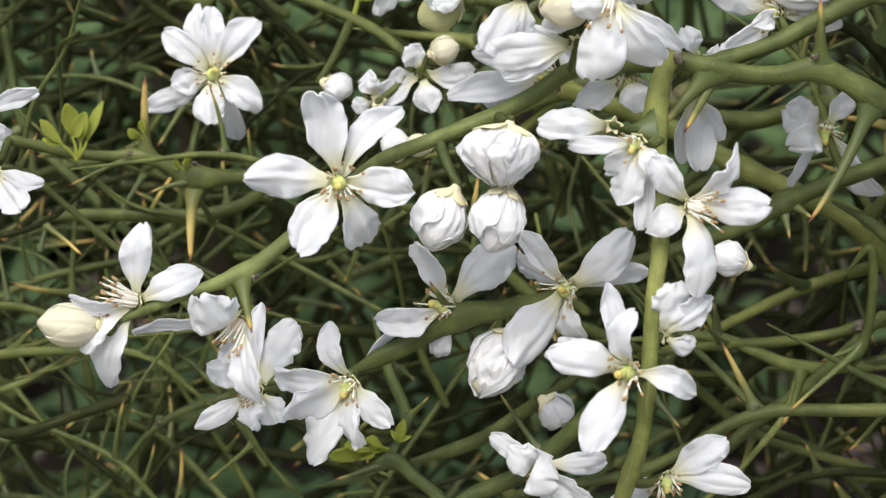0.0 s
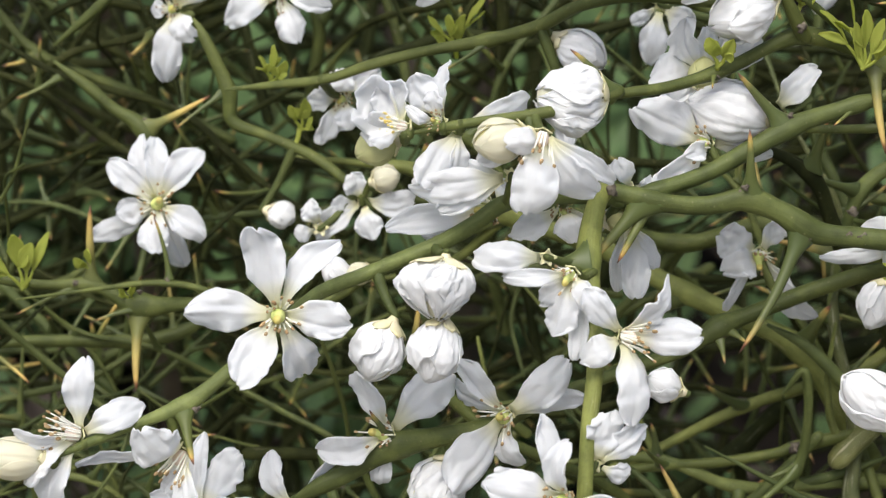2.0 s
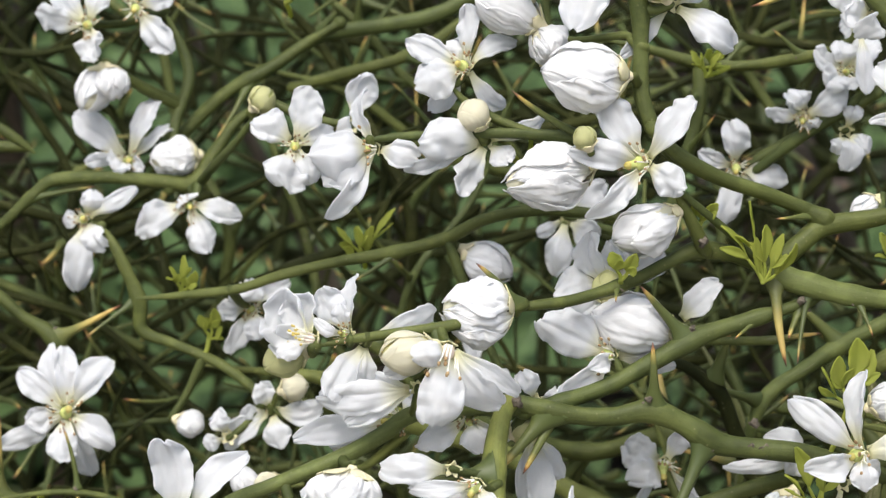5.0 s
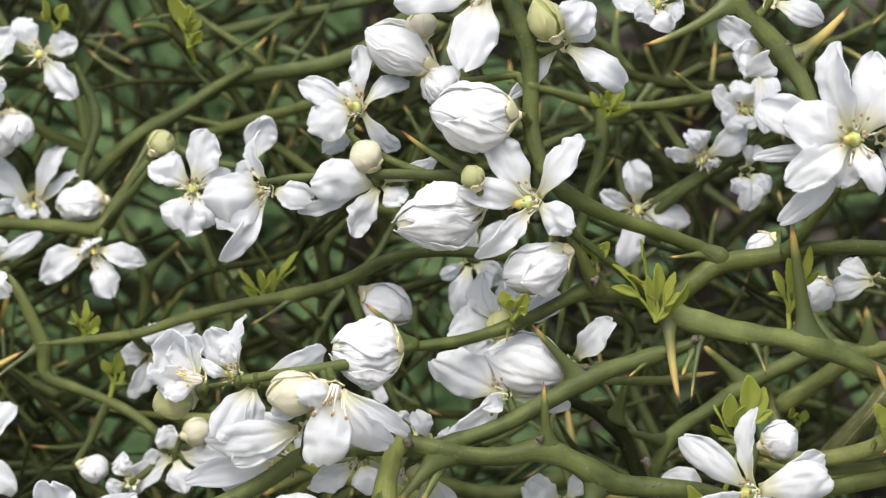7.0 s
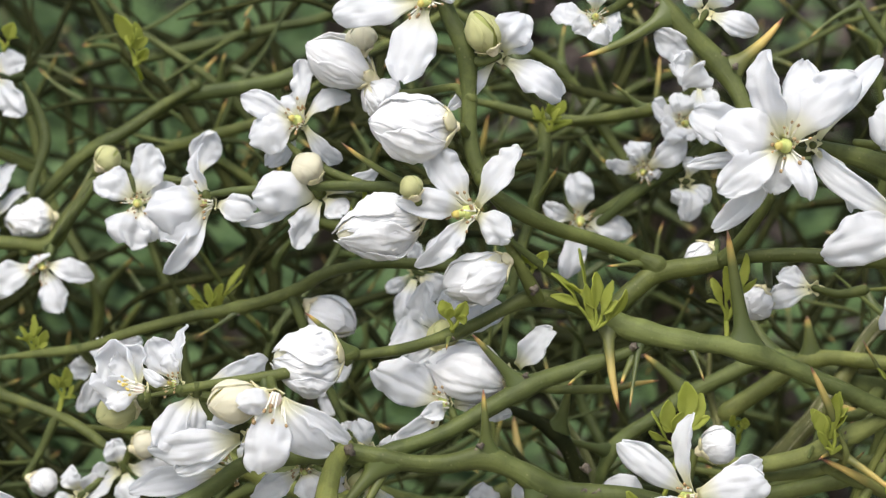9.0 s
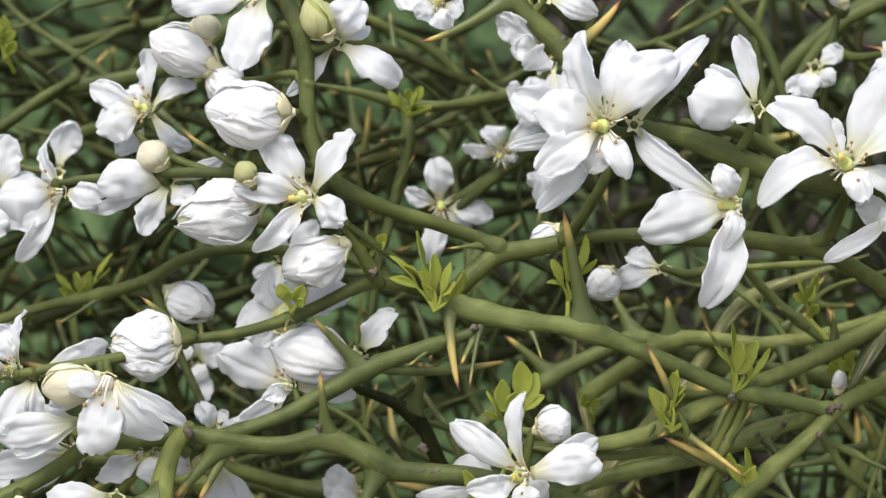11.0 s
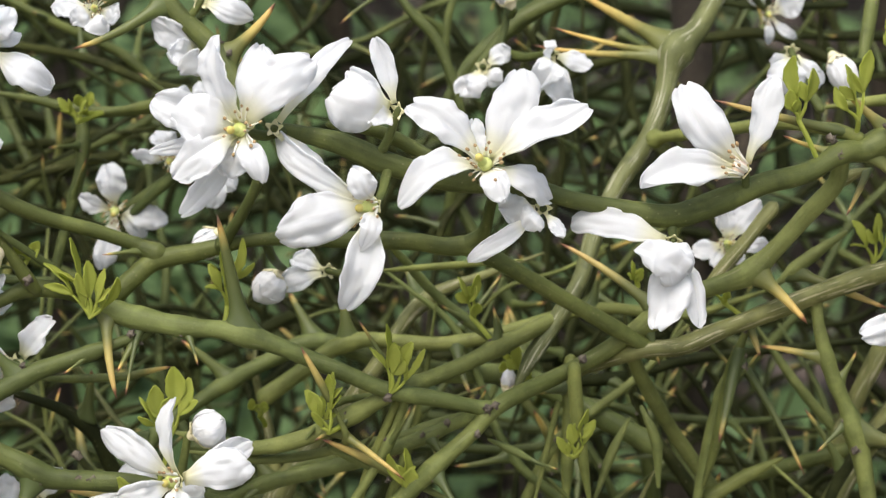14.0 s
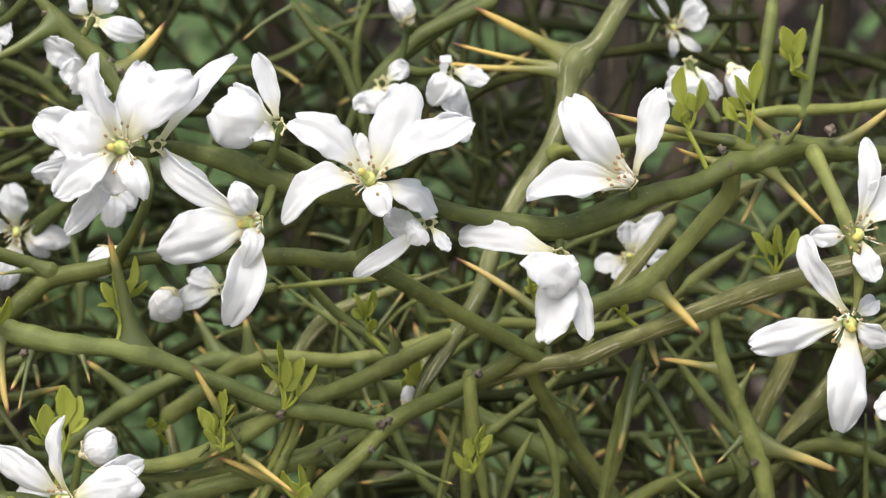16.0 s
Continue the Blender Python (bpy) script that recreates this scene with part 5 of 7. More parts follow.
thorn(b, (240, 20, -9.4), (229.5, 14, -11.4), 2.53, False, 0.66)
scar(b, (238.7, 18.4, -11.6), 0.91)
b = branch([(376.3, 64, 13.1, 3.2), (355.3, 64, -3.1, 3.2), (339.4, 64, -19.5, 3.2), (327, 64, -35.9, 3.2), (318.1, 64, -49.1, 3.1), (307.6, 64, -62.1, 3.1)], 1)
scar(b, (328.3, 62, -35.1), 1.20)
scar(b, (338.2, 61.9, -18.9), 0.96)
b = branch([(341.5, 60, 10.7, 2.6), (334.2, 60, -4.2, 2.9), (327.3, 62, -17.4, 2.9), (320.3, 64, -34.1, 2.6)], 1)
scar(b, (328.5, 60.1, -16.7), 1.10)
scar(b, (333, 58.1, -3.6), 0.86)
b = branch([(188.5, 10, 32.6, 0.4), (194.5, 20, 26.6, 1.2), (203.8, 28, 16.3, 1.4), (214.8, 30, 7.2, 1.4), (227.4, 32, -2.8, 0.4)], 2, [(212, 29.5, 9.5), (222.7, 31.3, 1)])
thorn(b, (212, 29.5, 9.5), (204.5, 24, 13.8), 1.60, False, 0.81)
thorn(b, (222.7, 31.3, 1), (219.6, 25, 11.8), 1.92, False, 0.46)
scar(b, (210.5, 28.3, 9), 0.70)
b = branch([(186.6, 18, 23.6, 0.3), (197.6, 18, 24.2, 0.9), (210.3, 18, 24.8, 1.1), (227.7, 20, 25.7, 0.3)], 2)
scar(b, (210.7, 17.3, 25.1), 0.60)
scar(b, (197.3, 17.4, 24.4), 0.50)
b = branch([(88.8, 20, -3.6, 0.4), (101.5, 20, -4.2, 1.2), (117.3, 20, -3.8, 1.1), (123.6, 20, -2.8, 0.4)], 0, [(117.3, 20, -3.8)])
thorn(b, (117.3, 20, -3.8), (129.6, 14, -1.5), 2.21, True, 0.11)
b = branch([(73.7, 60, 80.9, 0.5), (87.1, 60, 78.2, 1.4), (100.5, 60, 74.7, 1.9), (113.9, 60, 74.2, 1.6), (127.3, 60, 76.1, 1.6), (140.7, 60, 78.5, 1.3), (150.8, 60, 83.4, 0.4)], 0)
scar(b, (114.5, 59, 74.6), 0.60)
scar(b, (99.7, 58.8, 75.1), 0.56)
b = branch([(100.5, 60, 74.7, 1.9), (100.6, 60, 70.4, 1.9), (100.8, 60, 65.5, 2), (99.5, 60, 55.4, 1.7), (95.2, 60, 40.3, 1.6), (91.8, 60, 27, 1.4), (88.3, 60, 5.3, 0.5)], 0, [(100.6, 60, 64.2), (97.9, 60, 49.7)])
thorn(b, (100.6, 60, 64.2), (92.8, 44, 62.5), 1.65, False, 1.00)
thorn(b, (97.9, 60, 49.7), (103.5, 44, 59.1), 1.65, False, 1.00)
scar(b, (100.1, 57.6, 62.8), 0.70)
scar(b, (99.4, 58.1, 49.9), 0.70)
b = branch([(148.4, 40, 65.7, 1.7), (145.9, 41.1, 64.1, 1.5), (137, 45, 58.6, 1.7), (123.8, 50, 51.1, 1.7), (112.2, 53, 44, 1.3)], 0)
scar(b, (137.7, 43.9, 59), 0.64)
scar(b, (145.3, 40.2, 64.4), 0.50)
b = branch([(192.9, 60, 109.9, 0.5), (199.5, 60, 100.6, 1.6), (206, 60, 93, 1.6), (211.7, 60, 77, 1.4), (214, 60, 64.4, 0.5)], 0, [(193.7, 60, 108.7)])
thorn(b, (193.7, 60, 108.7), (177.3, 54, 97.5), 1.67, False, 0.83)
scar(b, (193.3, 59.1, 107), 0.70)
b = branch([(251.6, 62, 107.9, 2.3), (241.5, 62, 103.8, 2.3), (229.7, 62, 98, 2.2), (219.5, 62, 86.3, 1.7), (214.4, 62, 78, 1.4)], 0)
scar(b, (230.6, 60.6, 98.5), 0.82)
scar(b, (240.6, 60.5, 104.2), 0.69)
b = branch([(227.9, 48, 106.1, 0.3), (226.5, 48, 97.9, 1), (223.6, 48, 86.3, 1), (221, 48, 74.8, 0.3)], 0)
scar(b, (224, 47.4, 86.6), 0.60)
scar(b, (226.1, 47.4, 98.1), 0.50)
b = branch([(260.6, 80, 117, 2.7), (250.1, 80, 112.1, 2.7), (237.7, 80, 104.6, 2.7), (223.6, 80, 94.5, 2.5), (213, 80, 83.5, 2.1), (203.9, 80, 66.5, 0.6)], 0)
scar(b, (224.6, 78.4, 95.2), 0.96)
scar(b, (236.7, 78.3, 105.1), 0.80)
b = branch([(258.1, 40, -19.9, 0.4), (252.9, 40, -29.5, 1.4), (247.7, 40, -42.2, 0.5)], 2)
scar(b, (253.5, 39.1, -29.1), 0.60)
b = branch([(289.1, 35, -1.3, 0.6), (285.6, 36, -10.9, 1.8), (282.3, 38, -20.6, 1.8), (278.7, 40, -36.7, 1.8), (275.1, 40, -49.5, 0.6)], 2, [(288.6, 35.1, -2.5), (288.2, 35.3, -3.7), (284.8, 36.5, -13.3)])
thorn(b, (288.6, 35.1, -2.5), (306.4, 29, -37.3), 2.91, False, 0.28)
thorn(b, (288.2, 35.3, -3.7), (293.5, 34, -11.1), 1.95, False, 0.84)
thorn(b, (284.8, 36.5, -13.3), (294.9, 30, -1.5), 1.62, False, 1.00)
scar(b, (291.3, 34.3, -2.9), 1.05)
scar(b, (287.9, 34.4, -5.9), 0.70)
scar(b, (284.9, 35.2, -11.3), 0.70)
b = branch([(302.4, 45, -32.8, 0.5), (292.5, 46, -37.4, 2), (280.8, 46, -43.6, 2.1)], 2)
scar(b, (293.3, 44.7, -36.9), 0.75)
b = branch([(107.8, 50, 72.8, 0.5), (119.2, 50, 74.4, 1.5), (130.1, 48, 76.4, 1.5), (139.4, 46, 79.6, 0.5)], 0, [(128.8, 48.3, 76.1)])
thorn(b, (128.8, 48.3, 76.1), (119.2, 44, 83.6), 1.98, False, 0.64)
scar(b, (126.8, 47.2, 75.8), 0.71)
b = branch([(149.7, 40, 71.4, 0.6), (140.6, 42, 61.7, 1.6), (128.4, 45, 53.6, 1.8), (116.5, 50, 43.9, 1.4)], 0)
scar(b, (129.2, 43.8, 54.1), 0.68)
scar(b, (140, 40.9, 62.1), 0.50)
b = branch([(96.4, 30, -77.5, 0.4), (102, 28, -71, 1.3), (103.5, 30, -83.5, 1.3), (102.3, 34, -96.5, 1.3), (97, 36, -111.1, 0.4)], 0, [(101, 34.5, -100.2), (101.7, 34.3, -98.3)])
thorn(b, (101, 34.5, -100.2), (80.6, 24, -116.2), 2.16, False, 0.33)
thorn(b, (101.7, 34.3, -98.3), (90.2, 34, -103.1), 1.56, False, 0.78)
scar(b, (100.9, 36, -93.4), 2.56)
scar(b, (100.1, 33.8, -97.7), 0.70)
b = branch([(93.1, 40, -59.6, 0.5), (104.1, 38, -65.5, 1.6), (115.1, 36, -76.1, 2), (121.3, 34, -83.6, 1.6), (127.8, 34, -91.4, 0.6)], 0)
scar(b, (116, 34.7, -75.6), 0.77)
scar(b, (103.5, 36.9, -65.1), 0.50)
b = branch([(299.5, 30, 38.6, 2.2), (292.7, 30, 30.7, 2.1), (284.6, 32, 21.3, 1.9), (276.4, 34, 11.9, 0.6)], 1)
scar(b, (285.4, 30.7, 21.8), 0.74)
scar(b, (291.9, 28.7, 31.1), 0.62)
b = branch([(318.5, 20, 31.1, 0.7), (307.4, 22, 23.6, 1.9), (297.8, 24, 15.9, 0.6)], 2, [(303.8, 22.8, 20.7)])
thorn(b, (303.8, 22.8, 20.7), (330.1, 18, 9), 3.19, True, 0.29)
scar(b, (306.4, 21.8, 22.2), 1.15)
b = branch([(322.8, 6, 47.6, 0.5), (318.4, 8, 46.3, 1.7), (313.6, 8, 43.4, 1.7), (310.5, 10, 38.9, 0.6)], 1, [(322.8, 6, 47.6)])
thorn(b, (322.8, 6, 47.6), (314.2, -6, 34.4), 2.15, True, 0.48)
scar(b, (323.6, 4.6, 45.8), 0.78)
b = branch([(-7.3, -33, -5.6, 0.3), (2.3, -32, -3.7, 1.1), (13.7, -31, -1.9, 1.4), (26.5, -30, 0, 1.5), (36.7, -26, 2.7, 1.5), (43.6, -22.4, 4.8, 1.4), (46.3, -21, 5.6, 1.4)], 0, [(45.1, -21.6, 5.2)])
thorn(b, (45.1, -21.6, 5.2), (33.8, -28, 16.2), 2.61, False, 0.19)
scar(b, (42.8, -22.6, 4.7), 0.94)
b = branch([(-23.6, 40, 60.5, 0.3), (-31.3, 46, 49.9, 1.1), (-39.2, 60, 42.4, 1.3), (-44.8, 73.4, 37.2, 1.3), (-45.9, 76, 36.2, 2.4)], 0)
scar(b, (-38.7, 59.2, 42.7), 0.60)
scar(b, (-31.7, 45.3, 50.1), 0.50)
b = branch([(51.3, 0, 77.8, 0.3), (60.2, -4, 75.3, 1), (71.9, -10, 76.4, 1.1), (74.1, -11, 74.9, 1.2), (76.3, -12, 73.3, 2.3)], 0)
scar(b, (72.4, -10.7, 76.7), 0.60)
scar(b, (59.8, -4.7, 75.5), 0.50)
b = branch([(124.5, -8, -81.8, 0.4), (129.4, -6, -85, 1.1), (137.6, -2, -91.5, 1.2), (146.9, 0, -94.7, 1.3), (156.4, 4, -86.1, 0.5)], 0)
scar(b, (138, -2.7, -91.2), 0.60)
scar(b, (128.9, -6.7, -84.8), 0.50)
b = branch([(191.8, 0, -12.1, 1.4), (187.5, 2, -21.5, 1.3), (182.6, 5, -32.2, 1.2), (179.6, 8, -43, 1.2)], 2)
scar(b, (183, 4.2, -31.9), 0.60)
scar(b, (187, 1.1, -21.2), 0.50)
b = branch([(161.2, 26, -31, 0.7), (174.1, 24, -27.8, 2), (185.3, 21, -24.5, 2), (194.8, 19, -22.6, 1.9), (205.1, 16, -19, 1.9), (216, 12, -16.7, 1.7)], 2, [(198.6, 17.9, -21.2)])
thorn(b, (198.6, 17.9, -21.2), (202.4, 12, -29.2), 1.10, False, 1.00)
scar(b, (200, 16.2, -22.2), 0.70)
b = branch([(240.1, 4, -4.9, 1.9), (240.7, 7, -15.5, 1.9), (242.1, 11, -28.1, 1.7), (244, 15, -41.5, 0.6)], 2)
scar(b, (242.8, 9.9, -27.6), 0.66)
scar(b, (240, 5.8, -15.1), 0.56)
b = branch([(236.2, 18, -14.8, 0.9), (232.8, 20, -28.1, 0.9), (229.3, 22, -41.5, 0.4)], 2)
scar(b, (233.2, 19.4, -27.9), 0.60)
b = branch([(216.5, 8, -23.8, 0.5), (223.3, 6, -27, 1.2), (228.9, 5, -30.2, 0.3)], 2, [(228.2, 5.1, -29.8)])
thorn(b, (228.2, 5.1, -29.8), (234.6, -1, -32), 1.23, False, 0.66)
b = branch([(290.9, 22, 6.5, 0.7), (285.4, 26, -9.2, 1.9), (282.2, 30, -25.2, 1.7), (278, 34, -39.6, 0.6)], 0, [(287.4, 24.5, -3.3), (290.9, 22, 6.5)])
thorn(b, (287.4, 24.5, -3.3), (280.7, 17, -26.8), 3.81, False, 0.16)
thorn(b, (290.9, 22, 6.5), (293.3, 19, -3.1), 2.55, True, 0.71)
scar(b, (278.1, 24, -10.6), 1.19)
scar(b, (289.7, 23.3, -5.8), 1.37)
scar(b, (289.5, 20.7, 4.2), 0.92)
b = branch([(263.2, 14, -38.1, 0.6), (262.6, 12, -25.6, 1.6), (258.8, 10, -16.1, 0.6)], 2)
scar(b, (263.2, 11, -25.2), 0.61)

# blossoms: the middle, the petals (way to the tip, width, arch, twist), the facing and the foot of the stalk
flower((-37.9, -38, -50.8), [(-22.6, 2.0, 0.7, 11.6, None, None), (-5.5, -2.0, 23.0, 11.0, None, None), (13.3, 3.0, 19.4, 9.0, 2.0, 25.0), (18.5, -3.0, -1.2, 10.2, None, None), (-9.2, -6.0, -17.6, 11.2, None, None), (7.4, 10.0, -16.5, 11.0, None, None)], (0.0, -0.99, -0.1), (-37.2, -26.5, -53.9), 1, False)
flower((-79.3, 51.0, -29.0), [(-14.6, 1.0, 11.6, 8.0, 2.0, 0.0, 0.2), (-6.1, 3.0, 19.4, 7.0, 2.0, 10.0), (-0.7, 1.0, 18.9, 7.0, 1.0, -15.0, 0.4), (12.4, 0.0, 15.6, 9.6, 2.0, 0.0, 0.3), (3.8, 4.0, 13.1, 6.0, 1.0, 10.0), (13.6, -5.0, -9.1, 9.0, 2.0, 5.0, 0.2), (0.7, -6.0, -14.4, 9.4, 2.0, -5.0, -0.2), (-18.9, 7.0, -10.2, 7.0, 1.0, 0.0), (7.6, 9.0, -20.4, 7.4, 1.0, 10.0), (-11.9, 2.0, -3.3, 8.6, 1.0, 0.0)], (0.05, -1.0, 0.05), (-78.2, 63.2, -29.8), 1, False)
flower((-135, 20, -54.5), [(14.2, -5.0, -3.1, 5.5, None, None), (9.9, -6.0, -11.1, 9.4, None, None), (-8.4, 0.0, -0.2, 8.3, None, None), (0.7, 0.0, 12.2, 6.1, None, None)], (0.00, -0.98, -0.20), (-136.6, 51.3, -48.6), 1, False)
flower((-137.8, 15, -41.4), [(16.9, -5.0, 8.9, 5.4, None, None), (8.3, 0.0, -3.3, 3.9, None, None), (-7.6, 0.0, 8.1, 7.5, None, None)], (0.00, -0.98, -0.20), (-142.4, 50.6, -47.7), 1, False)
flower((-88.3, -36, -81.9), [(1.5, -2.0, 19.2, 8.1, None, None), (15.2, 0.0, 8.7, 8.4, None, None), (-14.7, -6.0, 1.1, 4.7, 2.0, 30.0), (-7.8, 0.0, -21.3, 9.2, None, None), (-11.7, -4.0, -12.5, 6.4, None, None)], (-0.85, -0.49, 0.20), (-86.1, -37.1, -84.1), 2, False)
flower((-62, -34, -86.8), [(-9.6, -10.0, 9.2, 13.7, 5.0, 0.0, -0.4), (-26.6, 3.0, -1.1, 5.0, 1.0, 30.0), (4.9, -7.0, -18.8, 9.2, 3.0, None), (-4.3, 2.0, -10.3, 6.2, None, None)], (-0.50, -0.43, -0.75), (-65.6, -34.3, -76), 2, False)
flower((-60.4, -10, -107.5), [(-12.7, -2.0, 6.2, 8.8, None, None), (-15.4, -2.0, -10.0, 5.8, None, None), (0.2, -4.0, -9.6, 9.9, None, None), (10.1, 2.0, 17.7, 10.8, 0.0, 15.0), (-0.0, 3.0, 22.0, 5.5, None, None), (6.0, 0.0, -8.4, 8.5, None, None)], (-0.70, -0.71, -0.00), (-35.4, -7, -102.9), 1, False)
flower((-35.9, -10, -105.1), [(-7.0, 0.0, 14.8, 7.3, 2.0, 10.0), (-19.4, -2.0, 2.2, 8.2, None, None), (-17.6, -4.0, -7.4, 11.1, None, None), (-10.3, 2.0, -21.4, 10.2, None, None), (11.4, -2.0, -10.3, 7.3, 3.0, None), (3.4, -4.0, -16.0, 9.3, None, None)], (-0.60, -0.62, -0.50), (-35.4, -7, -102.9), 1, False)
flower((-11.4, -9.0, -84.6), [(-7.5, 0.0, 17.1, 7.0, 2.0, 10.0, 0.4), (17.0, 3.0, 15.5, 11.5, 3.0, 0.0, -0.3), (-17.9, -3.0, -4.2, 8.6, 2.0, 15.0, 0.3), (-21.0, 5.0, -13.3, 4.5, 0.0, 50.0), (-2.0, 6.0, -15.4, 6.0, 1.0, 10.0)], (-0.75, -0.6, 0.1), (-8.9, -7, -87.5), 1, False)
flower((19.4, -5, -79.9), [(-12.2, 0.0, 15.0, 7.0, None, None), (15.7, -4.0, 14.6, 10.5, None, None), (-13.5, 4.0, 8.0, 6.7, 1.0, 30.0), (-15.6, -8.0, -18.3, 12.3, None, None), (3.6, 0.0, -13.3, 7.0, None, None), (20.9, 6.0, 4.5, 6.1, None, None)], (-0.50, -0.84, -0.20), (19.5, -0.4, -81.9), 1, False)
flower((33.4, -57, -92.8), [(-19.7, -2.0, 4.2, 9.4, 3.0, -10.0, -0.3), (0.3, -6.0, 15.7, 7.0, 4.0, 25.0, 0.5), (-6.5, 3.0, 20.3, 6.6, 2.0, -20.0), (16.3, 0.0, -4.5, 6.6, 2.0, 20.0, 0.4), (-10.2, -6.0, -18.6, 9.8, 3.0, 10.0, -0.3), (-17.6, 6.0, 5.2, 6.0, 1.0, 20.0)], (-0.5, -0.86, -0.1), (38.9, -46, -94.8), 1, False)
flower((41.3, -44, -86.6), [(3.5, -2.0, 13.2, 9.7, None, None), (12.2, 0.0, 10.3, 7.8, None, None), (8.5, 3.0, -2.0, 5.8, None, None)], (0.10, -0.91, -0.40), (39.1, -44.8, -86.3), 0, False)
flower((48.1, -44, -54.1), [(18.5, -2.0, 1.3, 9.8, 2.0, 8.0, -0.2), (9.9, -3.0, 14.9, 7.4, 3.0, -25.0, 0.4), (-10.4, -2.0, 12.6, 7.6, 3.0, 20.0), (-10.6, -3.0, -5.9, 8.0, 2.0, -10.0), (2.1, -5.0, -21.1, 9.0, 2.0, 0.0, -0.3)], (0.75, -0.65, -0.1), (42.2, -41.4, -54.1), 2, False)
flower((34.5, -40, -39.2), [(-16.1, -4.0, -0.7, 4.7, 3.0, None), (-4.4, 0.0, -15.4, 9.4, 0.0, None), (5.8, -4.0, -8.4, 5.8, None, None), (2.7, 2.0, -21.1, 5.3, None, None), (-7.5, 3.0, -7.6, 5.5, None, None)], (-0.60, -0.53, -0.60), (40, -35, -39.3), 1, False)
flower((28.7, -38, -35.8), [(-18.0, 0.0, 0.6, 8.6, 6.0, None)], (0.00, -0.95, -0.30), (39.3, -32, -35.5), 0, False)
flower((50.4, 0, -28.8), [(3.2, -4.0, -19.6, 8.5, None, None), (-1.7, 3.0, -18.5, 5.2, None, None), (-5.9, 0.0, 2.0, 4.7, None, None), (9.5, 4.0, -12.4, 5.0, None, None)], (0.00, -0.87, -0.50), (51.8, -13.3, -21), 0, False)
flower((88.9, 31, -39.3), [(-10.9, 0.0, 6.6, 11.6, 6.0, None), (-9.7, -4.0, -4.2, 9.2, 4.0, None), (7.6, 0.0, 9.3, 7.3, None, None), (16.7, 5.0, -17.7, 8.2, None, None), (-8.4, 4.0, -16.2, 3.1, None, None), (10.3, 4.0, -15.4, 6.1, None, None)], (-0.10, -0.79, -0.60), (94.9, 24.5, -51.5), 1, False)
flower((13.6, -5, -126.5), [(-13.0, 2.0, 7.5, 5.6, None, None), (-8.2, -4.0, 5.8, 9.4, 5.0, None), (4.3, -8.0, -2.0, 13.0, 5.0, None), (13.5, 0.0, -9.4, 7.1, None, None), (18.2, 4.0, 1.2, 6.5, None, None)], (0.00, -0.71, -0.70), (14.5, 9, -126.6), 1, False)
flower((44.7, -30, -124.4), [(15.2, 0.0, 10.2, 9.0, None, None), (21.0, -2.0, -0.0, 8.2, None, None), (-13.2, -4.0, -5.3, 7.6, None, None), (-9.4, 3.0, -0.9, 6.2, None, None)], (0.20, -0.84, -0.50), (34.7, -43.8, -121.8), 1, False)
flower((-7.3, -33, -3.9), [(-12.7, 5.0, 6.6, 16.0, -5.0, 0.0, 0.8), (-7.3, 4.0, 10.4, 11.0, -4.0, 0.0, 0.6), (-8.3, -3.0, -3.5, 5.0, 1.5, 0.0, -0.3), (-11.5, 3.0, -0.8, 9.0, -3.0, 0.0, 0.5)], (-0.94, -0.3, 0.15), (-6.1, -32.9, -5.3), 2, True)
flower((1.1, -31, -2.4), [(-6.5, 0.0, 11.6, 9.4, 0.0, 10.0), (2.6, 2.0, 15.2, 6.3, 2.0, 25.0), (-8.0, -2.0, 2.8, 3.7, None, None), (-1.8, -3.0, 7.5, 5.7, None, None)], (-0.70, -0.71, 0.10), (2.3, -32, -3.7), 1, False)
flower((6.3, -30, -4.3), [(-9.4, -2.0, -14.6, 8.6, None, None), (-0.7, 1.0, -12.1, 6.0, None, None), (18.3, 6.0, 8.6, 7.4, 3.0, None)], (0.00, -0.71, -0.70), (6.6, -31.6, -3), 0, False)
flower((19, -30, -16.1), [(-24.3, -2.0, -3.7, 9.4, 4.0, None), (-17.7, -1.0, -8.5, 6.0, None, None), (-13.7, 4.0, 2.1, 6.3, None, None)], (-0.50, -0.81, -0.30), (18.5, -18, -23.1), 0, False)
flower((26.9, -39.0, -5.2), [(-3.9, -3.0, -19.0, 12.4, 3.0, 0.0, -0.3), (12.6, 1.0, -15.2, 11.0, 3.0, -12.0, -0.3), (19.4, 6.0, -12.0, 5.0, 1.0, 20.0), (-9.0, -6.0, -2.1, 7.2, 3.0, 0.0, -0.4), (-15.5, 7.0, -6.3, 7.4, None, None)], (-0.2, -0.45, -0.87), (24.9, -30.1, -0.2), 2, False)
flower((15.0, -12.5, -25.2), [(-27.4, 0.0, -5.4, 8.2, 2.5, 10.0, 0.3), (-14.1, 3.0, 2.0, 7.0, 2.0, 0.0), (-18.1, 2.0, -7.8, 6.5, 2.0, 20.0), (6.1, 2.0, 6.6, 7.0, None, None)], (-0.6, -0.7, -0.1), (14.3, -19, -25.9), 1, False)
flower((33.3, -12, -24.6), [(3.3, -4.0, -8.9, 8.5, None, None), (-13.4, 0.0, -7.6, 8.5, None, None), (11.3, 3.0, -4.9, 6.2, None, None), (-4.4, 4.0, 5.1, 6.5, None, None)], (0.00, -0.71, -0.70), (33.1, -15.9, -21.3), 1, False)
flower((50.8, -8, -20.1), [(-3.3, -3.0, 8.2, 5.9, None, None), (5.4, 0.0, 3.4, 4.4, None, None)], (0.00, -1.00, 0.00), (53.1, -13, -20.7), 0, False)
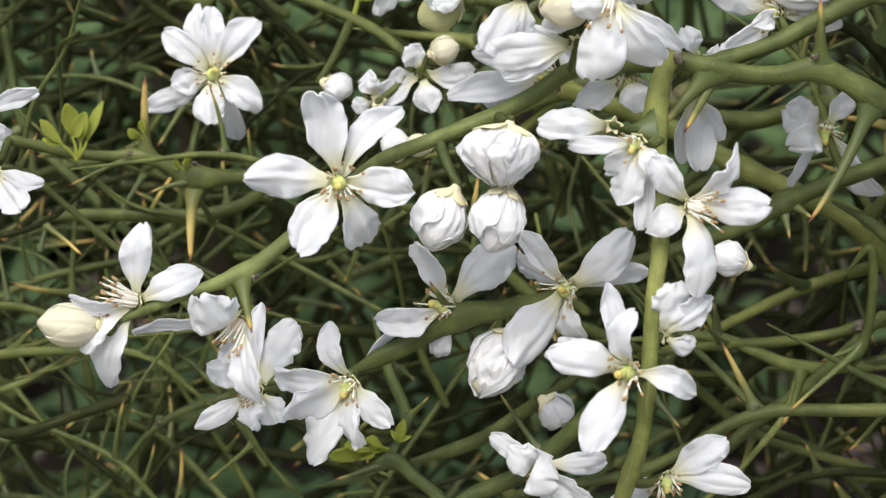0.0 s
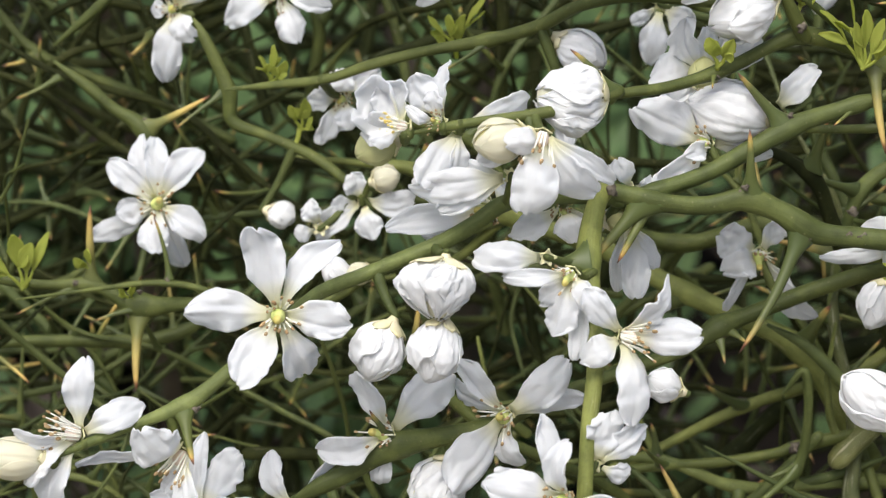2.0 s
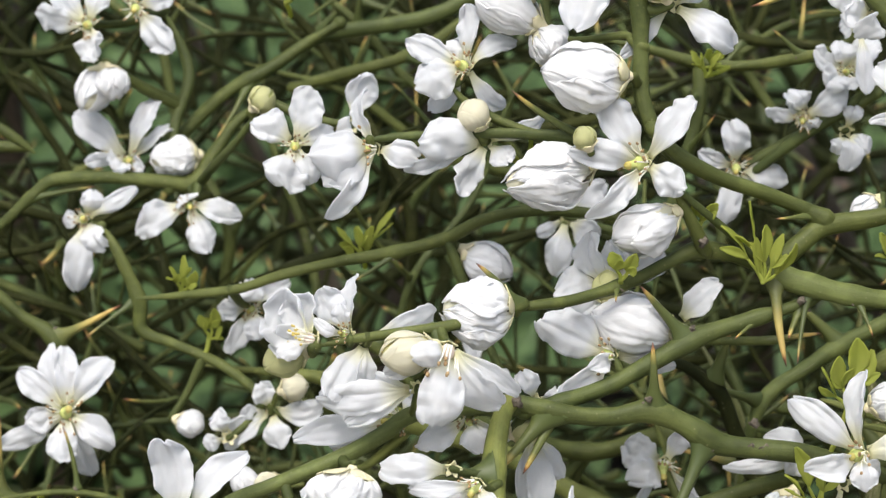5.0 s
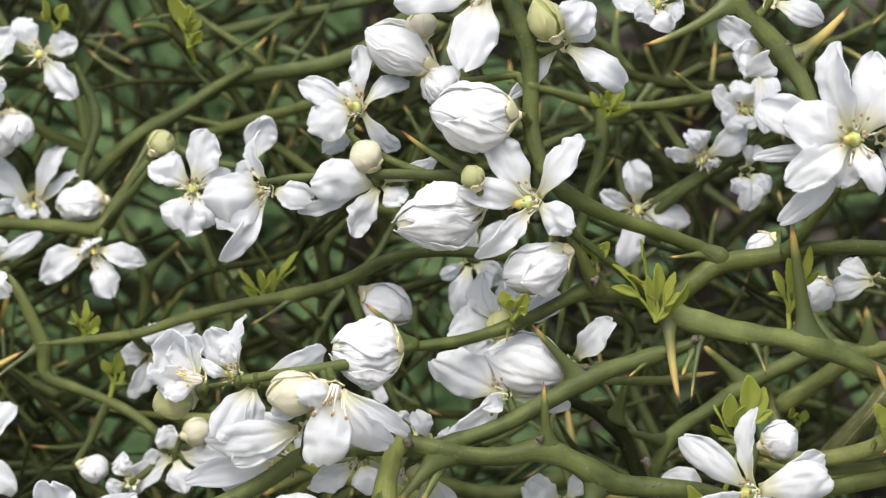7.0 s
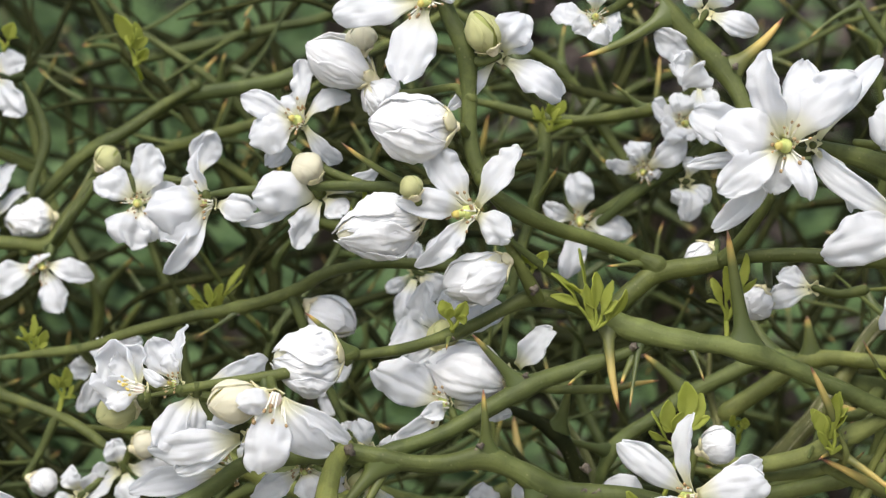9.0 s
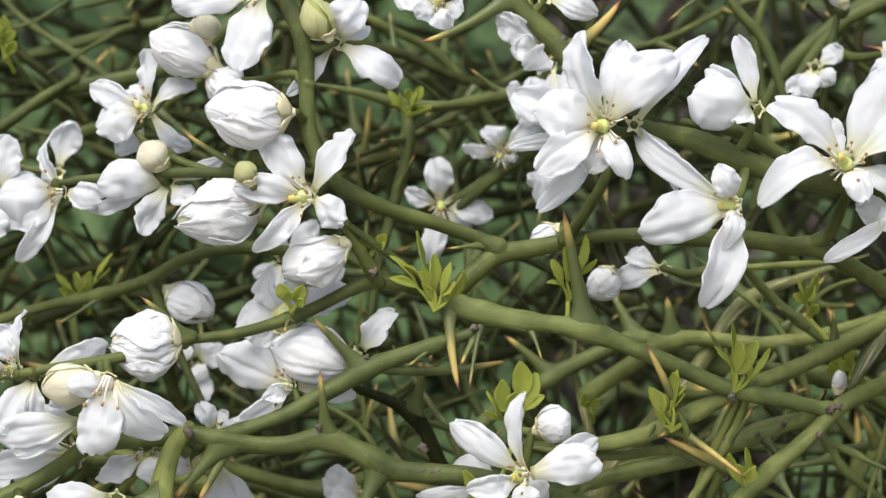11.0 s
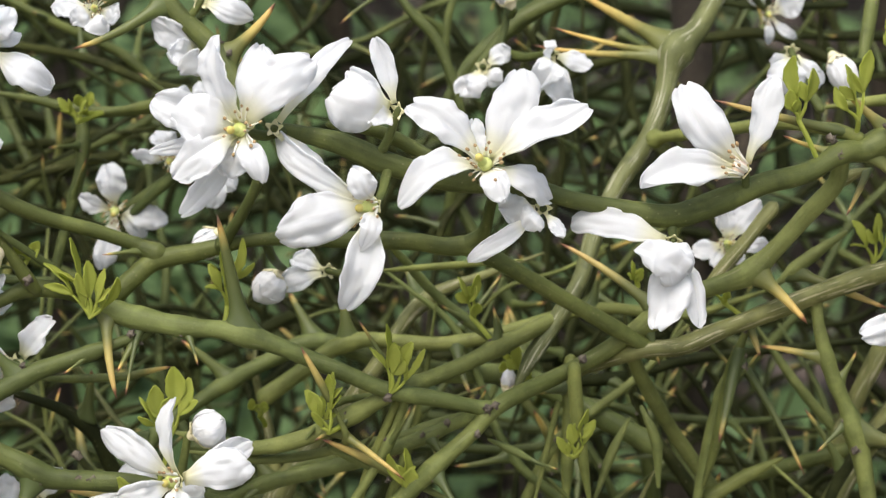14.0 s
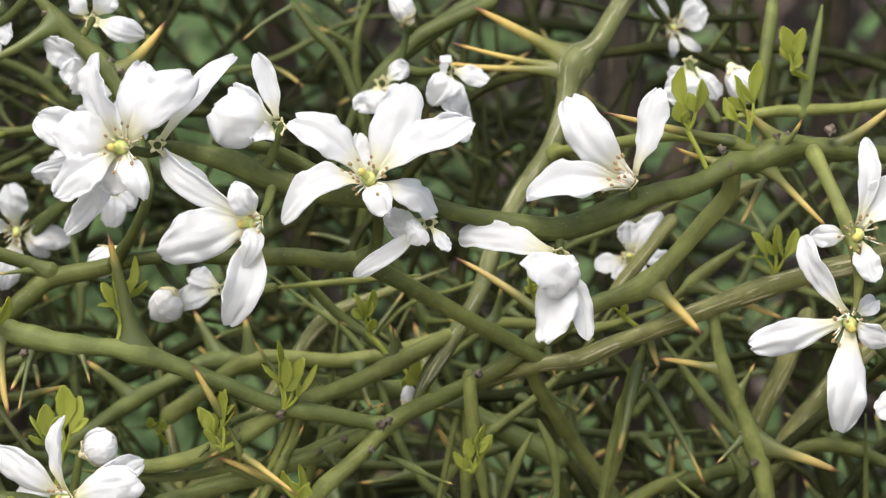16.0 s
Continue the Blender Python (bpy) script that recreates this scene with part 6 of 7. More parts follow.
flower((76.8, -18.0, 42.7), [(-10.3, 1.0, 17.6, 10.6, 3.0, -12.0, -0.3), (14.2, -2.0, 15.6, 8.8, 4.0, 18.0, 0.4), (11.3, -5.0, -6.6, 9.4, 3.0, -10.0, -0.35), (-18.9, -4.0, 2.8, 8.4, 3.0, 10.0, -0.3), (-12.8, -4.0, -14.9, 6.8, 3.0, 30.0, 0.4)], (-0.78, -0.6, -0.05), (77.8, -12, 45), 1, False)
flower((37.2, 2, 48.2), [(-19.1, -4.0, -1.0, 11.7, 5.0, 0.0, -0.4), (-21.5, 0.0, -8.5, 5.1, 2.0, 30.0), (-8.4, -2.0, -13.7, 9.0, None, None), (15.8, 0.0, 6.3, 5.1, None, None), (5.7, -3.0, -6.0, 7.8, None, None)], (-0.20, -0.89, -0.40), (35.3, 0, 50.5), 0, False)
flower((6.8, 5.0, 46.2), [(-16.3, -5.0, -2.7, 14.5, 6.0, 0.0, -0.55), (-12.7, -2.0, -9.7, 11.5, 5.0, 0.0, -0.5), (-3.6, 0.0, 15.5, 6.0, 2.0, 35.0), (12.2, -4.0, -2.9, 8.6, 3.0, 10.0, -0.3), (-10.0, -3.0, -19.3, 6.0, 3.0, 30.0, 0.5)], (-0.85, -0.5, -0.1), (6.1, 3, 48.2), 1, False)
flower((30.9, 3, 68.3), [(-15.5, 0.0, 6.6, 7.8, None, None), (-13.0, -3.0, -5.3, 13.2, 4.0, 0.0, -0.5), (1.7, 0.0, 16.6, 6.9, None, None), (13.1, 0.0, 7.8, 5.7, 2.0, 20.0), (-4.9, 3.0, 6.6, 9.9, None, None), (-9.3, 5.0, -11.8, 6.3, None, None), (11.3, 8.0, -10.5, 5.4, None, None)], (-0.50, -0.84, 0.20), (26.9, 2, 63.4), 1, False)
flower((64.9, -14, 98.8), [(-6.8, -4.0, -22.6, 13.3, 2.0, None), (-24.6, 0.0, -3.7, 9.7, None, None), (-8.2, 0.0, 6.6, 8.9, None, None), (6.6, 0.0, 5.3, 8.9, None, None)], (-0.20, -0.96, -0.20), (69.5, -12, 100.1), 1, False)
flower((84.3, -12, 84.5), [(6.1, -2.0, 11.0, 11.2, 6.0, None), (16.8, 0.0, -10.2, 9.5, 3.0, 10.0), (-13.0, 4.0, -13.6, 4.7, None, None), (8.4, 4.0, 4.2, 5.9, None, None), (-8.0, 4.0, 10.0, 8.9, None, None)], (0.20, -0.98, -0.00), (75.5, -12, 84.5), 0, False)
flower((139.8, 40, 71.5), [(-9.7, 0.0, 5.5, 6.4, None, None), (-2.2, 0.0, 8.6, 8.6, None, None), (-6.2, -3.0, -4.8, 8.6, None, None), (0.5, -4.0, -5.7, 5.7, None, None), (8.7, 3.0, 9.7, 8.3, None, None), (10.7, 2.0, -1.6, 5.4, None, None)], (-0.30, -0.95, -0.10), (145.2, 41, 66.5), 1, False)
flower((143.4, 40, 84), [(1.4, -3.0, -19.3, 5.7, 2.0, None), (-5.9, 0.0, -0.1, 6.4, None, None)], (0.00, -0.87, -0.50), (139.4, 46, 79.6), 0, False)
flower((127.9, 42, 58), [(-10.6, 0.0, 2.5, 4.8, None, None), (-3.7, 0.0, 8.2, 7.7, None, None), (12.1, -3.0, 8.0, 8.0, 3.0, None), (4.1, 0.0, -2.5, 5.8, None, None)], (-0.10, -0.95, -0.30), (130, 44.6, 54.6), 1, False)
flower((140.4, 42, 54.4), [(2.2, 0.0, 9.0, 6.1, None, None), (5.9, -3.0, -5.1, 6.4, None, None), (-0.7, -4.0, -10.7, 7.4, 4.0, None), (-3.4, 0.0, -5.8, 5.4, None, None)], (0.00, -0.80, -0.60), (137, 45, 58.6), 0, False)
flower((110.6, 52, 44.2), [(-1.8, -3.0, 13.6, 9.4, None, None), (-10.5, 0.0, 4.3, 6.2, None, None), (15.3, 0.0, -2.5, 8.1, None, None), (-4.5, -3.0, -16.1, 7.8, None, None), (8.5, 4.0, -7.4, 4.2, None, None)], (0.00, -0.99, -0.10), (112.2, 53, 44), 1, False)
flower((70.1, 4.0, 10.7), [(-5.6, -4.0, 13.8, 9.0, 2.0, 25.0, 0.4), (0.2, 2.0, 11.7, 7.0, 2.0, -20.0), (-14.6, -3.0, -2.8, 11.0, 4.0, 0.0, -0.3), (-12.5, -5.0, -8.7, 7.0, 2.0, 15.0), (16.7, 2.0, 7.7, 8.0, 2.0, -10.0, 0.2), (14.7, 8.0, 12.6, 6.5, 1.0, 15.0)], (-0.35, -0.5, 0.6), (77.7, 15, 28.3), 0, False)
flower((62.7, 62.0, 28.7), [(-2.9, -3.0, -16.3, 8.8, 3.0, 0.0, -0.2), (-8.2, 0.0, -4.4, 4.5, 1.0, 20.0), (10.0, 2.0, -4.9, 9.0, 2.0, 0.0, 0.2), (11.6, 0.0, 10.9, 7.5, 1.0, 10.0), (1.5, -3.0, 9.7, 6.0, 1.0, 20.0)], (-0.2, -0.6, -0.6), (91.4, 60, 24.3), 0, False)
flower((70.5, -4.0, -7.7), [(-18.6, -3.0, 9.0, 12.6, 3.0, 0.0, -0.3), (-15.5, -4.0, -11.7, 8.2, 2.0, 20.0, 0.3), (-7.4, -7.0, -3.1, 5.5, 3.0, 25.0, 0.5), (18.1, 3.0, 2.4, 6.5, 1.0, 5.0), (17.4, 6.0, -2.5, 5.0, 1.0, 5.0), (-5.3, 4.0, 9.7, 8.0, None, None)], (-0.82, -0.5, 0.1), (74.6, -9.3, -12.7), 1, False)
flower((89.1, 3.0, 1.3), [(11.4, -4.0, 10.6, 8.2, 2.5, 15.0, 0.5), (-6.9, 6.0, -12.4, 6.0, None, None)], (0.5, -0.4, 0.3), (94.1, -6, -2.1), 0, False)
flower((133.1, -24.0, -31.1), [(-18.0, -4.0, 13.9, 8.6, 3.0, -10.0, -0.3), (-13.5, -5.0, -4.4, 8.0, 3.0, 15.0, 0.3), (2.3, -2.0, 21.8, 7.2, 3.0, 35.0, 0.6), (19.9, -2.0, 4.1, 11.5, 4.0, 10.0, -0.4), (20.2, 4.0, 8.8, 8.0, 2.0, None), (0.9, -4.0, -8.9, 8.0, None, None)], (-0.75, -0.62, -0.15), (128.8, -12, -34.2), 1, False)
flower((-77.2, 67, 82.8), [(-15.3, 0.0, 3.0, 8.9, None, None), (3.9, -4.0, -10.4, 10.5, None, None), (-10.1, 0.0, 13.0, 8.2, None, None), (6.3, 0.0, 12.5, 9.9, None, None)], (0.00, -0.99, -0.10), (-57.2, 90, 89.4), 1, False)
flower((-63.4, 68, 88.1), [(11.5, -3.0, -12.7, 9.6, None, None), (10.6, 0.0, 4.7, 7.9, None, None), (-6.8, 0.0, 10.6, 8.2, None, None)], (0.00, -0.99, -0.10), (-57.2, 90, 89.4), 1, False)
flower((-65.9, 80, 44), [(-16.9, 0.0, 13.1, 9.4, None, None), (7.0, 0.0, 19.7, 7.7, None, None), (12.6, 2.0, 12.9, 5.7, 0.0, 40.0), (-12.8, -2.0, -0.1, 5.0, 0.0, 30.0), (-4.2, -4.0, -4.0, 8.4, None, None), (4.2, -5.0, -2.6, 7.4, None, None)], (-0.10, -0.95, -0.30), (-63.1, 90, 41.8), 1, False)
flower((-76.9, 66, 26.4), [(2.3, 0.0, 8.3, 7.2, None, None), (14.9, 0.0, 9.3, 5.3, None, None), (6.3, -4.0, -8.9, 7.9, None, None), (-1.8, -2.0, -20.4, 9.5, None, None), (-6.2, 0.0, -0.4, 5.6, None, None)], (-0.20, -0.96, -0.20), (-71.7, 64, 24.5), 1, False)
flower((-46.5, 64, 31.2), [(-14.9, -2.0, -8.5, 10.2, None, None), (15.4, -2.0, -3.5, 7.5, 4.0, None), (5.9, -3.0, -13.8, 9.5, None, None), (-1.7, 0.0, 2.8, 8.2, 4.0, None)], (0.00, -0.92, -0.40), (-44.2, 72, 37.8), 1, False)
flower((-14.7, 26, 47.3), [(-11.6, 0.0, 6.6, 10.9, None, None), (5.6, 0.0, 15.3, 10.9, None, None), (-3.0, -4.0, -12.6, 13.7, None, None), (5.5, -2.0, -9.9, 9.0, None, None), (10.4, 2.0, 4.6, 6.2, None, None)], (0.00, -0.98, -0.20), (-24.6, 40.8, 59.2), 1, False)
flower((0.6, 36, 53.7), [(4.9, 0.0, 14.6, 9.2, None, None), (-3.4, -3.0, -1.5, 6.3, None, None)], (0.00, -1.00, 0.00), (-23.6, 40, 60.5), 0, False)
flower((-27.7, 60, 1.6), [(-9.8, 0.0, -0.2, 6.9, None, None), (-1.6, -3.0, 7.7, 10.8, 4.0, None), (10.8, 0.0, 7.9, 6.2, None, None), (-6.3, 0.0, -13.2, 6.9, None, None), (2.7, -2.0, -8.9, 7.5, None, None)], (0.00, -0.92, -0.40), (-33, 48.5, 6.9), 1, False)
flower((-32.9, 50, -35.3), [(-3.4, 0.0, 8.0, 6.8, None, None), (-7.2, 0.0, -1.7, 5.5, None, None)], (0.00, -1.00, 0.00), (-23.3, 57.3, -24.9), 0, False)
flower((-21.3, 56, -27.9), [(-13.1, 0.0, -10.6, 7.8, None, None), (14.9, 0.0, 1.2, 7.8, None, None), (-3.2, -3.0, 7.9, 7.5, None, None), (3.6, -3.0, -10.6, 8.8, None, None), (-8.9, 0.0, -2.1, 7.1, None, None)], (0.00, -0.95, -0.30), (-21.2, 56.8, -26.8), 0, False)
flower((46, 30, -19.9), [(-2.9, 0.0, 6.2, 5.3, None, None), (4.2, 0.0, 4.8, 4.1, None, None)], (0.00, -1.00, 0.00), (27.6, 32, 22.6), 0, False)
flower((154.1, -52, 57.7), [(-16.8, -3.0, 4.0, 14.5, 3.0, 0.0, -0.3), (-22.6, 7.0, 9.2, 11.0, 2.0, None), (-4.7, -4.0, 23.6, 10.4, 3.0, 30.0, 0.5), (5.8, 1.0, 21.6, 12.0, 3.0, -12.0, -0.4), (16.8, -4.0, 17.8, 12.8, 3.0, 10.0, -0.35), (-17.4, -4.0, -11.6, 10.2, 3.0, None), (5.3, -6.0, -12.9, 7.0, 2.0, None), (-2.8, 3.0, -11.9, 8.5, None, None), (-16.7, 9.0, -21.3, 6.4, None, None), (-23.6, 8.0, -4.6, 4.6, None, None)], (-0.25, -0.95, -0.1), (164.5, -38, 58.6), 1, False)
flower((162.1, -46, 58.5), [(20.0, 6.0, 25.2, 6.0, None, None), (13.7, 6.0, -15.3, 6.9, None, None)], (0.00, -1.00, 0.00), (164.5, -38, 58.6), 0, False)
flower((186.6, -50, 37.8), [(-23.8, -6.0, -6.4, 14.2, 4.0, 0.0, -0.3), (-25.6, 4.0, 17.9, 7.6, 3.0, 10.0), (-5.4, -6.0, 9.6, 6.8, 4.0, -20.0), (-7.8, -3.0, -25.2, 10.0, 2.0, 15.0, 0.5), (-2.4, -6.0, -10.3, 6.0, 3.0, 30.0)], (-0.75, -0.62, -0.2), (191.1, -38, 49.2), 1, False)
flower((192.8, -46, 62), [(-16.5, -4.0, 4.4, 15.4, 6.0, 0.0, -0.6), (-4.2, 2.0, 18.7, 5.7, None, None), (-6.5, -6.0, -3.9, 6.9, None, None), (-12.4, 2.0, 10.7, 8.9, None, None)], (-0.70, -0.71, -0.10), (187.9, -38, 50.6), 0, False)
flower((215.6, -45, 47.7), [(-19.1, -3.0, 16.1, 11.8, 3.0, -15.0, -0.3), (10.4, -1.0, 23.7, 12.9, 2.0, 8.0, -0.3), (26.0, -3.0, 14.6, 10.8, 4.0, 24.0, 0.3), (-22.1, -5.0, -7.7, 10.6, 5.0, -20.0, 0.4), (4.2, -7.0, -9.6, 7.6, 3.0, None), (18.3, 4.0, -6.4, 9.0, 2.0, 35.0), (-2.2, 6.0, 12.1, 5.5, None, None)], (-0.1, -0.97, 0.2), (214.1, -35.3, 44.1), 1, False)
flower((230.3, -38, 36.2), [(-11.2, 0.0, 0.9, 8.4, None, None), (-19.3, -2.0, -12.6, 4.9, None, None), (4.9, -2.0, -7.5, 4.1, None, None), (-4.9, -3.0, -4.1, 8.1, None, None)], (-0.10, -0.91, -0.40), (231.8, -33, 41), 0, False)
flower((264, -33, 27), [(-26.1, 2.0, 6.7, 8.8, None, None), (-6.1, -9.0, -9.2, 15.2, 6.0, 0.0, -0.5), (-5.1, -5.0, -22.2, 12.9, 1.0, None), (5.7, -3.0, -21.6, 6.2, None, None), (1.7, -7.0, -7.6, 8.8, 5.0, 0.0, -0.4)], (-0.20, -0.69, -0.70), (264.3, -29, 34.3), 0, False)
flower((282.8, -32, 46), [(-15.1, -2.0, 21.9, 11.6, 3.0, 10.0, -0.3), (10.4, -2.0, 22.6, 8.6, 3.0, 35.0, -0.4), (-26.3, -6.0, -3.0, 11.6, 4.0, -12.0, 0.35)], (-0.75, -0.56, 0.35), (284.2, -25.5, 40.6), 2, False)
flower((288.8, 48, 30), [(-0.3, 0.0, 10.3, 6.9, None, None), (10.3, 0.0, 11.6, 8.2, None, None), (-9.9, 0.0, -3.0, 6.3, None, None), (-5.0, -3.0, -6.9, 4.9, None, None), (12.4, 0.0, -0.7, 4.9, None, None), (4.0, -3.0, -6.3, 4.6, None, None)], (0.00, -0.99, -0.10), (288.7, 31, 26), 1, False)
flower((307.2, 76, 100.6), [(-6.1, 0.0, 9.3, 5.5, None, None), (10.9, 0.0, 4.4, 10.3, None, None), (0.2, 0.0, -9.0, 3.1, None, None), (8.4, 0.0, -7.6, 3.1, None, None)], (0.00, -0.98, -0.20), (295.8, 58, 113.6), 1, False)
flower((307, 32, 83.6), [(-3.5, -2.0, -12.8, 11.3, 5.0, None), (7.8, 0.0, -10.0, 7.1, None, None), (-5.8, 0.0, -4.4, 5.8, None, None)], (0.00, -0.87, -0.50), (313.3, 24, 66.6), 0, False)
flower((237.7, 26, 83.7), [(11.4, 0.0, -3.5, 6.1, None, None), (-4.0, -4.0, -10.0, 9.0, 5.0, None), (1.4, -3.0, -13.2, 8.3, None, None), (4.4, 4.0, -20.2, 6.1, None, None), (-1.8, -4.0, 0.8, 7.0, None, None)], (0.00, -0.80, -0.60), (223.9, 48, 87.8), 0, False)
flower((218.8, 40, 82.2), [(-7.1, 0.0, -7.7, 8.2, None, None), (8.0, 0.0, 5.0, 6.2, None, None), (6.0, -2.0, -4.5, 6.5, None, None), (-1.9, -3.0, -8.5, 6.5, None, None)], (0.00, -0.95, -0.30), (222.6, 48, 82), 0, False)
flower((339.8, -25, 7.7), [(-28.3, -4.0, -6.3, 8.8, 3.0, -10.0, -0.3), (-11.0, 0.0, 22.8, 6.6, 2.0, 20.0), (-3.6, -6.0, -28.0, 11.2, 3.0, 5.0, -0.3), (9.3, -4.0, -5.9, 7.4, 4.0, None), (9.0, 4.0, 5.5, 5.9, None, None)], (-0.2, -0.84, -0.5), (340.7, -26, 8.8), 1, False)
flower((342.2, -26, 30.2), [(4.5, 0.0, 25.4, 6.2, None, None), (15.9, -2.0, 14.8, 12.4, None, None), (3.6, -4.0, -13.2, 7.1, None, None), (-12.0, 4.0, -0.1, 5.9, None, None)], (0.10, -0.99, -0.10), (340.1, -27.1, 31), 1, False)
flower((359.9, -20, -11.2), [(-14.4, -2.0, -7.2, 8.6, None, None), (-5.5, 0.0, 10.6, 8.9, None, None), (6.8, 0.0, -13.6, 8.9, None, None), (12.1, 0.0, 4.0, 8.9, None, None)], (0.00, -0.99, -0.10), (340.7, -26, 8.8), 1, False)
flower((127.5, 15, -35.5), [(-13.0, -2.0, 6.0, 8.8, 5.0, None), (-23.5, 0.0, -3.5, 4.9, None, None), (-6.7, 0.0, -3.9, 6.1, None, None)], (0.00, -0.98, -0.20), (125.9, 15.3, -40.2), 0, False)
flower((111.3, 6, 97.4), [(-12.0, 0.0, 0.9, 7.5, None, None), (2.7, -3.0, -7.8, 6.8, None, None), (-5.7, -2.0, -4.4, 7.2, None, None), (7.0, 0.0, -2.4, 6.8, None, None), (-0.7, 0.0, 10.2, 7.8, None, None)], (0.00, -0.99, -0.10), (124.4, 3, 106.9), 1, False)
flower((140.2, 5, 83.7), [(-12.9, -2.0, 9.5, 9.0, None, None), (-5.0, -4.0, -5.4, 8.4, 5.0, None), (-8.1, -4.0, 1.2, 8.4, None, None)], (-0.20, -0.89, -0.40), (142.9, 2.3, 85.8), 0, False)
flower((140.7, 0, 97.8), [(13.9, -2.0, -4.6, 7.4, None, None), (-5.3, 0.0, 7.0, 6.2, None, None), (5.5, 0.0, 8.5, 7.7, None, None)], (0.00, -0.99, -0.10), (135.3, 2.9, 94), 0, False)
flower((130.5, 45, 59.3), [(-11.8, 0.0, 1.1, 4.6, None, None), (-4.9, 0.0, 6.6, 7.2, None, None), (5.7, -2.0, 3.1, 7.5, None, None), (-1.7, -3.0, -3.0, 5.6, None, None)], (0.00, -0.98, -0.20), (132.1, 46.9, 55.8), 1, False)
flower((173.3, 18, 23.6), [(-14.2, 0.0, -3.3, 7.2, None, None), (-10.0, 3.0, 3.8, 6.3, None, None)], (0.00, -0.92, -0.40), (186.6, 18, 23.6), 0, False)
flower((131.2, -15, -39.6), [(-4.8, 4.0, -13.7, 4.4, None, None), (8.5, 0.0, 6.0, 8.7, None, None)], (0.00, -1.00, 0.00), (132.1, -12, -35), 0, False)
flower((34.2, 85.0, -1.1), [(-3.8, -2.0, 2.6, 7.5, None, None), (9.4, -2.0, 3.1, 7.5, None, None), (4.3, -3.0, -12.4, 6.0, None, None), (1.8, -5.0, -4.8, 6.5, None, None), (2.2, 3.0, 6.9, 7, None, None)], (0.0, -0.8, -0.6), (37.2, 94.0, 5.9), 0, False)

# buds: base, tip, width, colour, crumpling, foot of the stalk
bud((-94.5, -38, -87.9), (-111.3, -41, -87), 10.9, "cream", False, (-94.5, -38, -87.9))
bud((3.4, -36, -36.1), (1.1, -39, -51.5), 17.7, "white", True, (0.3, -22, -34.2))
bud((3.3, -34, -51.2), (-0.5, -37, -67.3), 12.8, "white", False, (-3.8, -22.5, -35.9))
bud((-9.6, -30, -52.6), (-15.3, -33, -67.6), 13.7, "white", False, (-14.3, -23.8, -40.3))
bud((5.3, -5, -91.1), (-3, -8, -108.3), 14.9, "white", True, (4.1, -5.3, -86.4))
bud((65.3, -8, -72.3), (56.2, -11, -68.3), 8.4, "white", False, (53.6, 14, -69.1))
bud((14.8, 40, -116.7), (23, 37, -121.9), 9.7, "white", False, (15.4, 42.3, -116.8))
bud((-8.7, -20, -7.3), (-19.9, -23, -11.4), 9.3, "green", False, (-7.3, -33, -5.6))
bud((23.9, -36, -4.6), (9.8, -39, -7.6), 11.3, "cream", False, (23.3, -30.3, -0.4))
bud((43.7, -22, 4.9), (24.7, -25, 3.9), 16.2, "white", True, (43.9, -22.3, 4.9))
bud((87.6, -12, 30.9), (69.8, -15, 22.3), 13.0, "white", False, (88.7, -12.3, 31.2))
bud((64.5, -12, 41.8), (40.6, -15, 36.2), 14.7, "white", True, (66.9, -9, 47.9))
bud((72.7, -18, 65.2), (50, -21, 65.5), 17.2, "white", False, (76.6, -12, 64.8))
bud((62.3, -24, 46.2), (59.7, -27, 51.2), 6.1, "green", False, (66.9, -9, 47.9))
bud((36.2, 0, 51.4), (30.9, -3, 58.6), 9.3, "cream", False, (35.3, 0, 50.5))
bud((56.1, 2, 71), (49, -1, 78.3), 10.2, "white", True, (55.7, -2, 76.6))
bud((82.6, -16, 85.1), (77.2, -19, 95.4), 9.7, "green", False, (75.5, -12, 84.5))
bud((48.2, 0, 86.4), (47.3, -3, 93.6), 8.4, "cream", False, (51.3, 0, 77.8))
bud((51.5, 0, 78.9), (33.1, -3, 88.6), 13.2, "white", False, (51.3, 0, 77.8))
bud((137.1, -15, -19.7), (145.8, -18, -15.7), 9.6, "white", False, (132.1, -12, -35))
bud((-73.1, 72, 71.2), (-78.1, 69, 57.7), 10.3, "white", False, (-50.9, 86, 62.2))
bud((-71.6, 70, 71.1), (-68.6, 67, 61.1), 9.6, "white", False, (-51.3, 85.5, 60.5))
bud((-45.2, 80, 46), (-59.4, 77, 44.5), 12.4, "white", True, (-42.6, 79.2, 43.6))
bud((-27.2, 40, 58.1), (-21.7, 37, 62.8), 7.9, "green", False, (-25.6, 41.5, 57.9))
bud((-48.8, 60, -30.9), (-41, 57, -33.5), 7.5, "white", False, (-41.3, 60.4, -12.8))
bud((-18.4, 54, -21.9), (-10.8, 51, -19.7), 7.8, "cream", False, (-22.2, 57, -25.9))
bud((-25.9, 30, -50), (-28.3, 27, -41.2), 7.5, "white", False, (-39.1, 30, -57.6))
bud((-16.6, 28, -45), (-24.2, 25, -46.4), 6.2, "cream", False, (-39.1, 30, -57.6))
bud((32.1, 35, 19.8), (45.8, 32, 11.9), 11.4, "white", False, (28.9, 31.5, 23.3))
bud((88.9, 0, -2.4), (65.4, -3, 3.4), 15.3, "white", False, (91.1, -6.5, -3.7))
bud((159.8, 20, 23.8), (152.8, 17, 16.3), 9.2, "white", False, (156.6, -2.8, 32.2))
bud((124.2, -10, -79.7), (106.6, -13, -66.9), 14.1, "white", False, (124.5, -8, -81.8))
bud((132.7, -12, -78.4), (121.6, -15, -63.2), 12.3, "white", False, (126.9, -7, -83.4))
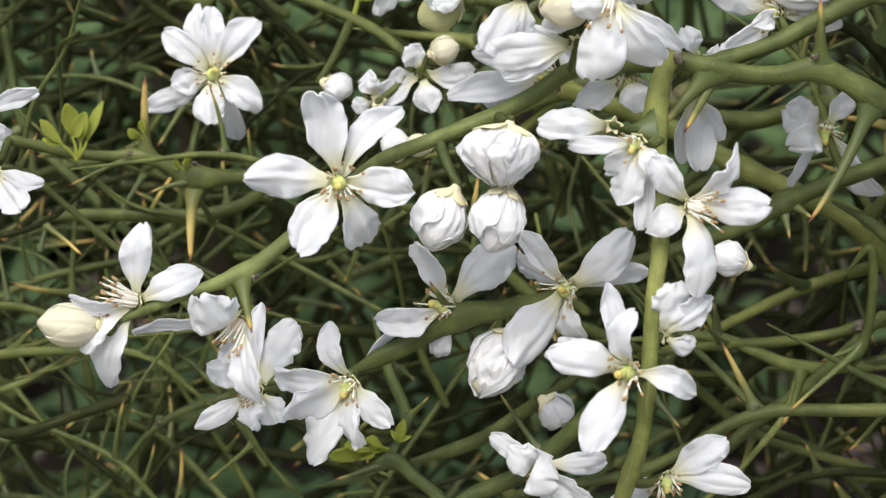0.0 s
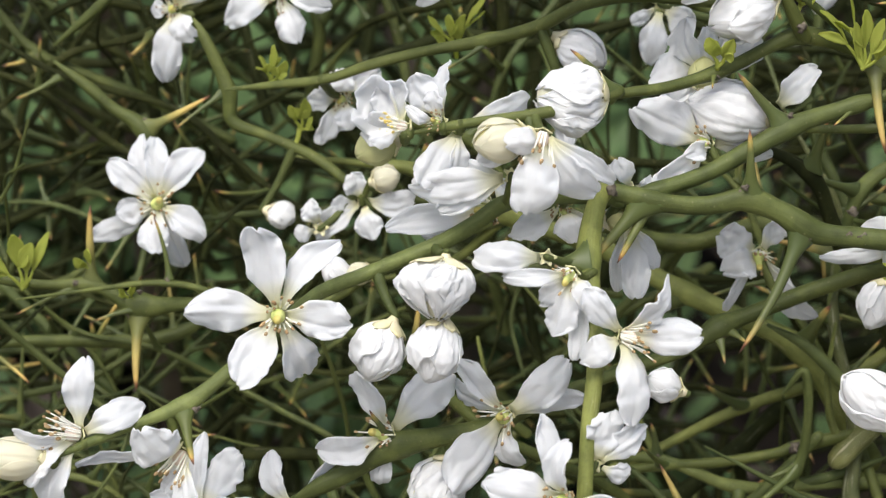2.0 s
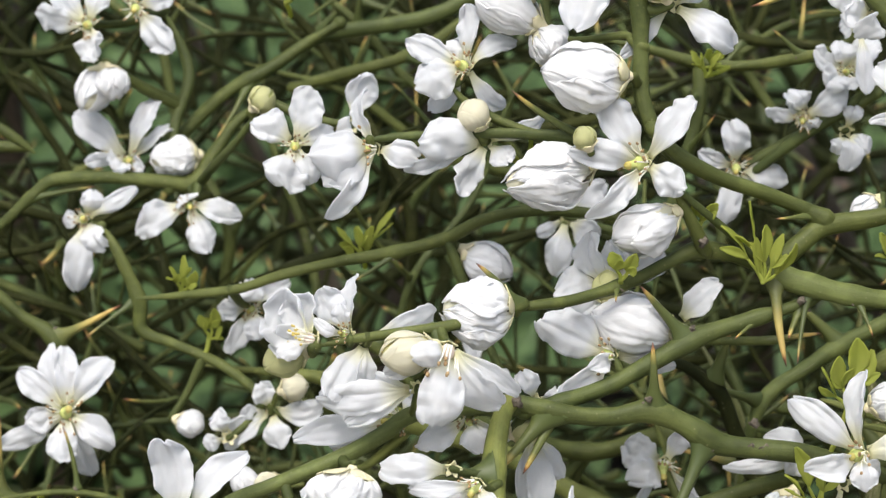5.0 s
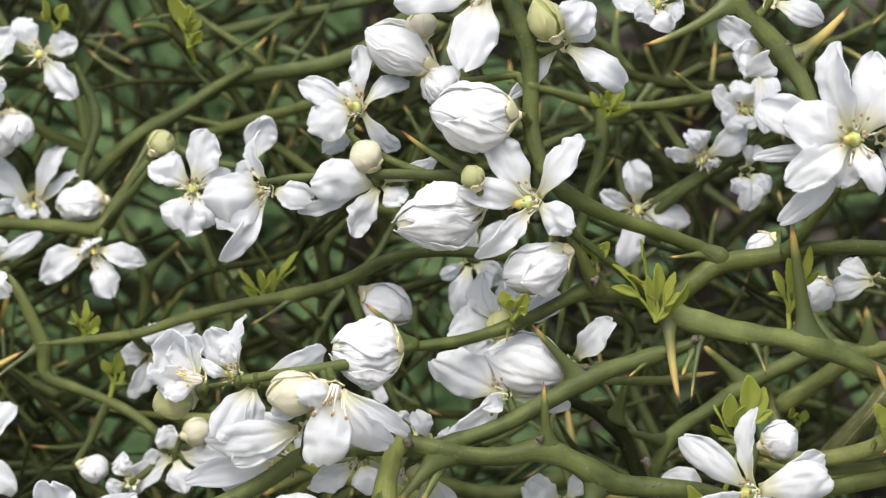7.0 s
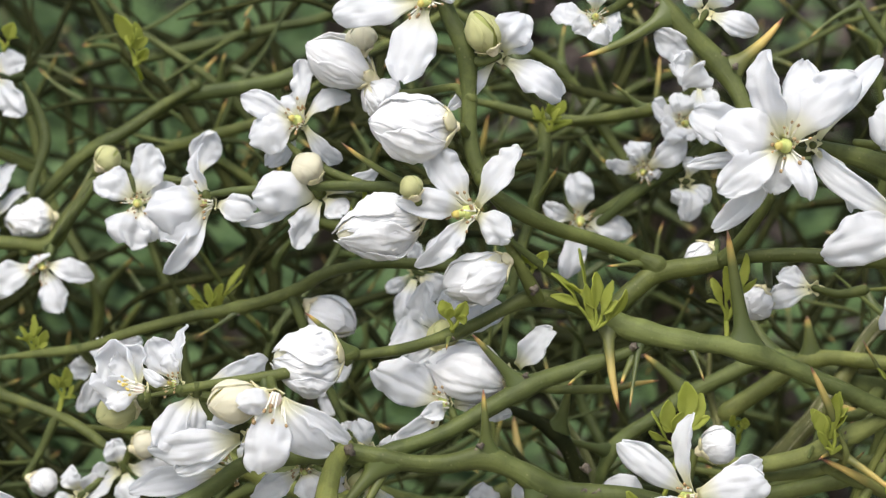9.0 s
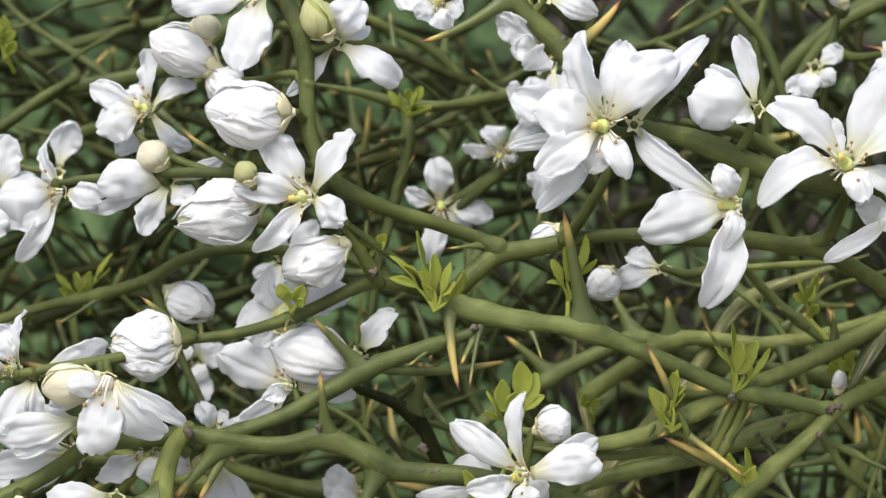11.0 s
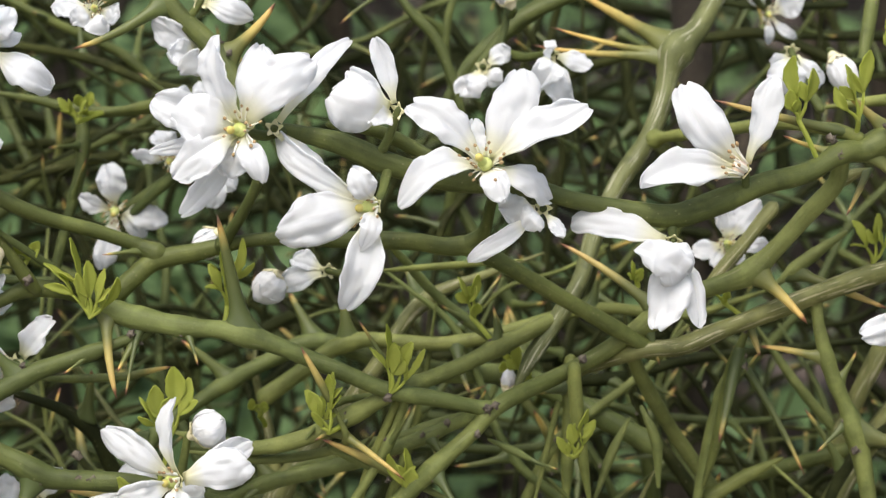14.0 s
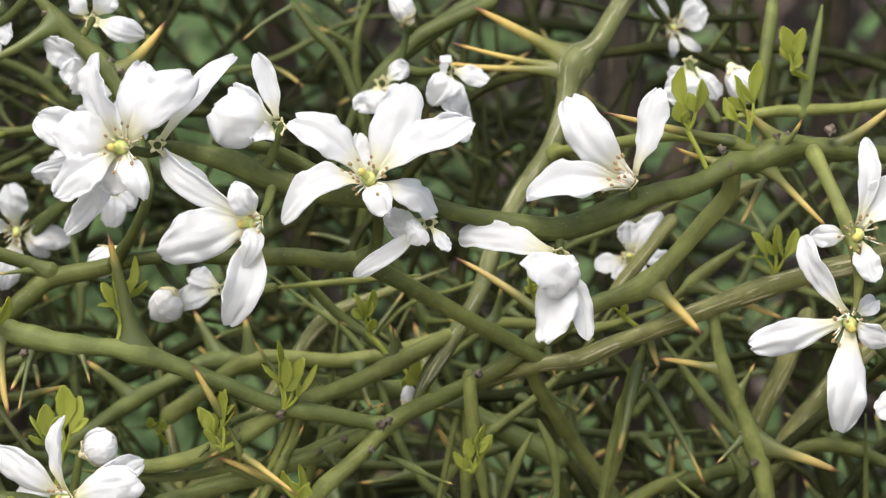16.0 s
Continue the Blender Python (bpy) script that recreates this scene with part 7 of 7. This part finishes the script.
bud((138.1, -16, -60.5), (123.4, -19, -53.9), 11.9, "white", True, (143.2, -10.8, -37.7))
bud((122.4, 10, -43.5), (115.6, 7, -56.7), 9.7, "white", False, (125.9, 15.3, -40.2))
bud((222.7, 30, -10.5), (223.6, 29, -4.6), 3.8, "white", False, (225.8, 31.8, -1.5))
bud((319.1, 34, 82.6), (323.8, 31, 71.7), 7.8, "white", False, (329.4, 41.8, 81.2))
bud((22.1, -2, -138.2), (14.5, -5, -132), 8.9, "white", False, (14.5, 9, -126.6))
bud((144.1, 12, 35.3), (136.7, 9, 28.6), 7.7, "white", False, (142.4, -0.5, 30.3))
bud((227.5, 40, 100.1), (222.7, 37, 108), 6.5, "white", False, (226.9, 48, 99.9))
bud((69.9, -1.0, 5.7), (69.5, -3.0, 14.7), 8.4, "green", False, (75.5, 16.3, 28.7))
bud((44.1, -8, -28.6), (51.7, -11, -26.1), 7.5, "green", False, (47.9, -14, -22))

# young leaf sprigs: foot, and for each leaflet the way to its tip and its width
sprig((110, -8, 12.4), [(-5.4, -4, 20.9, 5), (-10.1, -4, 15.4, 3.6), (0.3, -4, 14.8, 4.5), (4.4, -4, 12.7, 3.9), (7.8, -4, 10.5, 3.6), (-3, -4, 11.8, 3.3)], (113.2, -2.1, 15.8))
sprig((3.8, 60, 16.8), [(-6.9, -4, 8.5, 3.6), (-1.7, -4, 8.6, 3.6), (7.6, -4, 14.8, 3.9), (-5.2, -4, 2.4, 2.9), (3.1, -4, 9, 2.9)], (4.8, 69, 13.8))
sprig((72, -14, 12.2), [(-2.9, -4, 7, 4.5), (3.7, -4, 6.8, 4.5)], (71.8, -11.3, 10.9))
sprig((146.1, 0, 14.5), [(-3.5, -4, 11.4, 4), (5.1, -4, 18.2, 3.1), (-0.7, -4, 15, 3.7), (3.8, -4, 12.9, 3.1)], (145.1, -6, 8))
sprig((173.1, -8, -20.2), [(-6.1, -4, 11, 4.8), (1.3, -4, 15.7, 4.5), (-4.4, -4, 5.7, 2.4)], (176.3, -5.5, -18.4))
sprig((189.8, -9, -10.2), [(-1.6, -4, 18.5, 4.5), (1.3, -4, 13.5, 4.8), (6.4, -4, 13.5, 4.8), (9.1, -4, 11.5, 2.1)], (190.5, -6.9, -9.5))
sprig((212.8, 15, 10), [(-2.2, -4, 11.2, 5), (1.5, -4, 11.9, 3.8), (1.9, -4, 3.7, 3.4)], (219.4, 12.5, 1.3))
sprig((194.3, 0, -40.1), [(-5.1, -4, 13.9, 3.7), (-1.3, -4, 15.1, 3.7), (0.8, -4, 9.6, 5.2)], (192.5, -0.3, -38.7))
sprig((227.1, 28, -9.3), [(-3.4, -4, 12.1, 4.8), (2.6, -4, 3.8, 5.1)], (227.4, 32, -2.8))
sprig((239.7, 10, -29.2), [(-1.1, -4, 8.8, 3.7), (3.6, -4, 13.2, 4.4), (5.8, -4, 9.7, 3.4), (-4.4, -4, 5.4, 2.8)], (242.1, 11, -28.1))
sprig((300.2, -18, 59.6), [(-1.2, -4, 16.8, 4.8), (4.7, -4, 12.9, 5.7), (-2.9, -4, 7.8, 4.8)], (305.7, -16.1, 47.5))
sprig((316.8, -14, 59.5), [(-2, -4, 14.8, 5.1), (3.4, -4, 18.3, 4.8), (-6.2, -4, 8.4, 3.3)], (316.6, -9.8, 55.6))
sprig((333.5, 14, 78.7), [(-3, -4, 11.8, 5.4), (3.1, -4, 11, 4.1), (1.8, -4, 4.2, 3.2)], (339.6, 24, 77.2))
sprig((328.4, 32, 22.6), [(-5.5, -4, 12.1, 3.9), (1.4, -4, 13.8, 3.9), (6.5, -4, 12.5, 3.6)], (329.4, 41, 19.6))
sprig((259, 18, 16.5), [(-1.2, -4, 7.8, 3.8), (1.7, -4, 5.7, 2.8)], (263, 9.5, 8.3))
sprig((-115.9, 42, -52.9), [(-9.8, -4, 10.8, 4.1), (-2.1, -4, 15.8, 5.6), (3.2, -4, 13.4, 5.3), (7.1, -4, 15.9, 3.4)], (-116.4, 52, -52.1))
sprig((-97.8, 52, -48.4), [(-4.5, -4, 3.6, 3.2), (-0.8, -4, 6.4, 3.2)], (-98.7, 53, -52.6))
sprig((-87.3, 52, -56.6), [(-2.7, -4, 3.9, 2.2), (2, -4, 4.3, 2.5)], (-87.6, 53, -56.9))
sprig((131.5, -16, -19.7), [(1.4, -4, 18.4, 6.2), (-3.9, -4, 13.6, 5.6), (5.3, -4, 15.2, 4.4), (-7.5, -4, 10.6, 3.5)], (127.1, -12, -33.7))
sprig((124.2, -14, -46.9), [(-6.4, -4, 17.1, 4.7), (3, -4, 13.6, 3.2), (-7.8, -4, 10.5, 2.9)], (127.1, -12, -33.7))
sprig((-19.3, 60, 89.8), [(-4.7, -4, 14.6, 7.2), (1.3, -4, 11.7, 5.6), (3.9, -4, 4.5, 3.9)], (-18.3, 69, 86.8))
sprig((-58.6, 66, 94.9), [(-3.6, -4, 8.1, 5.6), (3.7, -4, 7.3, 5)], (-57.6, 75, 91.9))
sprig((100.9, 46, 70), [(-4.6, -4, 6.8, 3.9), (2.6, -4, 6.2, 3.5)], (107.8, 50, 72.8))
sprig((-47.7, 54, 5.9), [(-2.5, -4, 7.3, 3.6), (0.9, -4, 10.4, 3.2), (4.6, -4, 6.1, 3.2)], (-47.7, 52.4, 5))
sprig((-39.8, 60, -7.6), [(-2.7, -4, 6.6, 3.9), (1.8, -4, 8.6, 3.9), (4.3, -4, 3.5, 3.3)], (-41.3, 60.4, -12.8))
sprig((93.6, -8, 28.4), [(-2.8, -4, 3.6, 3), (3.6, -4, 4.3, 3.3)], (91.8, -9.5, 25.9))
sprig((152.8, 26, -16), [(-2.5, -4, 4.8, 3.2), (1.5, -4, 4, 3.2)], (153.8, 35, -19))
sprig((47.8, 6, 41.3), [(-4.1, -4, 5.5, 4.2), (2.7, -4, 5.6, 3.6)], (48.9, -2.5, 50.6))
sprig((-25.5, 34, -131.3), [(-13.9, -4, 2, 6.2), (-7.7, -4, 4.5, 5.6), (2.3, -4, 9.5, 3.4), (-18.5, -4, -0.5, 4.7)], (-25.9, 33, -130.5))
sprig((283.9, 22, 12.3), [(-2.8, -4, 2.4, 2.5), (0.9, -4, 2.9, 2.5)], (290.9, 22, 6.5))
sprig((224.5, 45, -7.6), [(-0.1, -4, 11.7, 4.9), (4.8, -4, 3.1, 4.6), (-2.4, -4, 5, 3.3)], (227.4, 32, -2.8))
sprig((335.5, 24, 79), [(-2.6, -4, 9.2, 4.8), (1.9, -4, 9.8, 4.2)], (339.6, 24, 77.2))
sprig((172.4, -8, -16.2), [(-4.2, -4, 7, 3.6), (1.7, -4, 12.1, 3.6)], (175.1, -7, -15.2))
sprig((102.6, 48, 72.7), [(-2.3, -4, 4.6, 3.6), (2.6, -4, 5.3, 3.3), (-4.8, -4, 2.1, 3)], (107.8, 50, 72.8))

# the depth of the hedge; bark kind 3 has the shade in its colour
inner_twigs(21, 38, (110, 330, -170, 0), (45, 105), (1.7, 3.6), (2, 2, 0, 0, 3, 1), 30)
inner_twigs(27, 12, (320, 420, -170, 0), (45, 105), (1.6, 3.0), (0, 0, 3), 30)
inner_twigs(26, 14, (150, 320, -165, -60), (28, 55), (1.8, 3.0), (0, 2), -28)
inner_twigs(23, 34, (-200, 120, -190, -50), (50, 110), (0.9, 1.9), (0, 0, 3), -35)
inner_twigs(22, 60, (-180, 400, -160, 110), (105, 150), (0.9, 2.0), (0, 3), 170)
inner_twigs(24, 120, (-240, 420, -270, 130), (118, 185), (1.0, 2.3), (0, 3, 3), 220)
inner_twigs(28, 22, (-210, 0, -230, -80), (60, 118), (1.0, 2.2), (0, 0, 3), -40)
tangle("twig_tangle", 12, 170, (180, 300), (1.0, 2.4), 3)
tangle("twig_tangle", 13, 170, (300, 480), (1.4, 3.6), 2)
tangle("twig_tangle", 14, 200, (60, 430), (1.5, 4.0), 1, (-1000, -300, -480, 150))
tangle("twig_tangle", 15, 200, (60, 430), (1.5, 4.0), 1, (520, 1200, -480, 150))
tangle("twig_tangle", 16, 180, (60, 430), (1.8, 4.5), 1, (-300, 520, -500, -280))

# unseen canopy of twigs above the view, added to shade the hedge's depth
tangle("twig_tangle", 17, 230, (50, 460), (2.0, 4.5), 1, (-500, 720, 250, 430))


def stem_from_ground(x, y, lean, r):
    """An old stem that carries the hedge."""
    top = V((x, y, 330))
    rows = [(top.x + lean, top.y + 0.05, -0.05, r * 1.3), (top.x + lean * 0.7, top.y + 0.03, 0.2, r * 1.1), (top.x + lean * 0.3, top.y, 0.5, r), (top.x, top.y, top.z, r * 0.8)]
    line = spline(rows, 6)
    ob = thing("hedge_stem", line[0][:3], "grey-brown woody stem that carries the hedge", "stem", "old stems of the hedge")
    v, f, u = tube(line[:, :3] - line[0][:3], line[:, 3], 12, 0.05, int(abs(x)) + 5)
    part("stem", mesh_of("stem", v, f, [STEM_BARK], u), ob)
    for k, way in enumerate((-1, 1)):
        i = 9 + 4 * k
        a = line[i]
        limb = spline([a, a + np.array((way * 0.05, 0.03, 0.08, -r * 0.45)), a + np.array((way * 0.13, 0.05, 0.22, -r * 0.6))], 6)
        v, f, u = tube(limb[:, :3] - line[0][:3], np.maximum(limb[:, 3], 0.002), 10, 0.05, k + 3)
        part("limb", mesh_of("limb", v, f, [STEM_BARK], u), ob)


for x, y, lean, r in ((-190, 420, 0.08, 0.008), (40, 480, -0.05, 0.008), (150, 400, 0.10, 0.007), (305, 170, 0.0, 0.009), (430, 380, -0.06, 0.008), (-420, 300, 0.05, 0.010), (-700, 260, -0.08, 0.009), (-900, 340, 0.04, 0.008), (640, 300, 0.06, 0.010), (880, 250, -0.05, 0.009), (1100, 330, 0.03, 0.008)):
    stem_from_ground(x, y, lean, r)
